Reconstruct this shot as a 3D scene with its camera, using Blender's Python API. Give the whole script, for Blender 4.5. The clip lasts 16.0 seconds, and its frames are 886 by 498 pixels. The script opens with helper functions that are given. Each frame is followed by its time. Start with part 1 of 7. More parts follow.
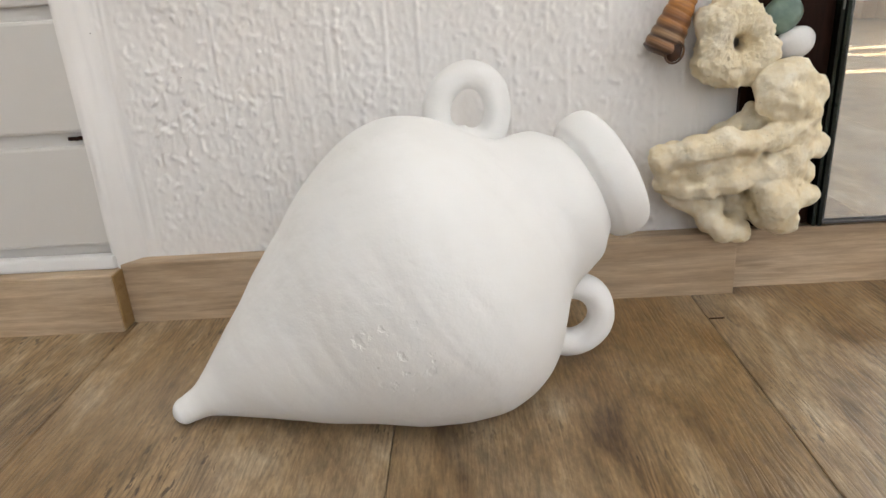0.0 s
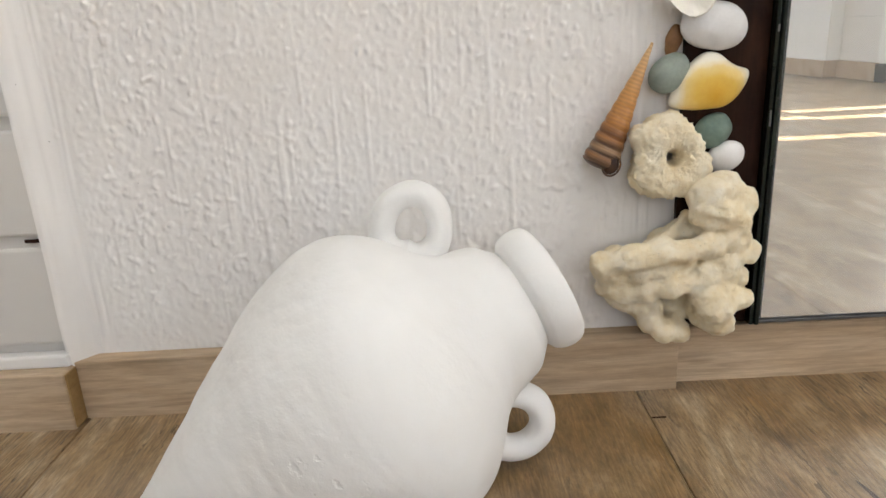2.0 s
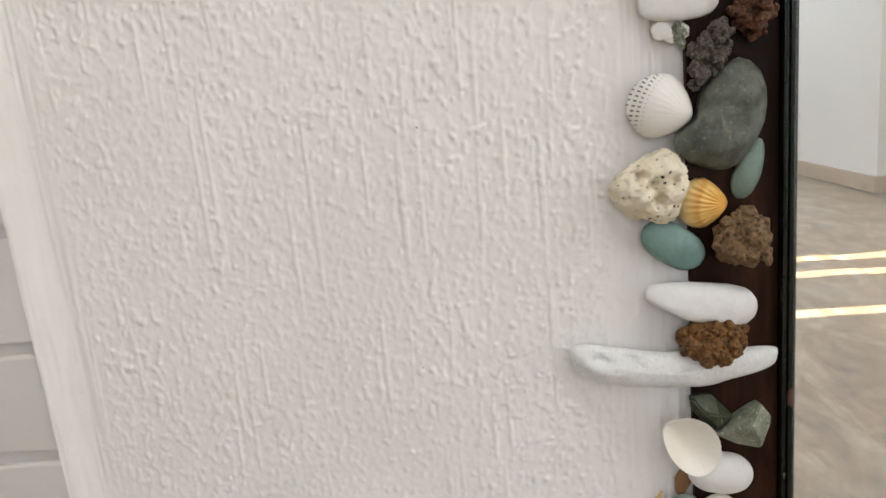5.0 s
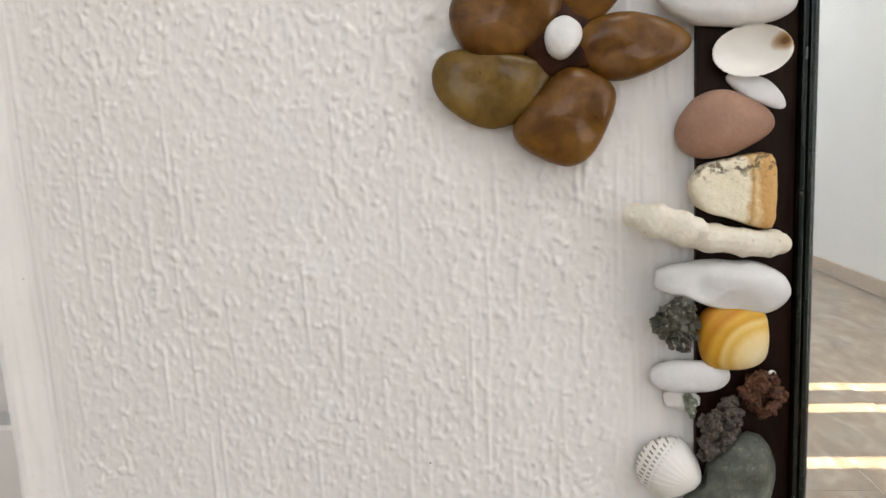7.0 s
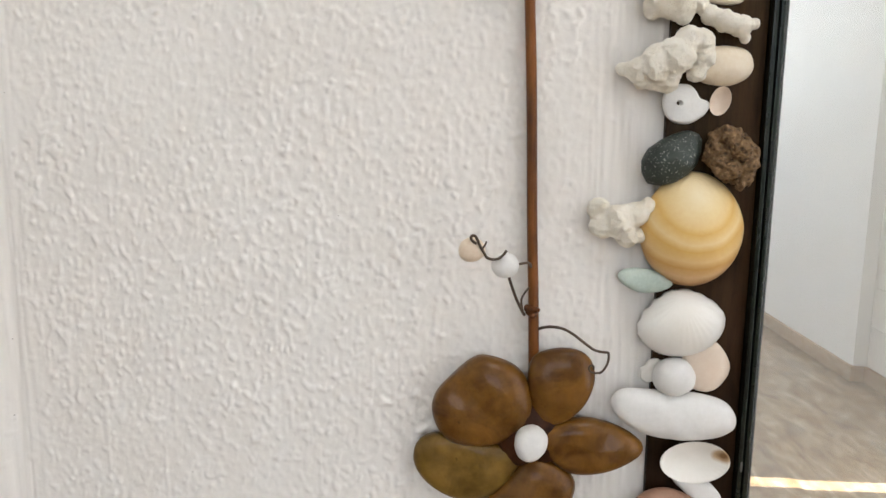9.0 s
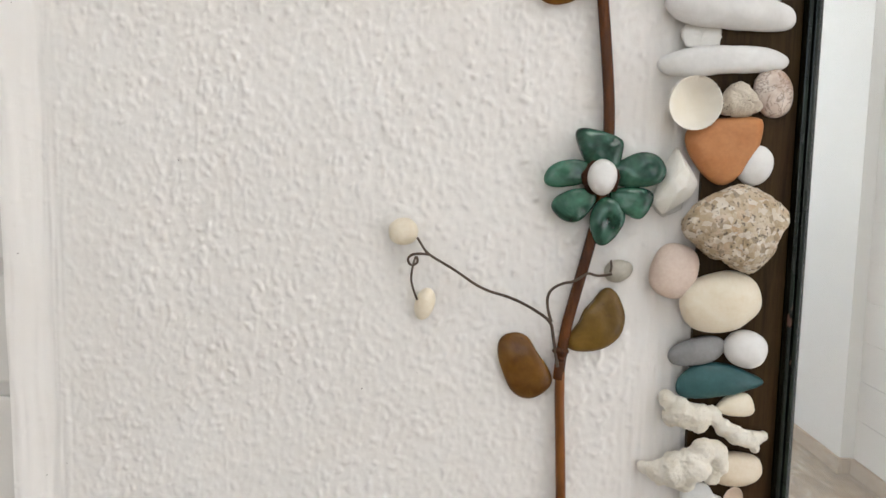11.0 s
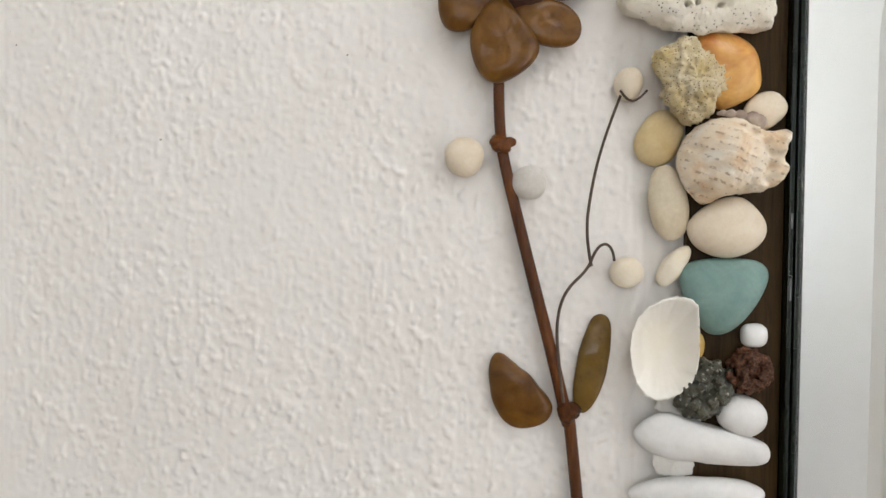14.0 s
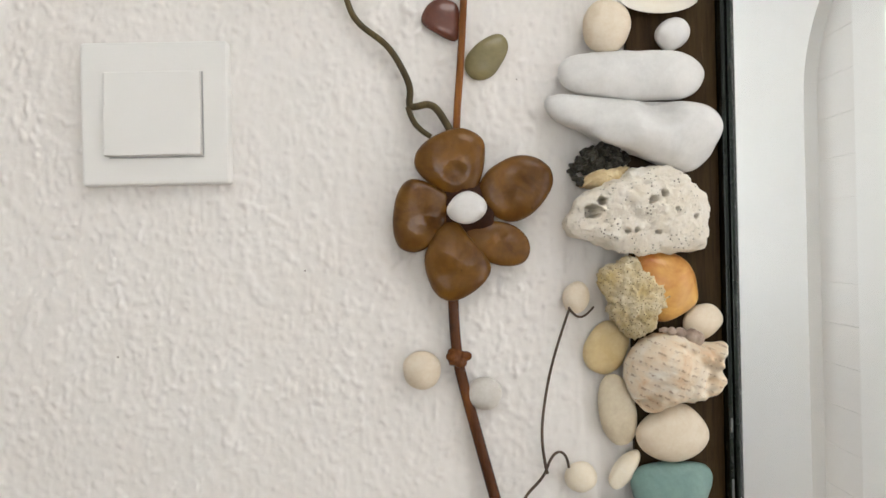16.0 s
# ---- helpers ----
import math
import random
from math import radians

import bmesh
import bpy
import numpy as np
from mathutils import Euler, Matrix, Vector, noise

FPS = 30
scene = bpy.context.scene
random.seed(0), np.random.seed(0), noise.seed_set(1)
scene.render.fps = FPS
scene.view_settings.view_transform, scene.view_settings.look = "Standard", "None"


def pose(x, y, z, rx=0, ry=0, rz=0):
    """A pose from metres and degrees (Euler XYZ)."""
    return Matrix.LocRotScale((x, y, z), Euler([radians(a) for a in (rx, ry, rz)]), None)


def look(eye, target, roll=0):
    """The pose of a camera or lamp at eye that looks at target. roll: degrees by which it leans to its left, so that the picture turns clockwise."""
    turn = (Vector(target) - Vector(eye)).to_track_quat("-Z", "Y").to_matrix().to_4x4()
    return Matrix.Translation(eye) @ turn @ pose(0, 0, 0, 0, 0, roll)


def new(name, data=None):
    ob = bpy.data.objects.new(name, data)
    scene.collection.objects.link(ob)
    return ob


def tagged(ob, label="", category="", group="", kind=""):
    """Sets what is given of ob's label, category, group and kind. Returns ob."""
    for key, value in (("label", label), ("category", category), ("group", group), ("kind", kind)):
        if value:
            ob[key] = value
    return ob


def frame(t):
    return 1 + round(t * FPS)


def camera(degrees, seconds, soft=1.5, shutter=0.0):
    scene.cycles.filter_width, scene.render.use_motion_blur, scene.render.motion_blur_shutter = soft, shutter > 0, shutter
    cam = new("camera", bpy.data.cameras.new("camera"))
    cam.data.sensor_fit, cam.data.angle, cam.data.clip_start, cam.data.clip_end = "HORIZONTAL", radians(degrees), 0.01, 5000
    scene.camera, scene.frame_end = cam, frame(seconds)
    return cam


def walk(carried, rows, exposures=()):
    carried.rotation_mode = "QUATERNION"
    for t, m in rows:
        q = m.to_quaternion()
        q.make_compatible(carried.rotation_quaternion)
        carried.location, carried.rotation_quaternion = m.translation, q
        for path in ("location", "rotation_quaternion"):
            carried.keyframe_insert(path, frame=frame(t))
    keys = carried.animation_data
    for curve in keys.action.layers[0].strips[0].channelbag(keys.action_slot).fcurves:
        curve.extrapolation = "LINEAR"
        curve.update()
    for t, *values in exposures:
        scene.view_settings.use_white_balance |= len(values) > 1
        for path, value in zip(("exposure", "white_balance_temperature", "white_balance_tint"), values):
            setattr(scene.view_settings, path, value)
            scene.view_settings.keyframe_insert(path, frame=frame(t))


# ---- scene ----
cam = camera(65.74, 16.0)
PATH = [
    (0, (-0.0050, -0.4359, 0.2034), (-0.0416, 0.4968, -0.1553), -3.77),
    (0.5, (0.0034, -0.4371, 0.2096), (-0.0340, 0.4890, -0.1659), -3.99),
    (1, (0.0081, -0.4351, 0.2148), (-0.0116, 0.4990, -0.1419), -3.79),
    (1.5, (0.0078, -0.4303, 0.2221), (-0.0072, 0.5128, -0.1101), -4.04),
    (2, (0.0177, -0.4346, 0.2436), (0.0113, 0.5176, -0.0616), -3.10),
    (2.5, (0.0196, -0.4377, 0.2734), (0.0331, 0.5192, -0.0168), -3.34),
    (3, (0.0213, -0.4279, 0.3073), (-0.0153, 0.5426, 0.0688), -5.56),
    (3.2, (0.0224, -0.4213, 0.3272), (-0.0184, 0.5540, 0.1098), -6.37),
    (5.3, (0.0586, -0.4030, 0.5094), (-0.0283, 0.5712, 0.3009), -5.23),
    (5.5, (0.0599, -0.3982, 0.5290), (-0.0299, 0.5813, 0.3487), -4.66),
    (6, (0.0622, -0.3936, 0.5764), (-0.0360, 0.5870, 0.4064), -3.33),
    (6.5, (0.0728, -0.3921, 0.6193), (-0.0143, 0.5923, 0.4658), -2.43),
    (7, (0.0664, -0.3863, 0.6580), (-0.0312, 0.5971, 0.5049), -3.14),
    (7.5, (0.0700, -0.3922, 0.7094), (-0.0302, 0.5856, 0.5253), -1.57),
    (8, (0.0653, -0.3874, 0.7657), (-0.0423, 0.5892, 0.5790), 0.51),
    (8.5, (0.0768, -0.3934, 0.8330), (-0.0061, 0.5874, 0.6564), 1.63),
    (9, (0.0701, -0.3972, 0.8795), (0.0059, 0.5885, 0.7246), 0.48),
    (9.5, (0.0635, -0.4149, 0.9324), (0.0302, 0.5717, 0.7718), -1.38),
    (10, (0.0465, -0.4128, 0.9896), (0.0306, 0.5737, 0.8269), -1.32),
    (10.2, (0.0373, -0.4046, 1.0135), (0.0275, 0.5848, 0.8687), -0.25),
    (12.3, (0.0397, -0.4157, 1.1556), (-0.0492, 0.5770, 1.0743), 0.20),
    (12.5, (0.0406, -0.4165, 1.1629), (-0.0377, 0.5776, 1.0881), -0.82),
    (13, (0.0412, -0.4074, 1.1976), (-0.0223, 0.5883, 1.1302), -0.95),
    (13.5, (0.0402, -0.3868, 1.2384), (-0.0300, 0.6090, 1.1810), -0.47),
    (14, (0.0609, -0.3808, 1.3004), (-0.0030, 0.6166, 1.2662), 0.38),
    (14.5, (0.0610, -0.3818, 1.3315), (0.0063, 0.6163, 1.3014), -0.00),
    (15, (0.0574, -0.3872, 1.3608), (0.0102, 0.6115, 1.3406), -1.30),
    (15.5, (0.0541, -0.3865, 1.3899), (0.0133, 0.6126, 1.3775), -0.67),
    (16, (0.0582, -0.3918, 1.4046), (0.0664, 0.6082, 1.4075), -1.23),
]
walk(cam, [(t, look(eye, target, roll)) for t, eye, target, roll in PATH], exposures=[(0, 3.05, 6680, 10), (2, 3.03, 6720, 10), (5.5, 2.92, 6600, 10), (8.5, 2.84, 6520, 10), (12.5, 2.70, 6440, 10), (16, 2.58, 6580, 10)])

# ---- world, sun and room lights ----
SUN_ELEVATION, SUN_TURN = radians(52), radians(90)
world = bpy.data.worlds.new("sky")
scene.world = world
world.use_nodes = True
sky = world.node_tree.nodes.new("ShaderNodeTexSky")
sky.sky_type, sky.sun_disc = "NISHITA", False
sky.sun_elevation, sky.sun_rotation = SUN_ELEVATION, SUN_TURN
world.node_tree.links.new(sky.outputs[0], world.node_tree.nodes["Background"].inputs[0])
world.node_tree.nodes["Background"].inputs[1].default_value = 0.05

sun_data = bpy.data.lights.new("sun", "SUN")
sun_data.energy, sun_data.angle, sun_data.color = 4.0, radians(0.5), (1.0, 1.0, 1.0)
sun = new("sun", sun_data)
sun.matrix_world = look((6, -1.2, 5), (6 - math.cos(SUN_ELEVATION), -1.2, 5 - math.sin(SUN_ELEVATION)))


def area_light(name, eye, target, width, height, power, color):
    data = bpy.data.lights.new(name, "AREA")
    data.shape, data.size, data.size_y, data.energy, data.color = "RECTANGLE", width, height, power, color
    lamp = new(name, data)
    lamp.matrix_world = look(eye, target)
    return lamp


# Fill from the unseen south side; no window is known there.
area_light("south_fill_light", (0.2, -4.12, 1.5), (0.2, 0, 1.5), 1.9, 1.3, 1.10, (1.0, 0.99, 0.975))
area_light("east_door_light", (1.40, -1.05, 1.1), (0, -1.05, 1.1), 1.2, 2.0, 1.28, (0.97, 0.985, 1.0))

LAMP_AT = (0.55, -1.00, 2.46)
lamp_data = bpy.data.lights.new("ceiling_lamp_light", "AREA")
lamp_data.shape, lamp_data.size, lamp_data.energy, lamp_data.color = "DISK", 0.90, 1.28, (1.0, 0.985, 0.96)
lamp_light = new("ceiling_lamp_light", lamp_data)
lamp_light.location = LAMP_AT


# ---- materials ----
class Nodes:
    """Short names for the nodes of one material."""

    def __init__(self, name):
        self.mat = bpy.data.materials.new(name)
        self.mat.use_nodes = True
        self.tree = self.mat.node_tree
        self.bsdf = self.tree.nodes["Principled BSDF"]
        coord = self.add("ShaderNodeTexCoord")
        self.place = coord.outputs["Object"]
        info = self.add("ShaderNodeObjectInfo")
        self.chance = info.outputs["Random"]

    def add(self, kind, **values):
        node = self.tree.nodes.new(kind)
        for key, value in values.items():
            node.inputs[key].default_value = value
        return node

    def link(self, a, b):
        self.tree.links.new(a, b)

    def moved(self, scale=(1, 1, 1), turn=(0, 0, 0), shift=(0, 0, 0)):
        node = self.add("ShaderNodeMapping", Scale=scale, Rotation=turn, Location=shift)
        self.link(self.place, node.inputs["Vector"])
        return node.outputs[0]

    def noise(self, scale, detail=4.0, rough=0.55, vector=None, distort=0.0):
        node = self.add("ShaderNodeTexNoise", Scale=scale, Detail=detail, Roughness=rough, Distortion=distort)
        node.noise_dimensions = "4D"
        times = self.add("ShaderNodeMath")
        times.operation = "MULTIPLY"
        times.inputs[1].default_value = 37.0
        self.link(self.chance, times.inputs[0])
        self.link(times.outputs[0], node.inputs["W"])
        self.link(vector or self.place, node.inputs["Vector"])
        return node.outputs["Fac"]

    def voronoi(self, scale, vector=None, out="Distance", feature="F1"):
        node = self.add("ShaderNodeTexVoronoi", Scale=scale)
        node.feature = feature
        self.link(vector or self.place, node.inputs["Vector"])
        return node.outputs[out]

    def ramp(self, value, stops):
        node = self.add("ShaderNodeValToRGB")
        while len(node.color_ramp.elements) < len(stops):
            node.color_ramp.elements.new(0.5)
        for element, (at, col) in zip(node.color_ramp.elements, stops):
            element.position = at
            element.color = (*col, 1) if isinstance(col, tuple) else (col, col, col, 1)
        self.link(value, node.inputs[0])
        return node.outputs[0]

    def mix(self, fac, a, b, how="MIX"):
        node = self.add("ShaderNodeMix")
        node.data_type, node.blend_type = "RGBA", how
        for socket, value in ((node.inputs[0], fac), (node.inputs[6], a), (node.inputs[7], b)):
            if isinstance(value, bpy.types.NodeSocket):
                self.link(value, socket)
            elif isinstance(value, tuple):
                socket.default_value = (*value, 1)
            else:
                socket.default_value = value
        return node.outputs[2]

    def bump(self, height, strength, distance, after=None):
        node = self.add("ShaderNodeBump", Strength=strength, Distance=distance)
        self.link(height, node.inputs["Height"])
        if after:
            self.link(after, node.inputs["Normal"])
        return node.outputs[0]

    def done(self, color, rough, normal=None, **more):
        for key, value in (("Base Color", color), ("Roughness", rough), ("Normal", normal)):
            if isinstance(value, bpy.types.NodeSocket):
                self.link(value, self.bsdf.inputs[key])
            elif isinstance(value, tuple):
                self.bsdf.inputs[key].default_value = (*value, 1)
            elif value is not None:
                self.bsdf.inputs[key].default_value = value
        for key, value in more.items():
            self.bsdf.inputs[key.replace("_", " ")].default_value = value
        return self.mat


def pebble_mat(name, light, dark, rough=0.5, grain=420.0, bump=0.25, speck=None, speck_scale=900.0, coat=0.0, veins=None, spec=0.4, dents=0.0, crease=0.0):
    """A stone: broad tone change, fine grain, optional specks, veins and creases."""
    n = Nodes(name)
    col = n.ramp(n.noise(55, 3, 0.6, distort=0.6), [(0.32, dark), (0.68, light)])
    fine = n.noise(grain, 5, 0.65)
    col = n.mix(0.22, col, n.ramp(fine, [(0.3, 0.35), (0.7, 0.75)]), "OVERLAY")
    if veins:
        col = n.mix(n.ramp(n.noise(90, 6, 0.6, distort=2.5), [(0.47, 0.0), (0.5, 0.8), (0.53, 0.0)]), col, veins)
    if speck:
        col = n.mix(n.ramp(n.noise(speck_scale, 2, 0.5), [(0.60, 0.0), (0.66, 1.0)]), col, speck)
    normal = n.bump(fine, bump, 0.0012)
    if dents:
        normal = n.bump(n.noise(60, 1, 0.5), dents, 0.010, normal)
    if crease:
        line = n.ramp(n.noise(26, 3, 0.5, distort=0.8), [(0.488, 0.0), (0.5, 1.0), (0.512, 0.0)])
        line = n.mix(1.0, line, n.ramp(n.noise(45, 2, 0.5), [(0.48, 0.0), (0.56, 1.0)]), "MULTIPLY")
        pock = n.ramp(n.noise(190, 2, 0.5), [(0.70, 0.0), (0.75, 1.0)])
        col = n.mix(n.mix(1.0, pock, (0.5, 0.5, 0.5), "MULTIPLY"), col, tuple(c * 0.5 for c in dark))
        normal = n.bump(n.mix(1.0, line, pock, "LIGHTEN"), -crease, 0.0006, normal)
    return n.done(col, rough, normal, Coat_Weight=coat, Coat_Roughness=0.06, Specular_IOR_Level=spec)


def lava_mat(name, light, dark, rough=0.85, pores=520.0, shine=0.35):
    """Porous rock: pitted and spotty."""
    n = Nodes(name)
    pits = n.voronoi(pores)
    coarse = n.noise(160, 6, 0.7)
    col = n.ramp(coarse, [(0.3, dark), (0.55, light), (0.8, dark)])
    col = n.mix(n.ramp(pits, [(0.15, 0.75), (0.45, 0.0)]), col, tuple(c * 0.25 for c in dark))
    col = n.mix(n.ramp(n.noise(380, 3, 0.6, n.moved(shift=(0.4, 0.2, 0.6))), [(0.56, 0.0), (0.64, 0.65)]), col, tuple(min(0.5, c * 1.7 + 0.01) for c in light))
    normal = n.bump(pits, 0.8, 0.0012, n.bump(coarse, 0.8, 0.002))
    return n.done(col, rough, normal, Specular_IOR_Level=shine)


def coral_mat(name, light, dark, holes=320.0, hole_size=0.2, hole_color=(0.12, 0.09, 0.06), rough=0.85, share=0.8, spread=0.45):
    """Coral: pale lime with small round holes."""
    n = Nodes(name)
    col = n.ramp(n.noise(70, 5, 0.65), [(0.3, dark), (0.7, light)])
    cells = n.voronoi(holes)
    pick = n.ramp(n.noise(120, 2, 0.5), [(spread, 0.0), (spread + 0.15, share)])
    pit = n.mix(1.0, n.ramp(cells, [(hole_size * 0.6, 1.0), (hole_size, 0.0)]), pick, "MULTIPLY")
    col = n.mix(pit, col, hole_color)
    grain = n.noise(650, 5, 0.7)
    crust = n.noise(210, 5, 0.7)
    col = n.mix(0.25, col, n.ramp(crust, [(0.3, 0.35), (0.65, 0.62)]), "OVERLAY")
    normal = n.bump(grain, 0.5, 0.0012, n.bump(crust, 0.5, 0.0032, n.bump(n.ramp(pit, [(0, 1.0), (1, 0.0)]), 0.8, 0.002)))
    return n.done(col, rough, normal, Specular_IOR_Level=0.25)


def shell_mat(name, stops, apex=(0.0, 0.0), reach=0.05, wobble=0.25, rough=0.3, bump=0.15, coat=0.2):
    """A shell: growth bands round the apex, given as shares of the shell's length."""
    n = Nodes(name)
    off = n.moved(shift=(-apex[0], 0, -apex[1]))
    flat = n.add("ShaderNodeVectorMath")
    flat.operation = "MULTIPLY"
    flat.inputs[1].default_value = (1, 0, 1)
    n.link(off, flat.inputs[0])
    far = n.add("ShaderNodeVectorMath")
    far.operation = "LENGTH"
    n.link(flat.outputs[0], far.inputs[0])
    share = n.add("ShaderNodeMath")
    share.operation = "MULTIPLY_ADD"
    n.link(far.outputs["Value"], share.inputs[0])
    share.inputs[1].default_value = 1.0 / reach
    stir = n.add("ShaderNodeMath")
    stir.operation = "MULTIPLY_ADD"
    n.link(n.noise(60, 3, 0.5), stir.inputs[0])
    stir.inputs[1].default_value, stir.inputs[2].default_value = wobble, -wobble / 2
    n.link(stir.outputs[0], share.inputs[2])
    col = n.ramp(share.outputs[0], stops)
    fine = n.noise(380, 4, 0.6)
    col = n.mix(0.15, col, n.ramp(fine, [(0.3, 0.35), (0.7, 0.7)]), "OVERLAY")
    return n.done(col, rough, n.bump(fine, bump, 0.0008), Coat_Weight=coat, Coat_Roughness=0.15, Specular_IOR_Level=0.25)


def plaster_mat():
    n = Nodes("white_plaster")
    col = n.ramp(n.noise(6, 5, 0.6), [(0.3, (0.785, 0.745, 0.705)), (0.7, (0.82, 0.795, 0.765))])
    col = n.mix(0.2, col, n.ramp(n.noise(45, 4, 0.6), [(0.3, 0.42), (0.7, 0.6)]), "OVERLAY")
    chips = n.ramp(n.noise(260, 2, 0.4), [(0.775, 0.0), (0.79, 0.7)])
    col = n.mix(chips, col, (0.22, 0.18, 0.15))
    fine = n.noise(900, 5, 0.7)
    return n.done(col, 0.72, n.bump(fine, 0.35, 0.0006), Specular_IOR_Level=0.35)


def paint_mat(name, base, rough=0.45):
    n = Nodes(name)
    col = n.mix(0.25, base, n.ramp(n.noise(5, 5, 0.6), [(0.3, 0.38), (0.7, 0.62)]), "OVERLAY")
    fine = n.noise(300, 4, 0.6)
    return n.done(col, rough, n.bump(fine, 0.12, 0.0008, n.bump(n.noise(25, 3), 0.15, 0.002)))


def wood_mat(name, light, mid, dark, along, rough, stretch=9.0, scale=60.0, gloss=0.4, bump=0.25, top_sheen=None):
    """Wood whose grain runs along the axis 0, 1 or 2 of the object."""
    n = Nodes(name)
    fine = [1.0, 1.0, 1.0]
    fine[along] = 1.0 / stretch
    grain = n.noise(scale * 4, 6, 0.7, n.moved(tuple(fine)), 0.4)
    broad = [1.0, 1.0, 1.0]
    broad[along] = 0.3
    figure = n.noise(scale / 5, 5, 0.6, n.moved(tuple(broad)), 1.8)
    col = n.ramp(figure, [(0.28, dark), (0.5, mid), (0.72, light)])
    col = n.mix(0.55, col, n.ramp(grain, [(0.3, 0.22), (0.7, 0.78)]), "OVERLAY")
    streak = n.ramp(n.noise(scale * 2, 3, 0.6, n.moved(tuple(fine))), [(0.62, 0.0), (0.72, 0.55)])
    col = n.mix(streak, col, tuple(c * 0.45 for c in dark))
    # Paints reflected sheen into the upper colour; worn is only its blend mask.
    if top_sheen:
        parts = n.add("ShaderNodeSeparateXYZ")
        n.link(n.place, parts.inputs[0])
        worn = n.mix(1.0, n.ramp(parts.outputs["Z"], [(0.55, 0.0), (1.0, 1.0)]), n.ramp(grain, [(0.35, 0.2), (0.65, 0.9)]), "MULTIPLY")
        col = n.mix(worn, col, top_sheen)
    return n.done(col, rough, n.bump(grain, bump, 0.0008), Specular_IOR_Level=gloss)


GOUGES_AT = (0.004, -0.066, 0.060)


def amphora_mat():
    n = Nodes("white_fired_clay")
    col = n.ramp(n.noise(18, 5, 0.6), [(0.3, (0.80, 0.785, 0.76)), (0.7, (0.84, 0.83, 0.81))])
    turned = n.add("ShaderNodeMapping", Rotation=(0, radians(-58), 0))
    n.link(n.place, turned.inputs["Vector"])
    drawn = n.add("ShaderNodeMapping", Scale=(0.16, 1.0, 1.0))
    n.link(turned.outputs[0], drawn.inputs["Vector"])
    lean = drawn.outputs[0]
    brush = n.noise(42, 2, 0.5, lean, 0.4)
    lumps = n.noise(55, 5, 0.6)
    near = n.add("ShaderNodeVectorMath")
    near.operation = "DISTANCE"
    n.link(n.place, near.inputs[0])
    near.inputs[1].default_value = GOUGES_AT
    where = n.ramp(near.outputs["Value"], [(0.006, 1.0), (0.032, 0.0)])
    dents = n.mix(1.0, n.ramp(n.noise(150, 3, 0.5), [(0.58, 0.0), (0.68, 1.0)]), where, "MULTIPLY")
    pits = n.mix(1.0, n.ramp(n.noise(330, 2, 0.45), [(0.70, 0.0), (0.75, 0.6)]), where, "MULTIPLY")
    col = n.mix(n.ramp(n.noise(26, 4, 0.65, lean), [(0.55, 0.0), (0.75, 0.18)]), col, (0.70, 0.68, 0.65))
    col = n.mix(pits, col, (0.36, 0.33, 0.28))
    normal = n.bump(lumps, 0.28, 0.004, n.bump(brush, 0.62, 0.0034, n.bump(n.ramp(dents, [(0, 1.0), (1, 0.0)]), 0.5, 0.0014)))
    return n.done(col, 0.7, normal, Specular_IOR_Level=0.3)


PLASTER = plaster_mat()
PAINT = paint_mat("white_paint", (0.76, 0.745, 0.725))
ROOM_PAINT = paint_mat("room_white_paint", (0.86, 0.86, 0.845), 0.6)
PANEL = paint_mat("panel_paint", (0.63, 0.60, 0.56), 0.4)


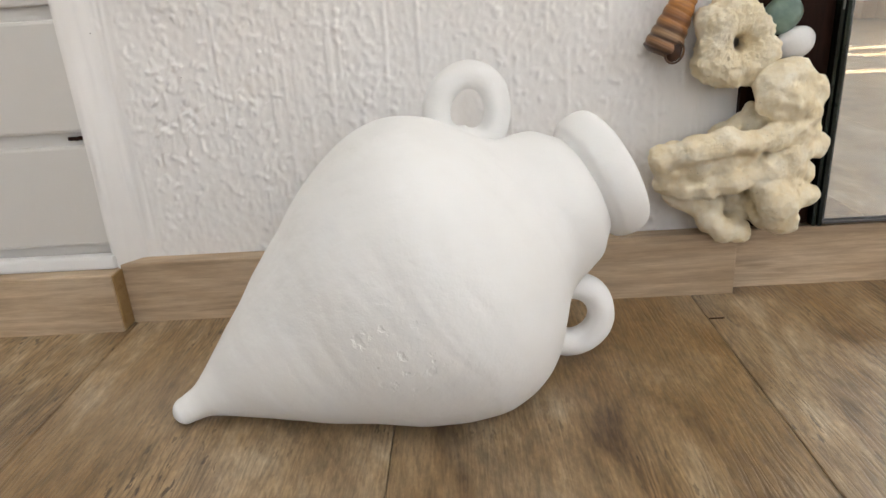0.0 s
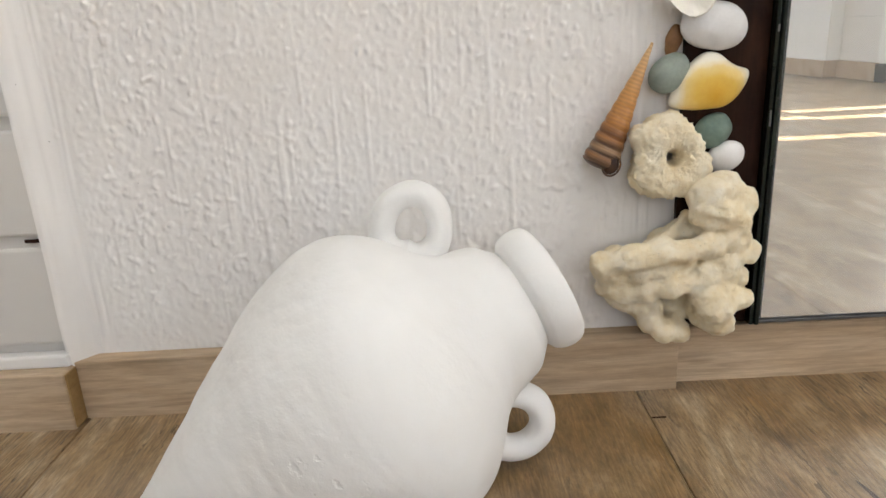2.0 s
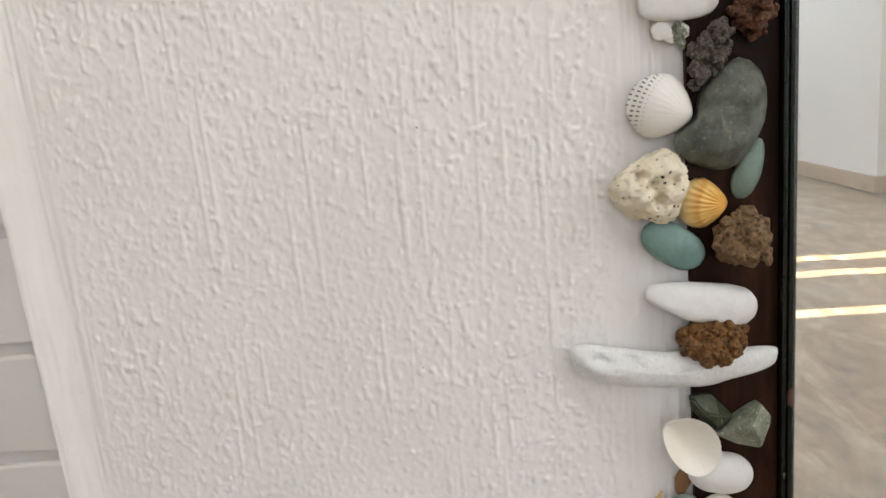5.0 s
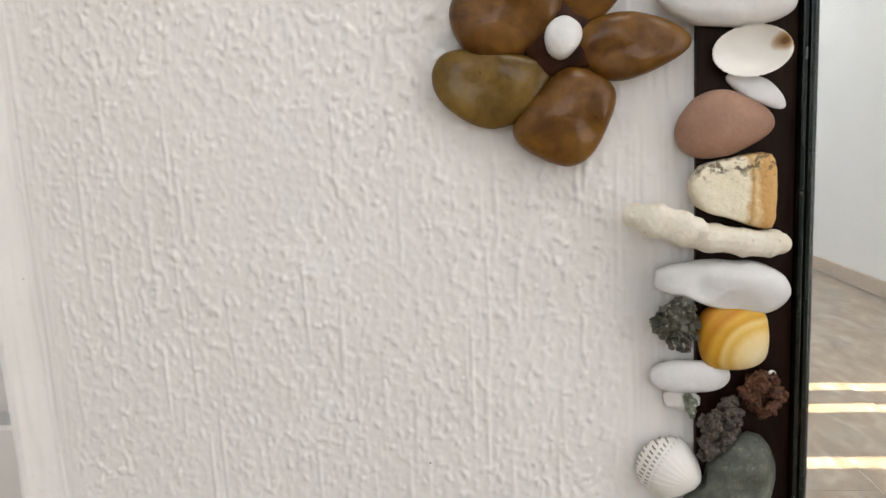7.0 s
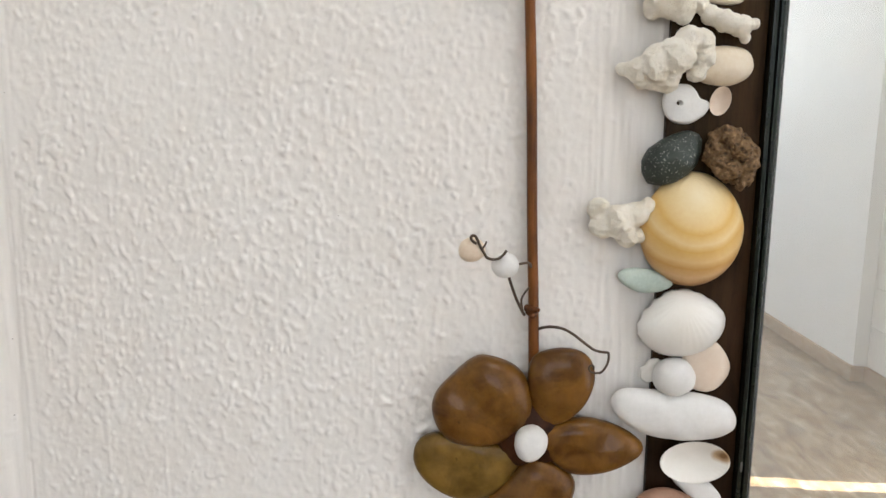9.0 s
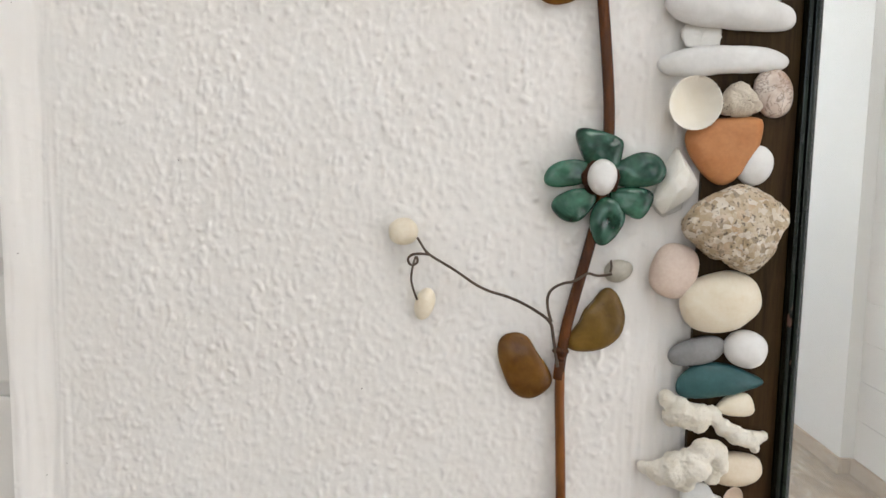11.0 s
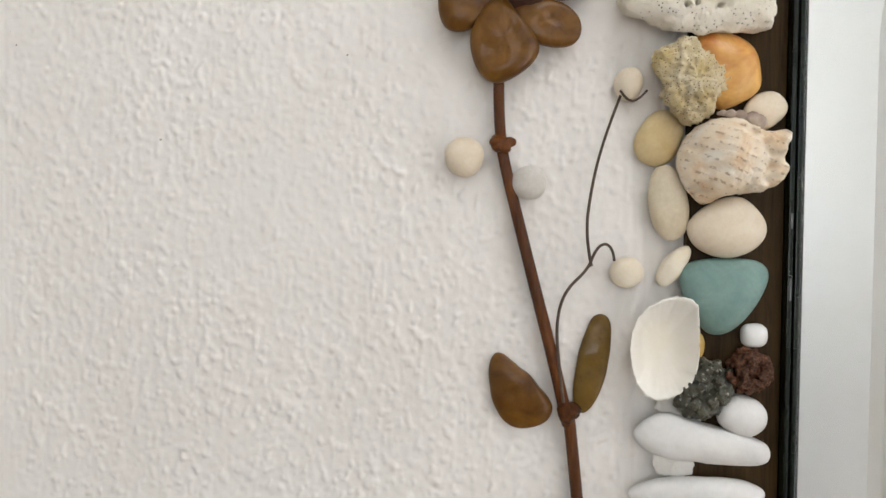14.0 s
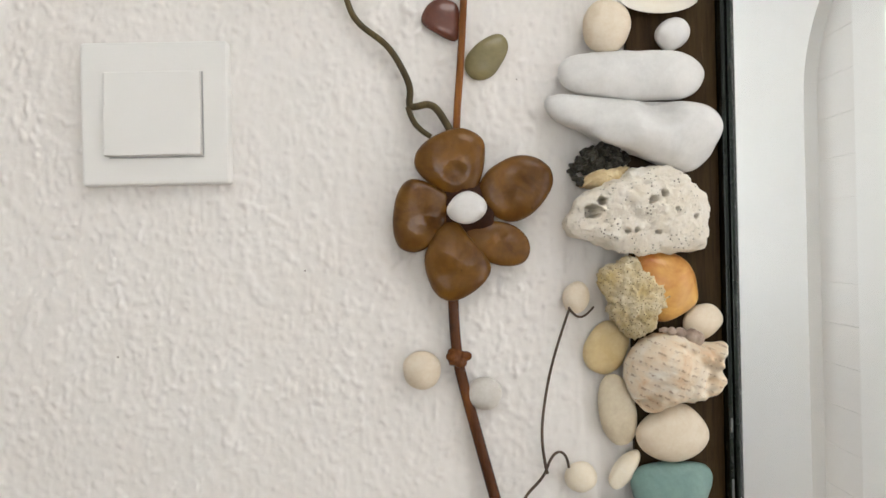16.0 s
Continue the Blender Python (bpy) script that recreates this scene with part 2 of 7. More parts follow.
def plank_mat():
    """Rustic brushed oak planks: tan with brown and grey patches, crisp grain and pores along y."""
    n = Nodes("rustic_plank")
    broad = n.noise(15, 6, 0.65, n.moved((1.0, 0.42, 1.0)), 1.6)
    col = n.ramp(broad, [(0.30, (0.075, 0.041, 0.017)), (0.40, (0.190, 0.117, 0.053)), (0.52, (0.300, 0.205, 0.108)), (0.66, (0.46, 0.360, 0.240))])
    patch = n.noise(7, 4, 0.55, n.moved((1.0, 0.6, 1.0), shift=(0.3, 0.8, 0.1)), 0.6)
    col = n.mix(n.ramp(patch, [(0.50, 0.0), (0.66, 0.7)]), col, (0.215, 0.120, 0.036))
    col = n.mix(n.ramp(patch, [(0.28, 0.55), (0.44, 0.0)]), col, (0.31, 0.262, 0.195))
    figure = n.noise(85, 6, 0.7, n.moved((1.0, 0.30, 1.0)), 1.0)
    col = n.mix(0.45, col, n.ramp(figure, [(0.34, 0.22), (0.50, 0.52), (0.66, 0.74)]), "OVERLAY")
    where = n.ramp(n.noise(15, 3, 0.5, n.moved((1.0, 0.5, 1.0))), [(0.42, 0.0), (0.60, 1.0)])
    lines = n.add("ShaderNodeTexWave", Scale=95.0, Distortion=16.0, Detail=4.0)
    lines.inputs["Detail Scale"].default_value = 1.4
    lines.bands_direction = "X"
    n.link(n.moved((1.0, 0.10, 1.0)), lines.inputs["Vector"])
    brushed = n.ramp(lines.outputs["Fac"], [(0.10, 0.16), (0.45, 0.55), (0.8, 0.66)])
    col = n.mix(n.ramp(where, [(0.0, 0.0), (1.0, 0.34)]), col, brushed, "OVERLAY")
    grain = n.noise(560, 4, 0.7, n.moved((1.0, 0.16, 1.0)))
    col = n.mix(0.42, col, n.ramp(grain, [(0.34, 0.18), (0.66, 0.80)]), "OVERLAY")
    speck = n.noise(240, 6, 0.75, n.moved((1.0, 0.6, 1.0)))
    col = n.mix(0.30, col, n.ramp(speck, [(0.32, 0.25), (0.68, 0.72)]), "OVERLAY")
    col = n.mix(0.35, col, n.ramp(n.chance, [(0.0, 0.36), (1.0, 0.64)]), "OVERLAY")
    pores = n.mix(1.0, n.ramp(n.noise(380, 2, 0.5, n.moved((1.0, 0.25, 1.0))), [(0.62, 0.0), (0.67, 0.9)]), where, "MULTIPLY")
    crack = n.ramp(n.noise(44, 3, 0.5, n.moved((1.0, 0.30, 1.0)), 1.4), [(0.690, 0.0), (0.705, 0.9)])
    col = n.mix(pores, col, (0.062, 0.036, 0.016))
    col = n.mix(crack, col, (0.045, 0.026, 0.012))
    normal = n.bump(grain, 0.3, 0.0007, n.bump(pores, -0.4, 0.0007, n.bump(brushed, 0.35, 0.0008)))
    return n.done(col, 0.32, normal, Specular_IOR_Level=0.5, Coat_Weight=0.42, Coat_Roughness=0.12)


PLANK = plank_mat()
SKIRTING = wood_mat("oak_skirting", (0.52, 0.40, 0.28), (0.45, 0.33, 0.215), (0.33, 0.23, 0.14), 0, 0.5, 14, 70, 0.35)
DARKWOOD = wood_mat("dark_stained_wood", (0.048, 0.020, 0.010), (0.020, 0.007, 0.004), (0.006, 0.002, 0.001), 2, 0.42, 16, 70, 0.08)
# The lighter upper tone imitates sheen reflected by the stained board.
BOARD = wood_mat("sheened_stained_wood", (0.048, 0.020, 0.010), (0.020, 0.007, 0.004), (0.006, 0.002, 0.001), 2, 0.42, 16, 70, 0.10, top_sheen=(0.062, 0.038, 0.013))
FILLER = pebble_mat("wood_filler", (0.36, 0.235, 0.10), (0.25, 0.145, 0.05), 0.6)
GLUE = pebble_mat("clear_glue", (0.78, 0.755, 0.71), (0.70, 0.67, 0.62), 0.18, 200, 0.3, coat=0.4)
GLUE_DARK = pebble_mat("dark_glue", (0.060, 0.018, 0.006), (0.016, 0.005, 0.002), 0.5, 300, 0.4, spec=0.15)
CLAY = amphora_mat()
SWITCH = paint_mat("switch_plastic", (0.80, 0.785, 0.755), 0.3)
STEM = wood_mat("dark_red_twig", (0.20, 0.062, 0.012), (0.090, 0.027, 0.006), (0.016, 0.005, 0.002), 2, 0.27, 26, 120, 0.24, 1.0)
STEM_OLD = wood_mat("brown_twig", (0.31, 0.115, 0.026), (0.165, 0.054, 0.011), (0.050, 0.015, 0.004), 2, 0.30, 26, 100, 0.22, 0.8)
TWIG = wood_mat("olive_twig", (0.17, 0.125, 0.05), (0.095, 0.068, 0.026), (0.035, 0.024, 0.010), 2, 0.45, 12, 200, 0.3, 0.5)
TENDRIL = pebble_mat("dry_tendril", (0.115, 0.080, 0.054), (0.05, 0.032, 0.020), 0.55)

n = Nodes("black_lacquer")
lacquer = n.ramp(n.noise(60, 4), [(0.3, (0.004, 0.006, 0.004)), (0.7, (0.010, 0.015, 0.010))])
lacquer = n.mix(n.ramp(n.noise(75, 4, 0.6, n.moved((1.0, 1.0, 0.35))), [(0.655, 0.0), (0.68, 0.8)]), lacquer, (0.10, 0.050, 0.036))
BLACK = n.done(lacquer, 0.20, n.bump(n.noise(90, 3), 0.2, 0.001), Specular_IOR_Level=0.3)
n = Nodes("mirror_silver")
MIRROR = n.done((0.945, 0.955, 0.945), 0.0, None, Metallic=0.80)
n = Nodes("grey_joint")
JOINT = n.done((0.42, 0.41, 0.40), 0.6, n.bump(n.noise(300, 2), 0.1, 0.0005))
n = Nodes("dull_steel")
STEEL = n.done(n.ramp(n.noise(80, 3), [(0.3, 0.10), (0.7, 0.18)]), 0.45, None, Metallic=0.8)
n = Nodes("curtain_cloth")
CLOTH = n.done((0.85, 0.85, 0.84), 0.9, n.bump(n.noise(900, 2), 0.2, 0.001), Transmission_Weight=0.0)

WHITE_P = pebble_mat("white_stone", (0.775, 0.76, 0.74), (0.685, 0.67, 0.65), 0.55, 420, 0.07, dents=0.3)
WHITE2_P = pebble_mat("greyish_white_stone", (0.77, 0.755, 0.73), (0.66, 0.65, 0.63), 0.6, 500, 0.12, dents=0.3)
CREAM_P = pebble_mat("cream_stone", (0.82, 0.745, 0.61), (0.75, 0.65, 0.49), 0.5, 450, 0.15)
BEIGE_P = pebble_mat("beige_stone", (0.77, 0.67, 0.53), (0.68, 0.56, 0.41), 0.5, 520, 0.15)
PINK_P = pebble_mat("pinkish_stone", (0.68, 0.55, 0.47), (0.58, 0.45, 0.37), 0.5, 520, 0.15)
ROSE_P = pebble_mat("rose_brown_stone", (0.36, 0.205, 0.14), (0.27, 0.145, 0.09), 0.5, 520, 0.15)
TAN_P = pebble_mat("tan_stone", (0.74, 0.61, 0.37), (0.62, 0.46, 0.23), 0.38, 400, 0.1, coat=0.1)
OLIVEBEIGE_P = pebble_mat("olive_beige_stone", (0.68, 0.60, 0.46), (0.57, 0.48, 0.34), 0.4, 400, 0.1)
GREYWHITE_P = pebble_mat("warm_grey_stone", (0.64, 0.61, 0.56), (0.54, 0.51, 0.46), 0.5, 450, 0.1)
PEACH_P = pebble_mat("peach_stone", (0.80, 0.67, 0.53), (0.72, 0.57, 0.43), 0.5, 450, 0.1)
GREYBEIGE_P = pebble_mat("grey_beige_stone", (0.50, 0.47, 0.40), (0.38, 0.35, 0.29), 0.45, 450, 0.12)
GREEN_P = pebble_mat("sea_green_stone", (0.20, 0.27, 0.22), (0.12, 0.18, 0.15), 0.42, 300, 0.25, dents=0.2)
GREYGREEN_P = pebble_mat("grey_green_stone", (0.30, 0.34, 0.29), (0.20, 0.24, 0.21), 0.45, 420, 0.15)
TEAL_P = pebble_mat("teal_stone", (0.205, 0.315, 0.285), (0.135, 0.235, 0.215), 0.42, 380, 0.1)
DARKTEAL_P = pebble_mat("dark_teal_stone", (0.035, 0.11, 0.115), (0.02, 0.07, 0.075), 0.38, 380, 0.12)
PALEGLASS = pebble_mat("frosted_glass", (0.50, 0.58, 0.52), (0.40, 0.49, 0.44), 0.4, 600, 0.1)
DARKGREY_P = pebble_mat("dark_grey_stone", (0.150, 0.158, 0.128), (0.062, 0.070, 0.052), 0.36, 340, 1.0, (0.17, 0.165, 0.12), 520, dents=1.0)
GREY_P = pebble_mat("grey_stone", (0.27, 0.265, 0.265), (0.19, 0.19, 0.195), 0.5, 420, 0.15)
BLACK_P = pebble_mat("black_stone", (0.045, 0.058, 0.048), (0.013, 0.018, 0.016), 0.4, 300, 0.5, (0.26, 0.27, 0.24), 1000, dents=0.4)
AGATE_P = pebble_mat("agate", (0.80, 0.75, 0.69), (0.34, 0.19, 0.11), 0.3, 300, 0.1, coat=0.4, veins=(0.16, 0.10, 0.07))
AMBER_P = pebble_mat("amber_stone", (0.78, 0.45, 0.13), (0.44, 0.14, 0.025), 0.3, 300, 0.1, coat=0.25)
YELLOW_P = pebble_mat("yellow_shell", (0.70, 0.50, 0.18), (0.55, 0.34, 0.08), 0.35, 300, 0.1)
BROWN_W = pebble_mat("brown_shell", (0.30, 0.15, 0.06), (0.12, 0.05, 0.02), 0.45, 300, 0.2)
PETAL = pebble_mat("varnished_brown_stone", (0.185, 0.080, 0.012), (0.074, 0.027, 0.004), 0.34, 260, 0.35, coat=0.30, spec=0.16, dents=0.4, crease=0.9)
PETAL_DARK = pebble_mat("varnished_olive_stone", (0.185, 0.105, 0.020), (0.095, 0.050, 0.008), 0.34, 260, 0.35, coat=0.30, spec=0.16, dents=0.4, crease=0.9)
PETAL_GREEN = pebble_mat("polished_green_stone", (0.055, 0.175, 0.112), (0.001, 0.017, 0.010), 0.22, 160, 0.15, coat=0.45, spec=0.25)
OLIVE_P = pebble_mat("olive_stone", (0.24, 0.20, 0.09), (0.17, 0.14, 0.06), 0.3, 260, 0.1, coat=0.3)
RED_P = pebble_mat("dark_red_stone", (0.15, 0.045, 0.025), (0.09, 0.025, 0.015), 0.25, 260, 0.1, coat=0.5)
TERRACOTTA = pebble_mat("terracotta", (0.50, 0.225, 0.085), (0.40, 0.155, 0.052), 0.55, 420, 0.2)
def calc_z(n):
    """Height on a small piece, stirred by noise: 0.5 at its middle."""
    parts = n.add("ShaderNodeSeparateXYZ")
    n.link(n.place, parts.inputs[0])
    up_ = n.add("ShaderNodeMath")
    up_.operation = "MULTIPLY_ADD"
    n.link(n.noise(240, 3, 0.6), up_.inputs[0])
    up_.inputs[1].default_value = 0.012
    n.link(parts.outputs["Z"], up_.inputs[2])
    share = n.add("ShaderNodeMath")
    share.operation = "MULTIPLY_ADD"
    n.link(up_.outputs[0], share.inputs[0])
    share.inputs[1].default_value, share.inputs[2].default_value = 10.0, 0.44 - 0.012
    return share.outputs[0]


n = Nodes("banded_sandstone")
split = n.add("ShaderNodeSeparateXYZ")
n.link(n.place, split.inputs[0])
shift_ = n.add("ShaderNodeMath")
shift_.operation = "MULTIPLY_ADD"
n.link(n.noise(90, 4, 0.6), shift_.inputs[0])
shift_.inputs[1].default_value = 0.012
n.link(split.outputs["X"], shift_.inputs[2])
share_ = n.add("ShaderNodeMath")
share_.operation = "MULTIPLY_ADD"
n.link(shift_.outputs[0], share_.inputs[0])
share_.inputs[1].default_value, share_.inputs[2].default_value = 22.0, 0.37
col = n.ramp(share_.outputs[0], [(0.0, (0.80, 0.72, 0.56)), (0.60, (0.82, 0.74, 0.56)), (0.66, (0.52, 0.30, 0.10)), (0.72, (0.74, 0.54, 0.28)), (0.80, (0.58, 0.32, 0.10)), (1.0, (0.66, 0.40, 0.15))])
fine = n.noise(300, 5, 0.65)
col = n.mix(0.25, col, n.ramp(fine, [(0.3, 0.3), (0.7, 0.7)]), "OVERLAY")
col = n.mix(n.ramp(n.noise(110, 4, 0.6), [(0.66, 0.0), (0.70, 0.7)]), col, (0.22, 0.12, 0.04))
high = calc_z(n)
crumbs = n.ramp(n.noise(330, 3, 0.6), [(0.50, 0.0), (0.58, 1.0)])
col = n.mix(n.mix(1.0, n.ramp(high, [(0.55, 0.0), (0.62, 0.9)]), crumbs, "MULTIPLY"), col, (0.13, 0.085, 0.035))
SANDSTONE = n.done(col, 0.65, n.bump(fine, 0.6, 0.0012, n.bump(n.noise(80, 4), 0.5, 0.003)))
BONE = coral_mat("worn_coral", (0.87, 0.80, 0.65), (0.78, 0.63, 0.38), 330, 0.14, (0.26, 0.19, 0.11), share=0.45)
CORALPIT = coral_mat("pitted_coral", (0.85, 0.78, 0.63), (0.79, 0.68, 0.49), 230, 0.26, (0.06, 0.04, 0.025), share=1.0)
WORNCORAL = coral_mat("smooth_worn_coral", (0.85, 0.80, 0.69), (0.80, 0.72, 0.57), 420, 0.20, (0.20, 0.15, 0.09), share=0.7, spread=0.52)
CORALWHITE = coral_mat("white_coral", (0.86, 0.82, 0.74), (0.80, 0.73, 0.60), 800, 0.25, (0.45, 0.36, 0.25), share=0.4)
CORALTAN = coral_mat("tan_coral", (0.74, 0.66, 0.50), (0.56, 0.42, 0.18), 680, 0.27, (0.17, 0.12, 0.06), share=1.0, spread=0.25)
CORALHOLES = coral_mat("porous_white_coral", (0.87, 0.83, 0.75), (0.78, 0.70, 0.57), 480, 0.27, (0.13, 0.10, 0.07), share=0.75, spread=0.46)
SPOTSHELL = coral_mat("speckled_shell", (0.72, 0.65, 0.54), (0.55, 0.46, 0.36), 800, 0.4, (0.22, 0.16, 0.12))
REDLAVA = lava_mat("rust_lava", (0.115, 0.042, 0.018), (0.022, 0.008, 0.005), 0.6)
OCHRELAVA = lava_mat("ochre_lava", (0.210, 0.092, 0.024), (0.030, 0.010, 0.005), 0.6, 380)
BROWNROCK = lava_mat("brown_lava", (0.210, 0.125, 0.058), (0.085, 0.046, 0.022), 0.75, 300)
GREYLAVA = lava_mat("grey_lava", (0.105, 0.084, 0.066), (0.030, 0.024, 0.019), 0.55, 520, 0.5)
DARKLAVA = lava_mat("dark_lava", (0.040, 0.036, 0.024), (0.005, 0.005, 0.004), 0.35, 700, 0.5)
GREYROCK = pebble_mat("grey_green_rock", (0.30, 0.31, 0.24), (0.090, 0.105, 0.060), 0.4, 200, 0.6, (0.45, 0.45, 0.41), 500, dents=0.5)
GREENROCK = pebble_mat("dark_green_rock", (0.075, 0.085, 0.045), (0.026, 0.033, 0.016), 0.35, 200, 0.5, dents=0.8)
n = Nodes("granular_stone")
cells = n.add("ShaderNodeTexVoronoi", Scale=330.0)
n.link(n.place, cells.inputs["Vector"])
pick = n.add("ShaderNodeSeparateColor")
n.link(cells.outputs["Color"], pick.inputs[0])
col = n.ramp(pick.outputs[0], [(0.0, (0.10, 0.065, 0.035)), (0.12, (0.36, 0.25, 0.13)), (0.30, (0.52, 0.41, 0.27)), (0.50, (0.62, 0.53, 0.40)), (0.66, (0.50, 0.32, 0.18)), (0.74, (0.74, 0.68, 0.58)), (1.0, (0.84, 0.81, 0.76))])
broad = n.noise(90, 4, 0.6)
col = n.mix(0.5, col, n.ramp(broad, [(0.3, (0.26, 0.17, 0.08)), (0.48, (0.46, 0.37, 0.26)), (0.7, (0.68, 0.62, 0.54))]))
col = n.mix(n.ramp(n.noise(500, 2, 0.5), [(0.58, 0.0), (0.66, 0.85)]), col, (0.09, 0.065, 0.045))
GRANITE = n.done(col, 0.55, n.bump(cells.outputs["Distance"], -0.7, 0.0016, n.bump(broad, 0.6, 0.004)))
SPARKROCK = pebble_mat("glittering_rock", (0.105, 0.100, 0.070), (0.012, 0.013, 0.009), 0.30, 240, 0.8, (0.30, 0.29, 0.24), 420, dents=0.6)
QUARTZ = pebble_mat("quartz", (0.88, 0.86, 0.81), (0.80, 0.75, 0.66), 0.35, 160, 0.5, dents=0.4)
WHITEVEIN = pebble_mat("veined_white_stone", (0.80, 0.80, 0.78), (0.66, 0.66, 0.64), 0.45, 240, 0.45, veins=(0.60, 0.59, 0.55))
SHELLWHITE = shell_mat("white_shell", [(0.0, (0.81, 0.74, 0.61)), (0.3, (0.83, 0.785, 0.70)), (0.8, (0.84, 0.82, 0.78)), (1.0, (0.76, 0.71, 0.62))], wobble=0.4)
SCALLOP = shell_mat("chalky_white_shell", [(0.0, (0.80, 0.765, 0.70)), (0.5, (0.82, 0.80, 0.765)), (1.0, (0.78, 0.75, 0.70))], wobble=0.4)
SHELLBROWN = shell_mat("brown_stained_shell", [(0.0, (0.22, 0.11, 0.04)), (0.05, (0.50, 0.34, 0.20)), (0.10, (0.80, 0.76, 0.70)), (1.0, (0.83, 0.80, 0.75))], (0.0165, 0.0035))
PINKSHELL = shell_mat("pale_pink_shell", [(0.0, (0.70, 0.56, 0.45)), (0.5, (0.76, 0.66, 0.55)), (1.0, (0.72, 0.60, 0.48))])
YELLOWSHELL = shell_mat("yellow_shell_glaze", [(0.0, (0.72, 0.40, 0.05)), (0.4, (0.78, 0.50, 0.10)), (0.62, (0.80, 0.60, 0.24)), (0.78, (0.84, 0.77, 0.62)), (1.0, (0.84, 0.80, 0.72))], (0.002, -0.009), 0.029, 0.4)
AMBERSHELL = shell_mat("amber_shell_glaze", [(0.0, (0.83, 0.70, 0.47)), (0.22, (0.80, 0.62, 0.34)), (0.36, (0.78, 0.56, 0.25)), (0.42, (0.72, 0.44, 0.14)), (0.54, (0.79, 0.60, 0.30)), (0.62, (0.70, 0.42, 0.13)), (0.74, (0.76, 0.54, 0.25)), (0.82, (0.62, 0.34, 0.11)), (0.92, (0.70, 0.47, 0.24)), (1.0, (0.50, 0.27, 0.11))], (0.020, 0.0), 0.050, 0.08, 0.40, 0.25, 0.05)
AMBERSMALL = shell_mat("small_amber_glaze", [(0.0, (0.80, 0.68, 0.44)), (0.32, (0.78, 0.60, 0.27)), (0.42, (0.70, 0.42, 0.08)), (0.5, (0.76, 0.55, 0.20)), (0.56, (0.60, 0.30, 0.02)), (0.64, (0.66, 0.38, 0.05)), (0.72, (0.52, 0.22, 0.012)), (0.82, (0.60, 0.30, 0.025)), (0.92, (0.40, 0.14, 0.010))], (0.016, 0.0), 0.040, 0.10, 0.36, 0.15, 0.08)
ORANGESHELL = shell_mat("orange_shell", [(0.0, (0.66, 0.32, 0.07)), (0.4, (0.72, 0.39, 0.09)), (0.6, (0.77, 0.49, 0.16)), (0.68, (0.66, 0.33, 0.07)), (0.82, (0.77, 0.53, 0.21)), (1.0, (0.79, 0.60, 0.32))], (0.014, 0.0), 0.028, 0.1, 0.4)
n = Nodes("weathered_conch")
fine = n.noise(420, 5, 0.65)
blush = n.ramp(n.noise(60, 4, 0.6, distort=0.6), [(0.35, (0.84, 0.78, 0.68)), (0.55, (0.80, 0.66, 0.49)), (0.72, (0.72, 0.46, 0.25))])
rows = n.add("ShaderNodeTexWave", Scale=75.0, Distortion=1.2, Detail=1.0)
rows.bands_direction = "Z"
n.link(n.moved(turn=(0, radians(-24), 0)), rows.inputs["Vector"])
dots = n.mix(1.0, n.ramp(rows.outputs["Fac"], [(0.72, 0.0), (0.9, 1.0)]), n.ramp(n.noise(480, 2, 0.5), [(0.52, 0.0), (0.60, 0.6)]), "MULTIPLY")
CONCH = n.done(n.mix(dots, blush, (0.36, 0.23, 0.15)), 0.55, n.bump(rows.outputs["Fac"], 0.25, 0.0006, n.bump(fine, 0.5, 0.001)), Specular_IOR_Level=0.3)
SNAIL = pebble_mat("grey_snail", (0.55, 0.45, 0.37), (0.20, 0.13, 0.10), 0.5, 500, 0.3)
MOUTH_DARK = pebble_mat("shell_mouth", (0.10, 0.045, 0.020), (0.03, 0.012, 0.006), 0.6)
SNAILTAN = pebble_mat("tan_snail", (0.76, 0.61, 0.37), (0.52, 0.33, 0.13), 0.45, 500, 0.3)

n = Nodes("dashed_white_shell")
split = n.add("ShaderNodeSeparateXYZ")
n.link(n.moved(shift=(-0.0175, 0, 0)), split.inputs[0])


def calc(n, how, *values):
    node = n.add("ShaderNodeMath")
    node.operation = how
    for socket, value in zip(node.inputs, values):
        if isinstance(value, bpy.types.NodeSocket):
            n.link(value, socket)
        else:
            socket.default_value = value
    return node.outputs[0]


away = calc(n, "ARCTAN2", split.outputs["Z"], calc(n, "MULTIPLY", split.outputs["X"], -1.0))
far = calc(n, "SQRT", calc(n, "ADD", calc(n, "POWER", split.outputs["X"], 2.0), calc(n, "POWER", split.outputs["Z"], 2.0)))
ray = calc(n, "GREATER_THAN", calc(n, "SINE", calc(n, "MULTIPLY", away, 76.0)), 0.45)
step_ = calc(n, "GREATER_THAN", calc(n, "SINE", calc(n, "MULTIPLY", far, 2300.0)), -0.2)
outer = n.ramp(calc(n, "MULTIPLY", far, 28.0), [(0.76, 0.0), (0.88, 0.85)])
upper = n.ramp(calc(n, "MULTIPLY_ADD", away, 0.5, 0.5), [(0.12, 0.05), (0.35, 1.0)])
dash = calc(n, "MULTIPLY", calc(n, "MULTIPLY", ray, step_), calc(n, "MULTIPLY", outer, upper))
DASHSHELL = n.done(n.mix(dash, (0.80, 0.775, 0.72), (0.10, 0.075, 0.05)), 0.45, n.bump(n.noise(400, 4), 0.15, 0.001))

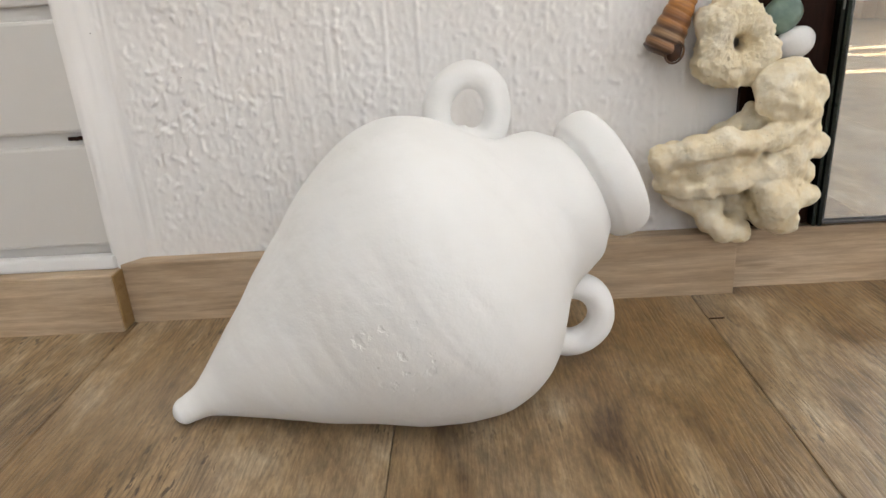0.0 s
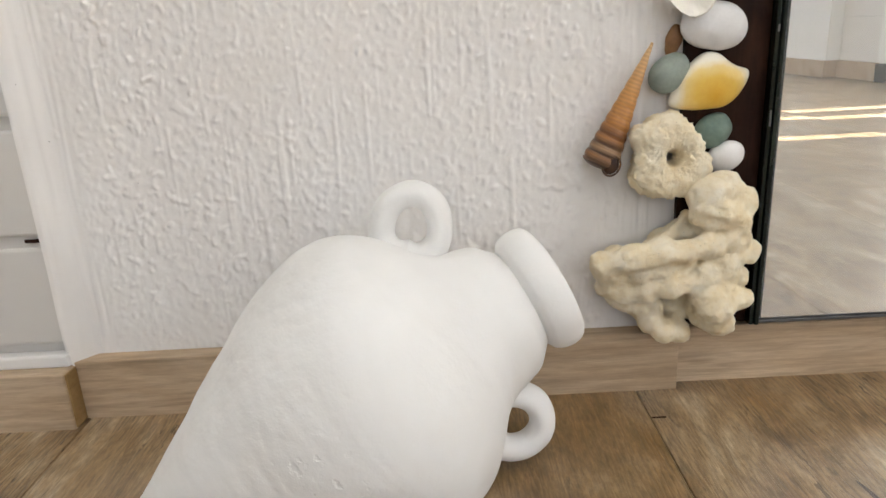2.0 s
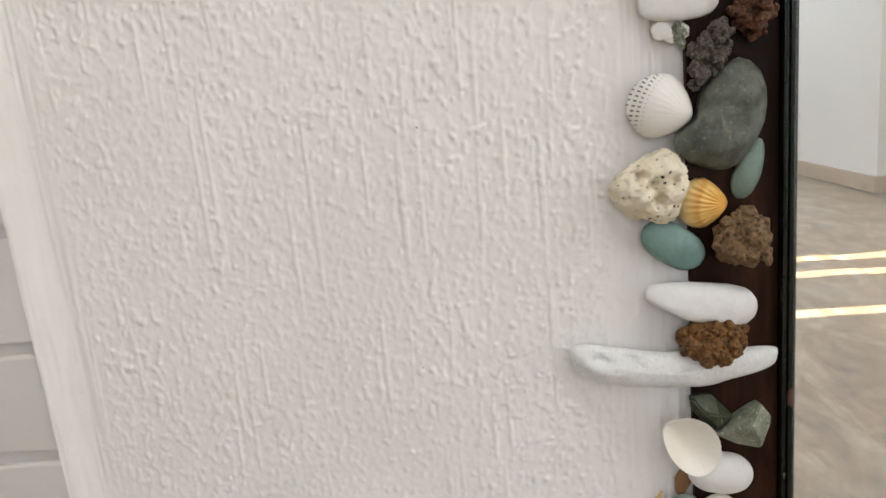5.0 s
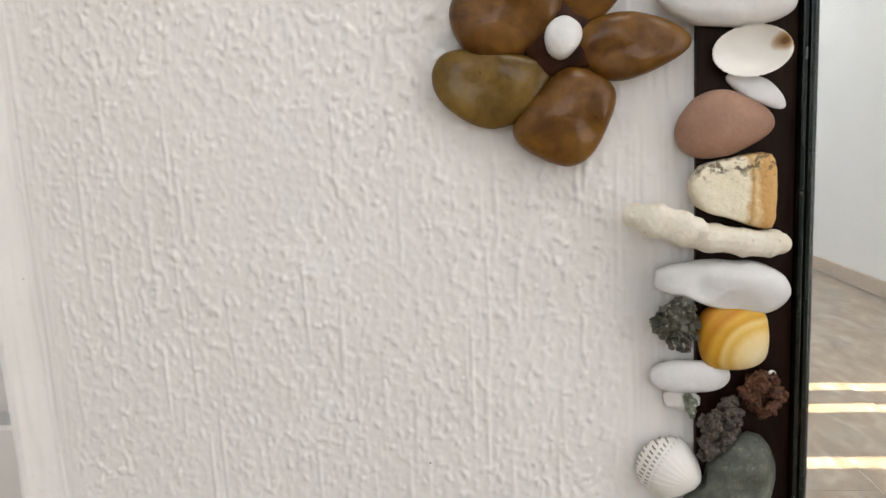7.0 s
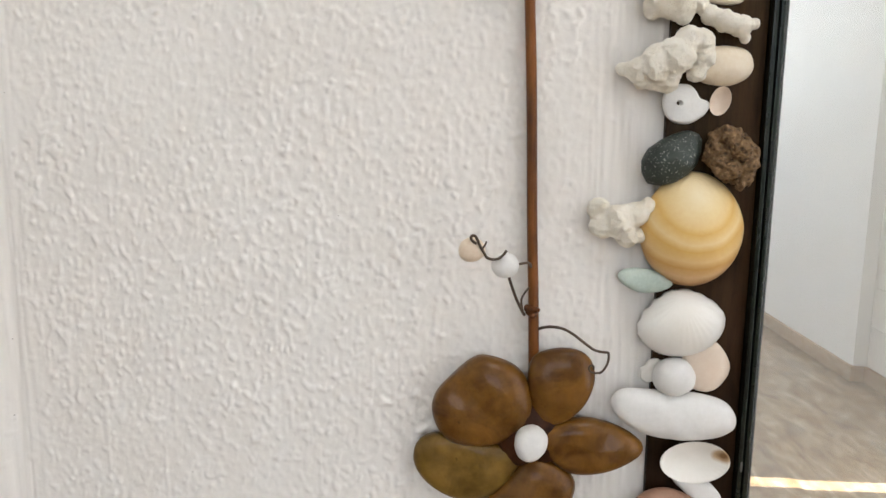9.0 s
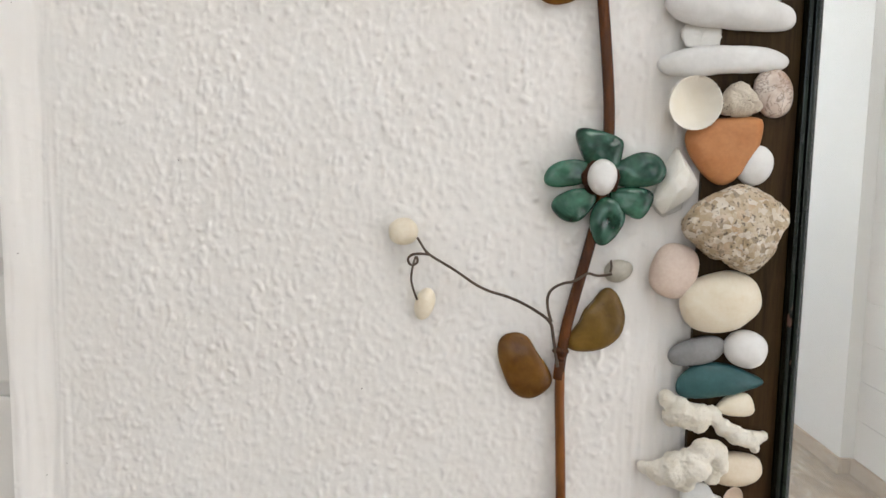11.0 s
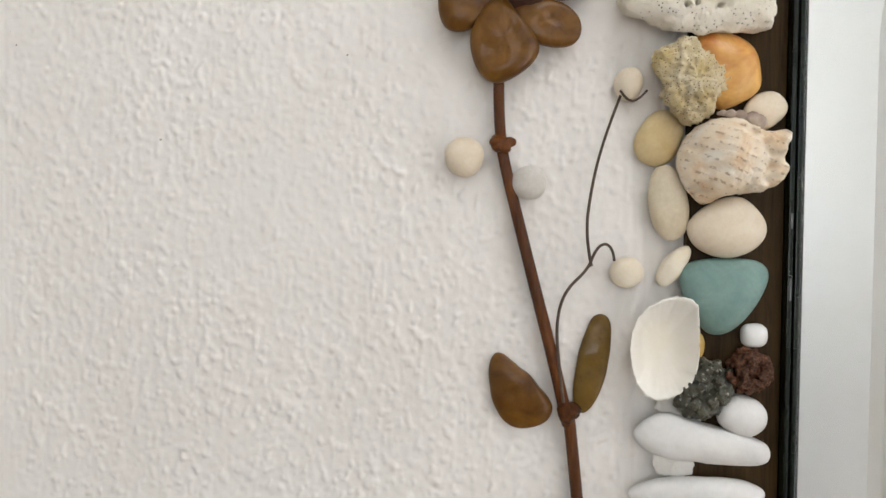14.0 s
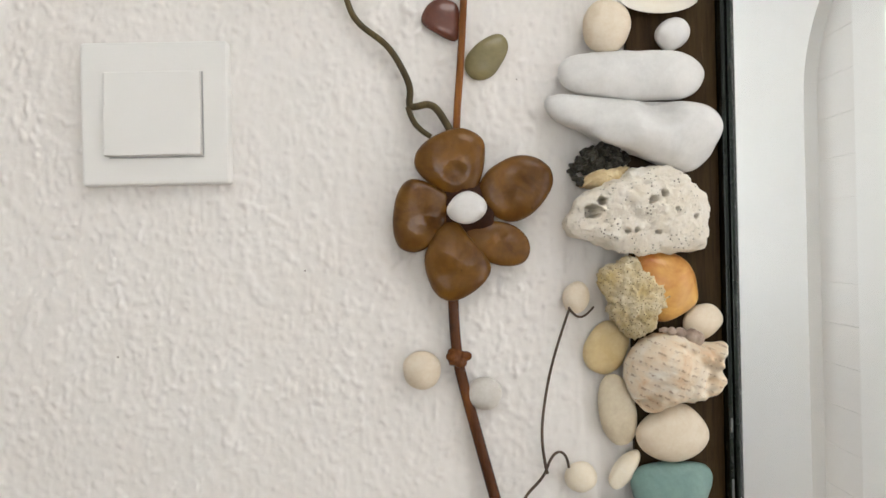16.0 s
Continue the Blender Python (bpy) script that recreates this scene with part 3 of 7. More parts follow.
n = Nodes("spire_shell")
split = n.add("ShaderNodeSeparateXYZ")
n.link(n.place, split.inputs[0])
along = calc(n, "MULTIPLY_ADD", split.outputs["X"], 13.5, 0.5)
col = n.ramp(along, [(0.0, (0.045, 0.022, 0.012)), (0.06, (0.24, 0.11, 0.035)), (0.09, (0.055, 0.028, 0.016)), (0.13, (0.34, 0.20, 0.10)), (0.17, (0.080, 0.035, 0.016)), (0.22, (0.36, 0.15, 0.04)), (0.26, (0.16, 0.06, 0.02)), (0.34, (0.44, 0.18, 0.04)), (0.6, (0.58, 0.28, 0.08)), (1.0, (0.66, 0.42, 0.20))])
thin = calc(n, "SINE", calc(n, "MULTIPLY_ADD", split.outputs["X"], 2600.0, calc(n, "MULTIPLY", n.noise(120, 2), 4.0)))
col = n.mix(calc(n, "MULTIPLY_ADD", thin, 0.16, 0.16), col, (0.20, 0.10, 0.05))
SPIRE = n.done(col, 0.35, n.bump(n.noise(500, 4), 0.2, 0.0008))


# ---- mesh helpers ----
def put(name, verts, faces, material, smooth=True, parent=None, label=""):
    me = bpy.data.meshes.new(name)
    me.from_pydata([tuple(v) for v in verts], [], faces)
    me.materials.append(material)
    if smooth:
        me.polygons.foreach_set("use_smooth", [True] * len(me.polygons))
    me.update()
    ob = new(name, me)
    if parent:
        ob.parent = parent
    if label:
        ob["label"] = label
    return ob


def part(name, bm, material, parent=None, label="", smooth=False):
    me = bpy.data.meshes.new(name)
    bmesh.ops.recalc_face_normals(bm, faces=bm.faces)
    bm.to_mesh(me)
    bm.free()
    me.materials.append(material)
    if smooth:
        me.polygons.foreach_set("use_smooth", [True] * len(me.polygons))
    ob = new(name, me)
    if parent:
        ob.parent = parent
    if label:
        ob["label"] = label
    return ob


def box(x0, x1, y0, y1, z0, z1, bevel=0.0, steps=2, bm=None):
    bm = bm or bmesh.new()
    made = bmesh.ops.create_cube(bm, size=1.0)["verts"]
    for v in made:
        v.co = Vector(((x0 + x1) / 2 + v.co.x * (x1 - x0), (y0 + y1) / 2 + v.co.y * (y1 - y0), (z0 + z1) / 2 + v.co.z * (z1 - z0)))
    if bevel:
        edges = {e for v in made for e in v.link_edges}
        bmesh.ops.bevel(bm, geom=list(edges), offset=bevel, segments=steps, affect="EDGES", profile=0.6)
    return bm


def empty(name, x, y, z, label, category, group=""):
    ob = new(name)
    ob.location = (x, y, z)
    return tagged(ob, label, category, group)


def grid_faces(rows, cols, wrap=True, flip=False):
    """Faces of a net of rows by cols points, closed round the columns."""
    out = []
    for r in range(rows - 1):
        for c in range(cols if wrap else cols - 1):
            d = (c + 1) % cols
            q = (r * cols + c, r * cols + d, (r + 1) * cols + d, (r + 1) * cols + c)
            out.append(q[::-1] if flip else q)
    return out


def dome(l, w, d, outline, rings=20, round_=44, belly=2.2, back=0.45):
    """A closed pebble: outline(turn) gives the radius share; the front lies towards -y."""
    verts = []
    edge = [outline(2 * math.pi * c / round_) for c in range(round_)]
    mean = sum(edge) / round_
    for r in range(rings + 1):
        a = -math.pi / 2 + math.pi * r / rings
        flat, deep = max(0.0, math.cos(a)) ** (2 / belly), math.copysign(abs(math.sin(a)) ** (2 / belly), math.sin(a))
        for c in range(round_):
            turn = 2 * math.pi * c / round_
            k = (mean + (edge[c] - mean) * max(flat, 0.1) ** 2.2) * flat
            y = deep * d / 2
            verts.append(Vector((k * math.cos(turn) * l / 2, y if y < 0 else y * back, k * math.sin(turn) * w / 2)))
    return verts, grid_faces(rings + 1, round_)


def superround(p):
    return lambda a: (abs(math.cos(a)) ** p + abs(math.sin(a)) ** p) ** (-1 / p)


def bumped(radius, bumps):
    """An outline with swellings or dents: (degrees, share, breadth in degrees)."""
    def out(a):
        k = radius(a)
        for at, much, wide in bumps:
            off = (math.degrees(a) - at + 180) % 360 - 180
            k *= 1 + much * math.exp(-(off / wide) ** 2)
        return k
    return out


def spoked(spokes, soft=2):
    """An outline through (degrees, share) corners, each corner worn round by cutting it soft times."""
    line = np.array([(r * math.cos(radians(a)), r * math.sin(radians(a))) for a, r in sorted(spokes)])
    size = np.ptp(line, axis=0)
    for _ in range(soft):
        after = np.roll(line, -1, axis=0)
        line = np.stack([line * 0.75 + after * 0.25, line * 0.25 + after * 0.75], 1).reshape(-1, 2)
    line = (line - (line.max(0) + line.min(0)) / 2) * size / np.ptp(line, axis=0)
    turns = np.arctan2(line[:, 1], line[:, 0]) % (2 * math.pi)
    order = np.argsort(turns)
    ends, reach = turns[order], np.hypot(line[:, 0], line[:, 1])[order]
    def radius(a):
        k = int(np.searchsorted(ends, a % (2 * math.pi)))
        a1, r1, a0, r0 = ends[k % len(ends)], reach[k % len(ends)], ends[k - 1], reach[k - 1]
        span, off = (a1 - a0) % (2 * math.pi), (a - a0) % (2 * math.pi)
        return r0 * r1 * math.sin(span) / max(1e-6, r1 * math.sin(span - off) + r0 * math.sin(off))
    return radius


def corners(n, sharp, start=0.0):
    def radius(a):
        b = (a - start) % (2 * math.pi / n) - math.pi / n
        return (1 - sharp) + sharp * math.cos(math.pi / n) / math.cos(b) * 1.12
    return radius


def shaped(verts, l, w, d, taper=0.0, bend=0.0, amp=0.0, freq=2.2, fine=0.0, seed=0):
    """Taper along the length, bend, and push in and out by noise."""
    size, shift = (l + w) / 2, Vector((seed * 3.7, seed * 1.3, seed * 2.9))
    out = []
    for v in verts:
        v = v.copy()
        k = v.x / (l / 2)
        v.z = v.z * (1 + taper * k) + bend * w * (k * k - 0.4)
        if amp:
            q = v / size * freq + shift
            push = noise.noise(q) + 0.5 * noise.noise(q * 2.1) + (0.35 * noise.noise(q * 4.1) if fine else 0)
            if fine:
                push += fine * abs(noise.noise(q * 5.6))
            v += v.normalized() * push * amp * size if v.length > 1e-9 else Vector()
        out.append(v)
    return out


def seat(ob, x, z, turn, depth, label, category, group="stones and shells on the wall"):
    """Places a piece on the wall, its back just in the glue."""
    back = max(v.co.y for v in ob.data.vertices)
    reach = max(v.co.x * math.cos(radians(turn)) - v.co.z * math.sin(radians(turn)) for v in ob.data.vertices)
    base = -0.0046 if x + reach > 0.1675 else -0.0008
    ob.matrix_world = Matrix.Translation((x, base - back + 0.0006, z)) @ Matrix.Rotation(radians(-turn), 4, "Y")
    return tagged(ob, label, category, group)


def blob(name, x, z, l, w, turn, deep, material, category, label, seed=0, spokes=(), soft=2, p=2.2, amp=0.035, taper=0.0, bend=0.0, rough=0.0, bumps=()):
    d = deep * min(l, w) * 1.1
    verts, faces = dome(l, w, d, bumped(spoked(spokes, soft) if spokes else superround(p), bumps), 24, 64)
    verts = shaped(verts, l, w, d, taper, bend, max(amp, rough), 1.7, 0, seed)
    return seat(put(name, verts, faces, material), x, z, turn, d, label, category)


def longw(name, x, z, l, w, turn, deep, material, category, label, seed=0, spokes=(), soft=2, p=2.5, amp=0.022, taper=0.0, bend=0.0, bumps=()):
    d = deep * w
    verts, faces = dome(l, w, d, bumped(spoked(spokes, soft) if spokes else superround(p), bumps), 24, 72)
    verts = shaped(verts, l, w, d, taper, bend, amp, 3.0, 0, seed)
    return seat(put(name, verts, faces, material), x, z, turn, d, label, category)


def rock(name, x, z, l, w, turn, deep, material, category, label, seed=0, spokes=(), soft=2, amp=0.15, lump=0.0, bumps=(), ridges=()):
    d = deep * min(l, w) * 1.2
    verts, faces = dome(l * 0.96, w * 0.96, d, bumped(spoked(spokes, soft) if spokes else superround(2.3), bumps), 64, 120, 2.4)
    verts = shaped(verts, l, w, d, 0, 0, amp, 3.4, 0.5, seed)
    for count, much, turn_ in ridges:
        ca, sa = math.cos(radians(turn_)), math.sin(radians(turn_))
        verts = [v + v.normalized() * much * l * math.sin(count * (v.x * ca + v.z * sa + 0.25 * v.y) / l + 5 * noise.noise(v * 25)) for v in verts]
    if lump:
        verts = [v + v.normalized() * lump * (0.55 - noise.voronoi(v * 330 + Vector((seed, 0, 0)))[0][0]) * 0.0036 for v in verts]
    return seat(put(name, verts, faces, material), x, z, turn, d, label, category)


def slab(name, x, z, l, w, turn, deep, material, category, label, seed=0, spokes=(), soft=2, amp=0.05, taper=0.15, bumps=(), pits=(), belly=3.6):
    d = deep * min(l, w)
    verts, faces = dome(l * (1 if spokes else 0.9), w * (1 if spokes else 0.9), d, bumped(spoked(spokes, soft) if spokes else superround(5.0), bumps), 110, 200, belly)
    verts = shaped(verts, l, w, d, taper, 0, amp, 3.0, 0.4, seed)
    for px, pz, pr in pits:
        for v in verts:
            off = math.hypot(v.x - px * l / 2, v.z - pz * w / 2) / (pr * l)
            if v.y < 0 and off < 1.6:
                v.y += min(0.2 * d - v.y, 6.0 * pr * l) * (1 - smoothstep(0.75, 1.25, off + 0.3 * noise.noise(v * 400)))
    return seat(put(name, verts, faces, material), x, z, turn, d, label, category)


def fan(name, x, z, l, w, turn, deep, material, category, label, seed=0, ribs=20, bands=0.0, deepness=0.045, hinge=0.42):
    """A ribbed shell valve, its hinge at the +x end, bulging towards -y."""
    a, b, d = l / 2, w / 2, deep * min(l, w)
    rows, cols = 22, 240
    verts = []
    for side in (1, 0):
        for r in range(rows):
            u = r / (rows - 1) if side else 1 - r / (rows - 1)
            for c in range(cols):
                turn_ = 2 * math.pi * c / cols
                edge = Vector((a * math.cos(turn_), 0, b * math.sin(turn_) * (1 - hinge * max(0.0, math.cos(turn_)) ** 1.3)))
                away = math.atan2(edge.z, a * 1.02 - edge.x)
                rib = math.cos(away * ribs * 1.3) if ribs else 0.0
                p = Vector((a * 0.86, 0, 0)).lerp(edge * (1 + 0.012 * rib), u)
                slim = b * (1 - hinge * min(1.0, max(0.0, p.x / a)) ** 1.3)
                hump = max(0.0, 1 - (p.x / a) ** 2 * 0.97 - (p.z / slim) ** 2 * 0.97) ** 0.5
                y = -d * hump * (1 + deepness * rib * u) - 0.0006 + bands * math.sin(u * 26) * d
                verts.append(Vector((p.x, y if side else y * 0.55 + 0.0006, p.z)))
    faces = grid_faces(rows * 2, cols, True, True)
    ob = seat(put(name, verts, faces, material), x, z, turn, d, label, category)
    return ob


def clam(name, x, z, l, w, turn, deep, material, category, label, seed=0):
    return fan(name, x, z, l, w, turn, deep, material, category, label, seed, 0, 0.005, hinge=0.12)


def cup(name, x, z, l, w, turn, deep, material, category, label, seed=0, spokes=(), soft=2, rag=0.005, p=2.0, bumps=(), lift=0.0):
    """A shell lying with its hollow side out."""
    a, b, d = l / 2, w / 2, deep * min(l, w)
    rows, cols = 16, 272
    verts = []
    edge_at = bumped(spoked(spokes, soft) if spokes else superround(p), bumps)
    for r in range(rows):
        u = r / (rows - 1)
        for c in range(cols):
            t_ = 2 * math.pi * c / cols
            k = edge_at(t_) * u * (1 + rag * math.cos(t_ * 34) * u ** 7 + 0.03 * math.cos(t_ * 2 + seed))
            verts.append(Vector((k * a * math.cos(t_), -d * (0.22 + 0.78 * u ** 2.6), k * b * math.sin(t_))))
    for r in range(5):
        u = 1 - 0.12 * r
        for c in range(cols):
            t_ = 2 * math.pi * c / cols
            k = (1.02 if r == 0 else 1.03 - 0.11 * r) * (1 + rag * math.cos(t_ * 34)) * edge_at(t_)
            verts.append(Vector((k * a * math.cos(t_), -d * (1.0 - 0.25 * r), k * b * math.sin(t_))))
    faces = grid_faces(rows + 5, cols, True, True)
    ob = seat(put(name, verts, faces, material), x, z, turn, d, label, category)
    ob.location.y -= lift
    return ob


def ring(name, x, z, l, w, turn, deep, material, category, label, seed=0, spokes=(), soft=2, hole=0.16, amp=0.06):
    """A lump with a hole through it."""
    d = deep * min(l, w)
    rows, cols = 80, 150
    edge_at = spoked(spokes, soft) if spokes else superround(2.0)
    verts = []
    for r in range(rows):
        a = 2 * math.pi * r / rows
        for c in range(cols):
            t_ = 2 * math.pi * c / cols
            edge = edge_at(t_)
            k = (edge + hole) / 2 - (edge - hole) / 2 * math.cos(a)
            verts.append(Vector((k * l / 2 * math.cos(t_), -d / 2 * math.copysign(abs(math.sin(a)) ** 0.6, math.sin(a)), k * w / 2 * math.sin(t_))))
    faces = grid_faces(rows, cols) + [((rows - 1) * cols + c, (rows - 1) * cols + (c + 1) % cols, (c + 1) % cols, c) for c in range(cols)]
    verts = shaped(verts, l, w, d, 0, 0, amp, 4.6, 0.7, seed)
    verts = [v + v.normalized() * (0.0008 * noise.noise(v * 210) + 0.0006 * noise.noise(v * 520)) for v in verts]
    return seat(put(name, verts, faces, material), x, z, turn, d, label, category)


def lathe(radius, length, rows, cols, wave=None):
    verts = []
    for r in range(rows + 1):
        s = r / rows
        for c in range(cols):
            t_ = 2 * math.pi * c / cols
            k = radius(s, t_)
            verts.append(Vector(((s - 0.5) * length, k * math.cos(t_), k * math.sin(t_))))
    faces = grid_faces(rows + 1, cols)
    faces += [tuple(range(cols))[::-1], tuple(rows * cols + c for c in range(cols))]
    return verts, faces


def turri(name, x, z, l, w, turn, deep, material, category, label, seed=0, whorls=8):
    """A pointed spiral shell, its tip at the +x end and its dark mouth at the other."""
    def radius(s, t_):
        q = (s * whorls * (1.35 - 0.35 * s) + t_ / (2 * math.pi)) % 1.0
        foot = min(1.0, 0.35 + s / 0.055)
        return w / 2 * (1.02 - 0.97 * s) * foot ** 0.5 * (0.90 + 0.10 * math.sin(math.pi * q) ** 0.55 + 0.008 * math.sin(q * 25)) + 0.0002
    verts, faces = lathe(radius, l, whorls * 18, 36)
    ob = seat(put(name, verts, faces, material), x, z, turn, w, label, category)
    if l > 0.05:
        me, fs = dome(w * 0.50, w * 0.40, w * 0.30, superround(2.0), 14, 28, 2.0, 1.0)
        hole = put("mouth", [Vector((v.x - l * 0.445, v.y - w * 0.32, v.z - w * 0.20)) for v in me], fs, MOUTH_DARK, True, ob, "dark open mouth")
        lip = []
        for r in range(28):
            a = 2 * math.pi * r / 28
            for c in range(10):
                b = 2 * math.pi * c / 10
                k = w * 0.028
                lip.append(Vector(((w * 0.27 + k * math.cos(b)) * math.cos(a) - l * 0.445, k * math.sin(b) - w * 0.40, (w * 0.22 + k * math.cos(b)) * math.sin(a) - w * 0.20)))
        rim = grid_faces(28, 10) + [(27 * 10 + c, 27 * 10 + (c + 1) % 10, (c + 1) % 10, c) for c in range(10)]
        put("lip", lip, rim, material, True, ob, "worn lip of the mouth")
    return ob


def tube(name, points, radius, material, parent, label="", tip=None, y=-0.006):
    """A twig or wire through points (x, z) or (x, z, y) of the wall."""
    curve = bpy.data.curves.new(name, "CURVE")
    curve.dimensions, curve.bevel_depth, curve.bevel_resolution, curve.resolution_u, curve.use_fill_caps = "3D", radius, 4, 8, True
    line = curve.splines.new("NURBS")
    line.points.add(len(points) - 1)
    for k, (p, q) in enumerate(zip(line.points, points)):
        p.co = (q[0], q[2] if len(q) > 2 else y, q[1], 1)
        share = k / max(1, len(points) - 1)
        p.radius = 1 + ((tip or 1) - 1) * share
    line.use_endpoint_u, line.order_u = True, 3
    shape = new("shape", curve)
    me = bpy.data.meshes.new_from_object(shape.evaluated_get(bpy.context.evaluated_depsgraph_get()))
    bpy.data.objects.remove(shape)
    me.name = name
    me.materials.clear()
    me.materials.append(material)
    me.polygons.foreach_set("use_smooth", [True] * len(me.polygons))
    ob = new(name, me)
    if parent:
        ob.parent = parent
        ob.matrix_parent_inverse = Matrix.Translation(parent.location).inverted()
    if label:
        ob["label"] = label
    return ob


# ---- the room ----
def structure(name, bm, material, label, category):
    return tagged(part(name, bm, material), label, category, kind="structure")


WEST, EAST, SOUTH, TOP = -1.35, 1.45, -4.2, 2.55
structure("wall_north", box(WEST - 0.15, EAST + 0.15, 0.006, 0.16, 0, TOP), ROOM_PAINT, "white painted masonry wall behind the plaster", "wall")
# Unseen wall, placed close so its white bounces light onto the east wall.
structure("wall_west", box(WEST - 0.15, WEST, SOUTH, 0.006, 0, TOP), ROOM_PAINT, "unseen white wall set close to bounce light", "wall")
# Unseen wall; its wide opening is invented for the southern fill.
bm = box(WEST - 0.15, -0.8, SOUTH - 0.15, SOUTH, 0, TOP)
box(1.2, EAST + 0.15, SOUTH - 0.15, SOUTH, 0, TOP, bm=bm)
box(-0.8, 1.2, SOUTH - 0.15, SOUTH, 0, 0.85, bm=bm)
box(-0.8, 1.2, SOUTH - 0.15, SOUTH, 2.15, TOP, bm=bm)
structure("wall_south", bm, ROOM_PAINT, "unseen white wall with an opening for the fill light", "wall")
DOOR_A, DOOR_B, DOOR_TOP = -1.66, -0.45, 2.15
ARCH_A, ARCH_B, SPRING, CROWN, RECESS = -2.20, -0.30, 1.95, 2.45, EAST + 0.066
bm = box(RECESS, EAST + 0.15, SOUTH, DOOR_A, 0, TOP)
box(RECESS, EAST + 0.15, DOOR_B, 0.006, 0, TOP, bm=bm)
box(RECESS, EAST + 0.15, DOOR_A, DOOR_B, DOOR_TOP, TOP, bm=bm)
structure("wall_east", bm, ROOM_PAINT, "white recessed wall with a balcony door opening", "wall")


def arched_face():
    """The wall's front leaf with a round-shouldered opening."""
    turns = [math.pi / 2 * k / 16 for k in range(17)]
    rise = CROWN - SPRING
    line = [(ARCH_A, 0.0)] + [(ARCH_A + rise * (1 - math.cos(a)), SPRING + rise * math.sin(a)) for a in turns]
    line += [(ARCH_B - rise * (1 - math.cos(a)), SPRING + rise * math.sin(a)) for a in reversed(turns)] + [(ARCH_B, 0.0)]
    line += [(0.006, 0.0), (0.006, TOP), (SOUTH, TOP), (SOUTH, 0.0)]
    bm = bmesh.new()
    face = bm.faces.new([bm.verts.new((EAST, y, z)) for y, z in line])
    made = bmesh.ops.extrude_face_region(bm, geom=[face])["geom"]
    bmesh.ops.translate(bm, verts=[v for v in made if isinstance(v, bmesh.types.BMVert)], vec=(RECESS - 0.0005 - EAST, 0, 0))
    return bm


structure("wall_east", arched_face(), ROOM_PAINT, "white wall leaf with a round-shouldered arch", "wall")
structure("ceiling", box(WEST - 0.15, EAST + 0.15, SOUTH - 0.15, 0.16, TOP, TOP + 0.1), ROOM_PAINT, "plain white ceiling", "ceiling")
lining = structure("wall_panel", box(RECESS - 0.010, RECESS - 0.0005, ARCH_A + 0.001, -1.952, 0.0, 2.44), PAINT, "white boarded lining inside the arch", "wall panel")
for k in range(16):
    part("board", box(RECESS - 0.016, RECESS - 0.0102, ARCH_A + 0.001, -1.952, 0.062 + 0.15 * k, 0.2105 + 0.15 * k, 0.0012, 1), PAINT, lining)
leaf_door = empty("balcony_door", RECESS - 0.03, -1.80, 0.0, "white balcony door leaf with a black bottom seal", "door")
part("leaf", box(0.0, 0.028, -0.150, 0.139, 0.06, 2.44, 0.004, 2), ROOM_PAINT, leaf_door)
part("bottom_seal", box(-0.004, 0.028, -0.150, 0.139, -0.0012, 0.058, 0.003, 2), BLACK, leaf_door, "glossy black bottom seal")
structure("ground", box(-40, 40, -40, 40, -0.6, -0.5), ROOM_PAINT, "pale ground outside the room", "ground")

# Unseen panels added to cut the sun into three floor stripes.
curtain = empty("curtain", RECESS + 0.03, -1.05, 0.0, "unseen white cloth panels whose gaps shape the sun stripes", "curtain")
GAPS = [(-1.395, -1.345), (-1.255, -1.205), (-0.98, -0.935)]
edges_y = [DOOR_A] + [v for gap in GAPS for v in gap] + [DOOR_B]
for k in range(0, len(edges_y), 2):
    ob = part("panel", box(0.0, 0.006, edges_y[k] + 1.05, edges_y[k + 1] + 1.05, 0.0, DOOR_TOP), CLOTH, curtain)

structure("baseboard_4", box(EAST - 0.014, EAST, SOUTH, ARCH_A + 0.013, -0.0007, 0.06, 0.002, 2), SKIRTING, "light oak skirting board along the white wall", "skirting board")
structure("baseboard_5", box(EAST + 0.0005, RECESS - 0.031, ARCH_A + 0.0005, ARCH_A + 0.013, -0.0007, 0.06, 0.002, 2), SKIRTING, "short oak skirting return at the arch", "skirting board")
structure("baseboard_6", box(RECESS - 0.030, RECESS - 0.0165, ARCH_A + 0.0005, -1.953, -0.0007, 0.06, 0.002, 2), SKIRTING, "light oak skirting board inside the arch", "skirting board")

lamp = empty("ceiling_lamp", LAMP_AT[0], LAMP_AT[1], TOP, "round white ceiling lamp", "ceiling lamp")
bm = bmesh.new()
bmesh.ops.create_cone(bm, cap_ends=True, segments=48, radius1=0.47, radius2=0.47, depth=0.05, matrix=Matrix.Translation((0, 0, -0.025)))
part("housing", bm, PAINT, lamp, smooth=False)

# floor: far part in one sheet, near planks as pieces at the end of the file
floor = structure("floor", box(WEST - 0.15, EAST + 0.15, SOUTH - 0.15, 0.0, -0.1, -0.0055), PLANK, "grey-brown wood plank floor", "floor")


# ---- plaster relief ----
def blurred(shape, sx, sz, step, rng):
    """White noise, softened by sx and sz metres, with unit spread."""
    f = np.fft.rfft2(rng.standard_normal(shape))
    fz = np.fft.fftfreq(shape[0], step)[:, None]
    fx = np.fft.rfftfreq(shape[1], step)[None]
    f *= np.exp(-2 * (math.pi ** 2) * ((fz * sz) ** 2 + (fx * sx) ** 2))
    out = np.fft.irfft2(f, shape)
    return out / out.std()


def smoothstep(a, b, v):
    k = np.clip((v - a) / (b - a), 0, 1)
    return k * k * (3 - 2 * k)


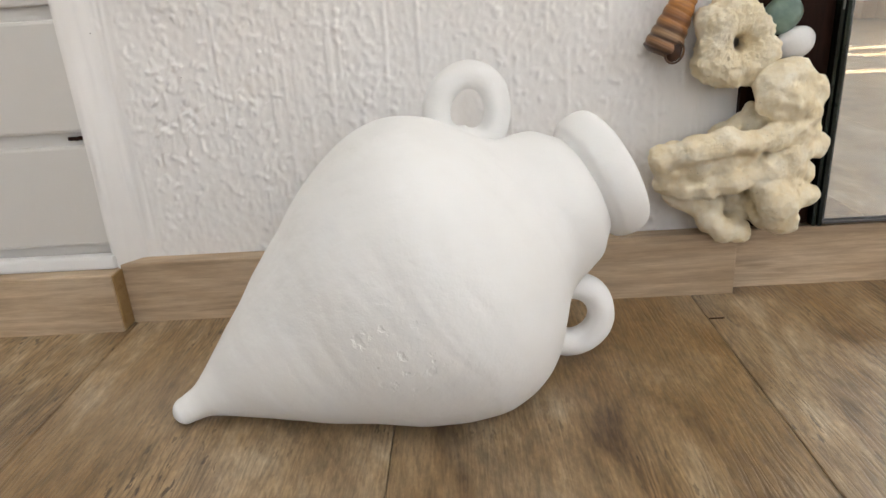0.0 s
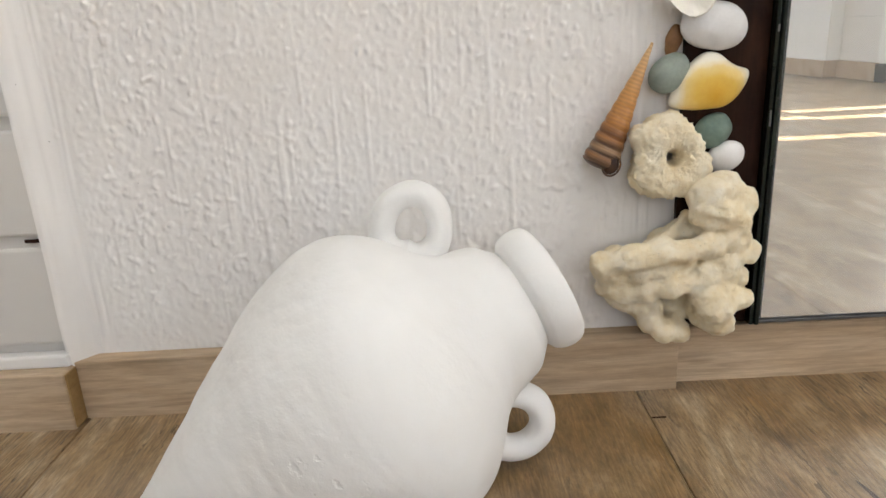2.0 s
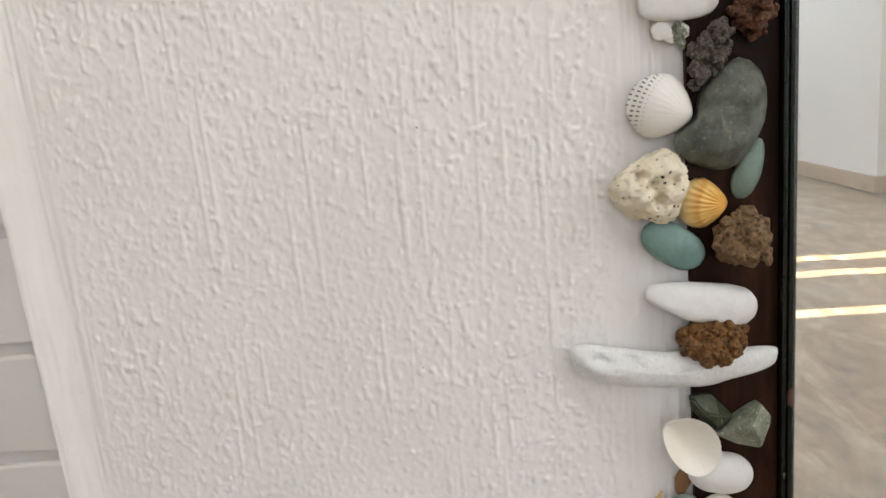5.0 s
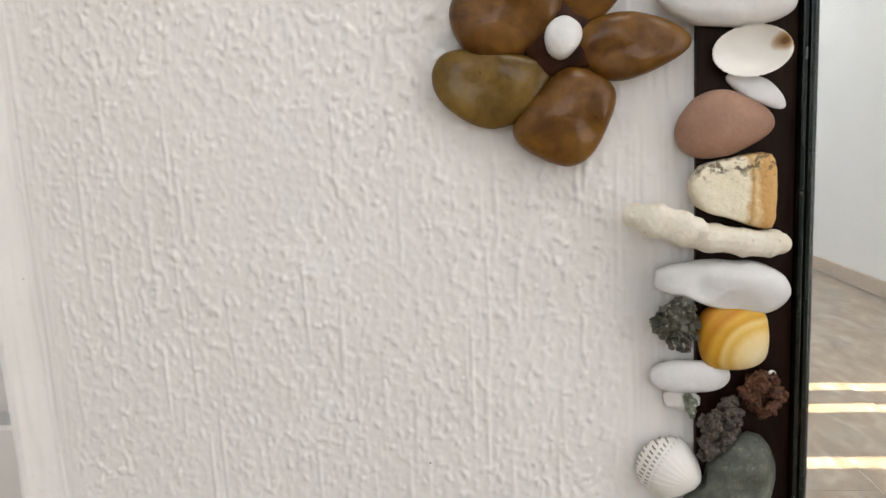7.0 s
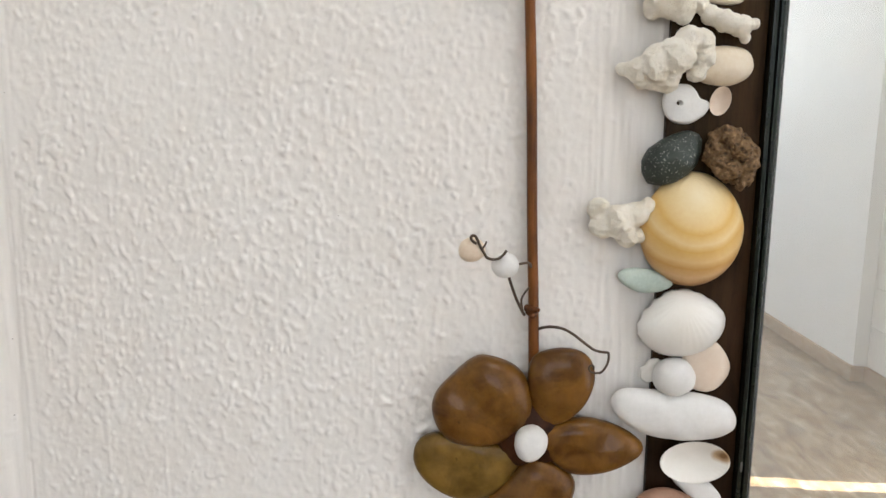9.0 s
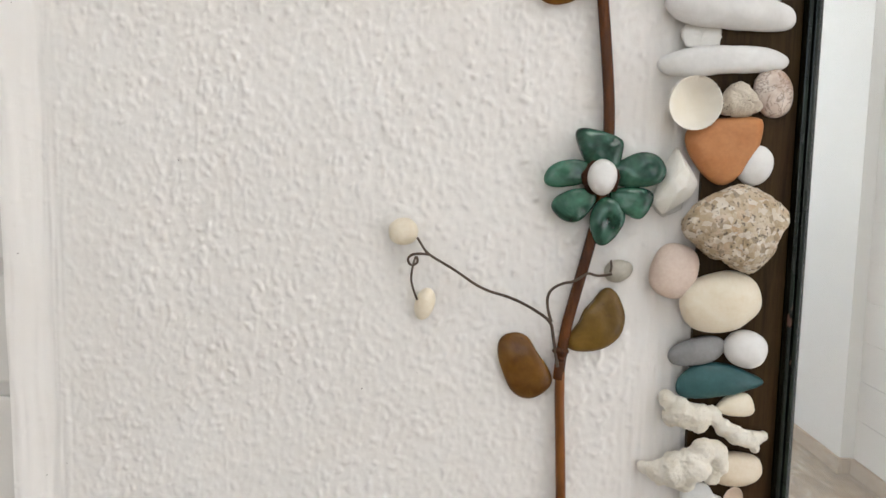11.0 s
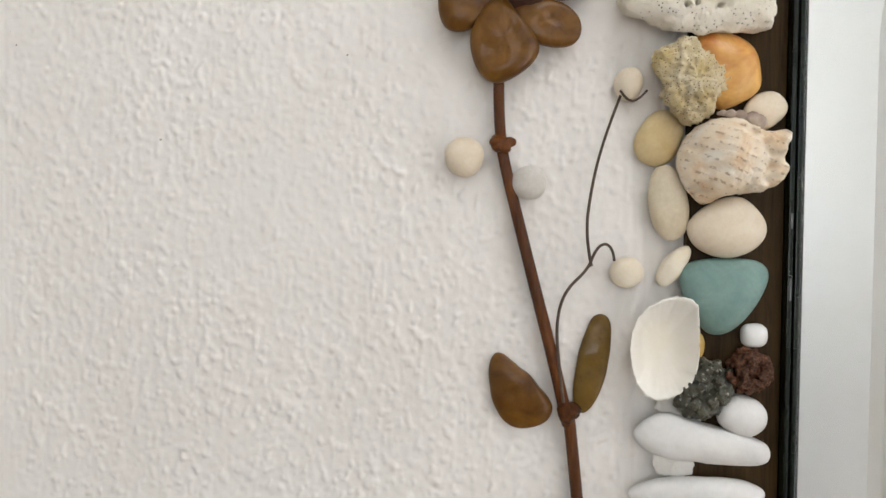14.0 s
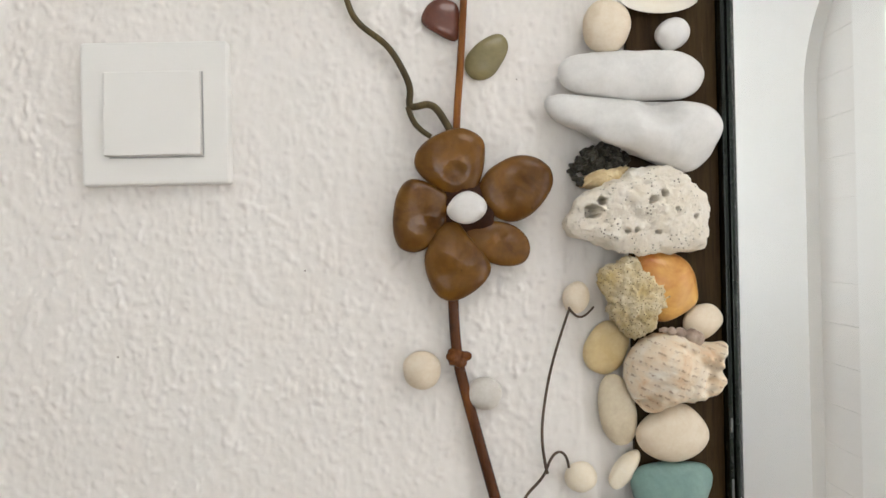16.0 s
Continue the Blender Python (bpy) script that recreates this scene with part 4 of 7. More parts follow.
PL_X0, PL_X1, PL_Z0, PL_Z1, PL_STEP = -0.2425, 0.1685, 0.036, 1.640, 0.00095


def plaster_relief():
    rng = np.random.default_rng(4)
    nx, nz = int((PL_X1 - PL_X0) / PL_STEP), int((PL_Z1 - PL_Z0) / PL_STEP)
    xs, zs = np.linspace(PL_X0, PL_X1, nx), np.linspace(PL_Z0, PL_Z1, nz)
    shape = (nz, nx)
    big = blurred(shape, 0.012, 0.018, PL_STEP, rng)
    lumps = blurred(shape, 0.00130, 0.00160, PL_STEP, rng)
    drips = blurred(shape, 0.0010, 0.0085, PL_STEP, rng)
    small = blurred(shape, 0.0010, 0.0012, PL_STEP, rng)
    patch = smoothstep(-1.4, 1.0, blurred(shape, 0.016, 0.022, PL_STEP, rng))
    ridge = smoothstep(1.15, 2.4, blurred(shape, 0.0012, 0.024, PL_STEP, rng))
    h = 0.00085 * smoothstep(0.6, 2.1, lumps) * (0.55 + 0.45 * patch)
    h += 0.0003 * smoothstep(1.1, 2.1, drips) * (0.4 + 0.6 * patch)
    h += 0.0006 * smoothstep(1.0, 2.6, small) * (0.5 + 0.5 * patch)
    h += 0.0007 * ridge * (1 - smoothstep(0.55, 0.95, zs)[:, None]) + 0.00025 * big + 0.00010 * small
    h += 0.00055 * smoothstep(0.4, 2.2, blurred(shape, 0.0019, 0.0028, PL_STEP, rng)) * (0.3 + 0.7 * patch)
    high = smoothstep(0.85, 1.3, zs)[:, None]
    h += 0.0007 * high * smoothstep(0.6, 2.4, blurred(shape, 0.0024, 0.0030, PL_STEP, rng))
    brush = 0.00024 * blurred(shape, 0.0007, 0.016, PL_STEP, rng) + 0.0002 * big + 0.0004 * smoothstep(1.7, 2.6, lumps)
    x, z = xs[None], zs[:, None]
    calm = smoothstep(0.115, 0.150, x + 0.004 * blurred(shape, 0.02, 0.02, PL_STEP, rng))
    calm = np.maximum(calm, 1 - smoothstep(-0.224, -0.205, x))
    soft = 1 - 0.12 * smoothstep(0.95, 1.35, z)
    runs = smoothstep(0.3, 2.0, blurred(shape, 0.0011, 0.010, PL_STEP, rng)) * smoothstep(-0.5, 1.2, blurred(shape, 0.010, 0.014, PL_STEP, rng))
    brush = brush + 0.0006 * runs * smoothstep(0.45, 0.75, z)
    calm = calm * (1 - 0.35 * smoothstep(0.9, 1.3, z))
    near = np.exp(-((x - 0.075) / 0.05) ** 2 - ((z - 1.41) / 0.06) ** 2) + np.exp(-((x - 0.10) / 0.055) ** 2 - ((z - 0.70) / 0.07) ** 2)
    h = h * soft * (1 - calm) + calm * brush + 0.0007 * runs * np.clip(near, 0, 1)
    edge = 0.0136 * (1 - smoothstep(-0.2405, -0.2235, x + 0.0006 * big))
    y = -(h + edge)
    verts = np.stack([np.broadcast_to(x, shape), y, np.broadcast_to(z, shape)], -1).reshape(-1, 3)
    me = bpy.data.meshes.new("plaster")
    idx = np.arange(nx * nz).reshape(nz, nx)
    quads = np.stack([idx[:-1, :-1], idx[:-1, 1:], idx[1:, 1:], idx[1:, :-1]], -1).reshape(-1)
    count = len(quads) // 4
    me.vertices.add(len(verts))
    me.vertices.foreach_set("co", verts.ravel().astype(np.float32))
    me.loops.add(len(quads))
    me.loops.foreach_set("vertex_index", quads.astype(np.int32))
    me.polygons.add(count)
    me.polygons.foreach_set("loop_start", np.arange(0, len(quads), 4, dtype=np.int32))
    me.polygons.foreach_set("use_smooth", np.ones(count, bool))
    me.update(calc_edges=True)
    me.materials.append(PLASTER)
    return tagged(new("plaster", me), "rough white trowelled plaster with drips and lumps", "wall plaster", kind="structure")


plaster_relief()

# ---- white grooved panel ----
PANEL_X, PANEL_Y, PITCH, FIRST = -0.2402, -0.0130, 0.0754, 0.1272
panel = structure("wall_panel", box(-0.95, PANEL_X, -0.0085, 0.0055, 0.0, 1.80), PANEL, "white painted wooden panelling with horizontal grooves", "wall panel")
structure("trim", box(-0.95, PANEL_X, -0.0175, -0.0086, 0.040, 0.0495, 0.002, 2), PAINT, "white painted ledge under the panelling", "trim")

# ---- skirting boards ----
structure("baseboard_1", box(-0.2392, 0.1712, -0.0135, 0.0, -0.0030, 0.0417, 0.0012, 2), SKIRTING, "light oak skirting board below rough plaster", "skirting board")
structure("baseboard_2", box(-0.95, -0.2394, -0.0275, -0.0086, -0.0030, 0.0400, 0.0016, 2), SKIRTING, "light oak skirting board below white panelling", "skirting board")
structure("baseboard_3", box(0.1715, EAST, -0.0040, 0.0055, -0.0030, 0.0400, 0.0012, 2), SKIRTING, "light oak skirting board below the mirror", "skirting board")

structure("trim", box(-0.2393, -0.2380, -0.0270, -0.0136, -0.0005, 0.0392, 0.0004, 1), FILLER, "ochre wood filler on a cut skirting end", "trim")

# ---- mirror with its dark wooden frame ----
mirror = empty("wall_mirror", 0.30, 0.0, 0.0417, "tall mirror with dark stained wooden frame strip", "mirror")


def mirror_part(name, bm, material, label=""):
    bmesh.ops.translate(bm, verts=bm.verts, vec=(-0.30, 0, -0.0417))
    return part(name, bm, material, mirror, label)


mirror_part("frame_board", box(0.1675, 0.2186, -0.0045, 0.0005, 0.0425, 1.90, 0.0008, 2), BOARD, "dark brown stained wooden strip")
mirror_part("edge_strip", box(0.2187, 0.2215, -0.0105, 0.0005, 0.0425, 1.90, 0.0008, 2), BLACK, "glossy black edge strip")
mirror_part("edge_strip", box(0.2220, 0.2248, -0.0115, 0.0005, 0.0425, 1.90, 0.0008, 2), BLACK, "glossy black edge strip")
mirror_part("glass", box(0.2250, 0.90, -0.0105, -0.0045, 0.0460, 1.88, 0.0013, 1), MIRROR, "clear silvered mirror glass")
mirror_part("backing", box(0.2250, 0.90, -0.0044, 0.0005, 0.0460, 1.88), DARKWOOD, "dark wooden backing")
# Dark rail colour paints the shadow line under the glass.
mirror_part("rail", box(0.2250, 0.90, -0.0112, 0.0005, 0.0436, 0.0459, 0.0006, 2), STEEL, "thin metal bottom rail, dark in place of a shadow line")

# ---- amphora ----
TIP, MOUTH = Vector((-0.1612, -0.1370, 0.0030)), Vector((0.0730, -0.0800, 0.1075))
GROUND = -0.0015
amphora = empty("amphora", -0.04, -0.10, -0.0015, "matte white clay amphora lying tilted on the floor", "amphora")
axis = (MOUTH - TIP).normalized()
side = axis.cross(Vector((0, 0, 1))).normalized()
up = side.cross(axis)
PROFILE = [(0.0, 0.0009), (0.0006, 0.0035), (0.0035, 0.0065), (0.0088, 0.0074), (0.0169, 0.0091), (0.0292, 0.0159), (0.0397, 0.0227), (0.0602, 0.0366), (0.0769, 0.0473), (0.0926, 0.0563),
           (0.1114, 0.0679), (0.1292, 0.0760), (0.1470, 0.0815), (0.1604, 0.0821), (0.1737, 0.0795), (0.1884, 0.0709), (0.2000, 0.0585), (0.2085, 0.0485), (0.2170, 0.0432), (0.2260, 0.0408), (0.2340, 0.0380), (0.2395, 0.0330), (0.2440, 0.0285)]
RIM = [(0.2425, 0.0270), (0.2455, 0.0296), (0.2482, 0.0332), (0.2530, 0.0350), (0.2585, 0.0352), (0.2632, 0.0332), (0.2645, 0.0285), (0.2600, 0.0232), (0.2520, 0.0196), (0.2400, 0.0170)]


def spun(name, profile, parent, cols=72, per=6):
    """Turns a softened profile about the amphora's axis."""
    s = np.array([q[0] for q in profile]); r = np.array([q[1] for q in profile])
    k = np.arange(len(s)); fine = np.linspace(0, len(s) - 1, (len(s) - 1) * per + 1)
    slope_s, slope_r = np.gradient(s), np.gradient(r)
    verts = []
    for f in fine:
        i = min(int(f), len(s) - 2); u = f - i
        a, b, c, d = 2 * u ** 3 - 3 * u * u + 1, u ** 3 - 2 * u * u + u, -2 * u ** 3 + 3 * u * u, u ** 3 - u * u
        along = a * s[i] + b * slope_s[i] + c * s[i + 1] + d * slope_s[i + 1]
        rad = max(0.0003, a * r[i] + b * slope_r[i] + c * r[i + 1] + d * slope_r[i + 1])
        for c_ in range(cols):
            t_ = 2 * math.pi * c_ / cols
            q = TIP + axis * along + (side * math.cos(t_) + up * math.sin(t_)) * rad
            push = 0.0011 * noise.noise(q * 26) + 0.0004 * noise.noise(q * 90)
            q += (side * math.cos(t_) + up * math.sin(t_)) * push * min(1, rad / 0.02)
            q.z = max(q.z, GROUND + 0.0003)
            verts.append(q - parent.location)
    faces = grid_faces(len(fine), cols, True, True)
    return put(name, verts, faces, CLAY, True, parent)


def handle(x, y, z, wide, tall, thick, lean, root):
    """A thick ring handle in the plane of the amphora's axis, swelling towards its root (degrees)."""
    rows, cols = 56, 24
    verts = []
    for r in range(rows):
        a = 2 * math.pi * r / rows
        flat = Vector((wide * math.cos(a), 0, tall * math.sin(a)))
        out = Vector((math.cos(a), 0, math.sin(a)))
        for c in range(cols):
            b = 2 * math.pi * c / cols
            fat = thick * (0.94 + 0.75 * max(0.0, math.cos(a - radians(root))) ** 3)
            q = flat + out * fat * math.cos(b) + Vector((0, 1, 0)) * fat * 1.15 * math.sin(b)
            q += q.normalized() * 0.0006 * noise.noise(q * 60 + Vector((x * 90, 0, 0)))
            verts.append(Matrix.Rotation(radians(lean), 3, "Y") @ q + Vector((x, y, z)) - amphora.location)
    faces = grid_faces(rows, cols) + [((rows - 1) * cols + c, (rows - 1) * cols + (c + 1) % cols, (c + 1) % cols, c) for c in range(cols)]
    return put("handle", verts, faces, CLAY, True, amphora)


spun("body", PROFILE, amphora)
spun("rim", RIM, amphora)
handle(-0.0020, -0.0705, 0.1395, 0.0162, 0.0200, 0.0078, 12, 270)
handle(0.0495, -0.0920, 0.0290, 0.0172, 0.0175, 0.0080, 0, 180)


# ---- coral root on the skirting ----
def knobbly(name, limbs, material, category, label, voxel=0.0010, relief=0.0028, grain=0.010, melt=3):
    """Branching coral: limbs through knobs (x, y, z, radius), melted into one skin."""
    bm = bmesh.new()
    def ball(q, r):
        made = bmesh.ops.create_icosphere(bm, subdivisions=2, radius=r)["verts"]
        for v in made:
            v.co *= 1 + 0.16 * noise.noise(v.co * 90 + Vector(q) * 60)
            v.co += Vector(q)
    for a, b in ((a, b) for knobs in limbs for a, b in zip(knobs, knobs[1:])):
        p, q = Vector(a[:3]), Vector(b[:3])
        count = max(2, int((p - q).length / 0.0035))
        for k in range(count + 1):
            s = k / count
            pinch = 1 - 0.12 * math.sin(math.pi * s)
            ball(p.lerp(q, s), (a[3] * (1 - s) + b[3] * s) * pinch)
    ob = part(name, bm, material)
    mod = ob.modifiers.new("skin", "REMESH")
    mod.mode, mod.voxel_size, mod.use_smooth_shade = "VOXEL", voxel, True
    soft = ob.modifiers.new("soften", "SMOOTH")
    soft.iterations, soft.factor = melt, 0.5
    cloud = bpy.data.textures.new("coral_relief", "CLOUDS")
    cloud.noise_scale, cloud.noise_depth = grain, 3
    rough = ob.modifiers.new("relief", "DISPLACE")
    rough.texture, rough.strength, rough.mid_level, rough.texture_coords = cloud, relief, 0.5, "LOCAL"
    return tagged(ob, label, category, "stones and shells on the wall")


limbs = []


def limb(*knobs):
    limbs.append(knobs)


limb((0.179, -0.026, 0.138, 0.0145), (0.189, -0.024, 0.139, 0.0145), (0.198, -0.022, 0.131, 0.0131), (0.195, -0.026, 0.121, 0.0131), (0.176, -0.030, 0.130, 0.0105), (0.186, -0.028, 0.128, 0.0149))
limb((0.195, -0.026, 0.121, 0.0131), (0.197, -0.026, 0.110, 0.0109), (0.197, -0.024, 0.101, 0.0109), (0.209, -0.022, 0.099, 0.0076))
limb((0.197, -0.024, 0.101, 0.0109), (0.191, -0.028, 0.094, 0.0096), (0.201, -0.022, 0.083, 0.0077), (0.205, -0.022, 0.084, 0.0041))
limb((0.115, -0.030, 0.098, 0.0094), (0.130, -0.036, 0.103, 0.0094), (0.147, -0.038, 0.107, 0.0099), (0.164, -0.036, 0.106, 0.0088), (0.178, -0.034, 0.108, 0.0084), (0.190, -0.030, 0.112, 0.0099))
limb((0.147, -0.020, 0.103, 0.0072), (0.164, -0.016, 0.113, 0.0050), (0.171, -0.014, 0.122, 0.0047), (0.179, -0.014, 0.120, 0.0047))
limb((0.116, -0.026, 0.095, 0.0090), (0.119, -0.024, 0.082, 0.0086), (0.129, -0.028, 0.078, 0.0081), (0.142, -0.032, 0.080, 0.0084), (0.154, -0.034, 0.083, 0.0084), (0.166, -0.034, 0.085, 0.0072), (0.179, -0.032, 0.090, 0.0086), (0.188, -0.030, 0.096, 0.0090))
limb((0.126, -0.018, 0.070, 0.0074), (0.139, -0.020, 0.064, 0.0077), (0.148, -0.024, 0.056, 0.0093), (0.155, -0.026, 0.049, 0.0089), (0.167, -0.022, 0.046, 0.0080))
limb((0.155, -0.026, 0.049, 0.0089), (0.167, -0.014, 0.053, 0.0066), (0.175, -0.010, 0.058, 0.0076))
limb((0.184, -0.028, 0.085, 0.0109), (0.179, -0.032, 0.076, 0.0111), (0.184, -0.034, 0.067, 0.0130), (0.188, -0.030, 0.057, 0.0111), (0.182, -0.024, 0.058, 0.0084), (0.196, -0.026, 0.050, 0.0056))
limb((0.184, -0.034, 0.067, 0.0130), (0.196, -0.030, 0.071, 0.0090), (0.205, -0.028, 0.069, 0.0065))
limb((0.138, -0.014, 0.087, 0.0111), (0.161, -0.012, 0.088, 0.0130), (0.181, -0.014, 0.089, 0.0130), (0.197, -0.014, 0.074, 0.0130), (0.188, -0.010, 0.054, 0.0115), (0.164, -0.008, 0.064, 0.0095))
limb((0.178, -0.034, 0.108, 0.0084), (0.187, -0.028, 0.117, 0.0079), (0.195, -0.026, 0.121, 0.0131))
limb((0.128, -0.012, 0.092, 0.0120), (0.148, -0.012, 0.092, 0.0130), (0.168, -0.012, 0.094, 0.0140), (0.186, -0.012, 0.100, 0.0140), (0.190, -0.014, 0.118, 0.0120))
limb((0.186, -0.014, 0.100, 0.0140), (0.190, -0.014, 0.080, 0.0140), (0.184, -0.016, 0.064, 0.0130))
limb((0.124, -0.026, 0.092, 0.0105), (0.136, -0.029, 0.094, 0.0115), (0.150, -0.029, 0.096, 0.0115), (0.164, -0.027, 0.098, 0.0100))
limb((0.126, -0.018, 0.078, 0.0100), (0.138, -0.018, 0.072, 0.0090), (0.150, -0.020, 0.064, 0.0085))
limb((0.184, -0.024, 0.098, 0.0120), (0.190, -0.026, 0.088, 0.0120), (0.188, -0.028, 0.076, 0.0120))
limb((0.155, -0.010, 0.104, 0.0080), (0.170, -0.012, 0.112, 0.0090), (0.180, -0.014, 0.118, 0.0090))
knobbly("coral_root", limbs, BONE, "coral", "large cream branching coral piece resting above skirting", 0.0010, 0.0056, 0.012, 18)


def crag(name, x, z, l, w, turn, deep, material, category, label, seed=0, spokes=(), knob=0.0030, count=90, core=0.62, soft=2):
    """Cindery rock: a core overgrown with knobs, gaps left between them, melted into one skin."""
    rng = random.Random(seed * 7 + 1)
    reach = spoked(spokes, soft) if spokes else superround(2.2)
    d = deep * min(l, w)
    bm = bmesh.new()
    core_ = bmesh.ops.create_icosphere(bm, subdivisions=3, radius=1.0)["verts"]
    for v in core_:
        a = math.atan2(v.co.z, v.co.x)
        k = core * reach(a)
        v.co = Vector((v.co.x * k * l / 2, v.co.y * core * d / 2, v.co.z * k * w / 2))
    for _ in range(count):
        a, up = rng.uniform(0, 2 * math.pi), rng.uniform(-1, 0.5)
        r = knob * rng.uniform(0.5, 1.25)
        k = (reach(a) * rng.uniform(0.72, 1.0) - 2 * r / (l + w)) * math.sqrt(max(0.05, 1 - up * up * 0.8))
        at = Vector((k * math.cos(a) * l / 2, up * d / 2 * 0.9, k * math.sin(a) * w / 2))
        made = bmesh.ops.create_icosphere(bm, subdivisions=1, radius=r)["verts"]
        spin = Matrix.Rotation(rng.uniform(0, 6), 3, Vector((rng.uniform(-1, 1), rng.uniform(-1, 1), 1)))
        for v in made:
            v.co = spin @ Vector((v.co.x * rng.uniform(0.7, 1.2), v.co.y, v.co.z)) + at
    ob = part(name, bm, material)
    mod = ob.modifiers.new("skin", "REMESH")
    mod.mode, mod.voxel_size, mod.use_smooth_shade = "VOXEL", 0.00045, True
    cloud = bpy.data.textures.new("crag_relief", "CLOUDS")
    cloud.noise_scale, cloud.noise_depth = 0.0028, 2
    rough = ob.modifiers.new("relief", "DISPLACE")
    rough.texture, rough.strength, rough.mid_level, rough.texture_coords = cloud, 0.0020, 0.5, "LOCAL"
    return seat(ob, x, z, turn, d, label, category)


def crystals(name, x, z, l, w, deep, material, category, label, seed=0, spokes=(), size=0.0042, count=150):
    """A cluster of small blunt crystals."""
    rng = random.Random(seed)
    reach = spoked(spokes, 2) if spokes else superround(2.2)
    d = deep * min(l, w)
    bm = bmesh.new()
    for _ in range(count):
        a, up = rng.uniform(0, 2 * math.pi), rng.uniform(-1, 0.4)
        k = reach(a) * math.sqrt(rng.uniform(0.02, 1)) * 0.86
        lift = -math.sqrt(max(0.0, 1 - min(1.0, k) ** 2)) * d / 2 * rng.uniform(0.55, 1.0)
        r = size * rng.uniform(0.45, 1.0)
        at = Vector((k * math.cos(a) * l / 2, lift, k * math.sin(a) * w / 2))
        made = bmesh.ops.create_cube(bm, size=r)["verts"]
        spin = Matrix.Rotation(rng.uniform(0, 6), 3, Vector((rng.uniform(-1, 1), rng.uniform(-1, 1), rng.uniform(-1, 1)))) if r else None
        for v in made:
            v.co = spin @ Vector((v.co.x * 1.15, v.co.y, v.co.z * 0.9)) + at
    core_ = bmesh.ops.create_icosphere(bm, subdivisions=3, radius=1.0)["verts"]
    for v in core_:
        k = 0.80 * reach(math.atan2(v.co.z, v.co.x))
        v.co = Vector((v.co.x * k * l / 2, v.co.y * 0.4 * d, v.co.z * k * w / 2))
    bmesh.ops.bevel(bm, geom=[e for e in bm.edges if e.calc_length() > size * 0.4 and len(e.link_faces) == 2 and e.calc_face_angle() > 1.2], offset=size * 0.06, segments=1, affect="EDGES")
    return seat(part(name, bm, material), x, z, 0, d, label, category)


def facet(name, x, z, l, w, turn, deep, material, category, label, seed=0, spokes=(), crown=5, worn=0.0009):
    """A broken stone with flat faces: an outline at the back, a smaller crown of corners in front."""
    rng = random.Random(seed * 3 + 2)
    d = deep * min(l, w)
    bm = bmesh.new()
    for a, r in spokes:
        ca, sa = math.cos(radians(a)) * l / 2, math.sin(radians(a)) * w / 2
        bm.verts.new((ca * r * 0.93, 0.3 * d, sa * r * 0.93))
        bm.verts.new((ca * r, -d * rng.uniform(0.05, 0.35), sa * r))
    for k in range(crown):
        a = 2 * math.pi * (k + rng.random() * 0.6) / crown
        r = rng.uniform(0.2, 0.62)
        bm.verts.new((math.cos(a) * r * l / 2, -d * rng.uniform(0.6, 1.0), math.sin(a) * r * w / 2))
    hull = bmesh.ops.convex_hull(bm, input=bm.verts)
    bmesh.ops.delete(bm, geom=list({g for g in hull["geom_interior"] if isinstance(g, bmesh.types.BMVert)}), context="VERTS")
    bmesh.ops.bevel(bm, geom=list(bm.edges), offset=worn, segments=2, affect="EDGES")
    return seat(part(name, bm, material), x, z, turn, d, label, category)


def featured(ob, l, w, d, feats):
    """Swellings (+) and hollows (-) on the front: place and breadth as shares of the half sizes, height as a share of the depth."""
    for px, pz, wide, much in feats:
        for v in ob.data.vertices:
            if v.co.y < 0:
                off = math.hypot(v.co.x / (l / 2) - px, (v.co.z / (w / 2) - pz) * w / l) / wide
                v.co.y -= much * d * math.exp(-off * off) * min(1.0, -v.co.y / (0.2 * d))
    return ob


# ---- stones and shells along the frame ----
blob("white_pebble", 0.1954, 0.1585, 0.0240, 0.0185, 22, .75, WHITE_P, "pebble",
     "smooth white oval pebble glued to the dark frame", seed=11)
blob("green_pebble", 0.1861, 0.1751, 0.0238, 0.0212, 27, .6, GREEN_P, "pebble",
     "dull sea-green rounded pebble beside a coral ring", seed=12)
blob("grey_green_pebble", 0.1575, 0.2109, 0.0270, 0.0212, 39, .6, GREYGREEN_P, "pebble",
     "grey-green oval pebble beside an orange shell piece", seed=13)
blob("shell_fragment", 0.1819, 0.2053, 0.0480, 0.0336, 0, .45, YELLOWSHELL, "shell",
     "glossy yellow and white broken shell fragment with pointed tip", spokes=[(17, 1.05), (41, 0.68), (87, 1.0), (113, 0.93), (190, 0.83), (223, 1.36), (255, 1.03), (301, 1.09)], amp=.03, soft=3, seed=14)
blob("brown_shell_bit", 0.1607, 0.2294, 0.0201, 0.0090, 79, .7, BROWN_W, "shell",
     "narrow brown banded shell fragment", rough=.08, seed=15)
blob("white_pebble", 0.1826, 0.2376, 0.0404, 0.0282, -12, .55, WHITE_P, "pebble",
     "smooth off-white oval pebble on the dark frame", seed=16)
cup("cup_shell", 0.1620, 0.2625, 0.0343, 0.0391, 0, .35, SHELLWHITE, "shell",
     "white oval limpet shell lying open side out", spokes=[(16, 0.97), (49, 0.92), (90, 1.0), (130, 1.21), (147, 1.19), (171, 0.94), (219, 0.79), (273, 1.0), (304, 1.11), (336, 1.09)], rag=.008, lift=.005, soft=3, seed=17)
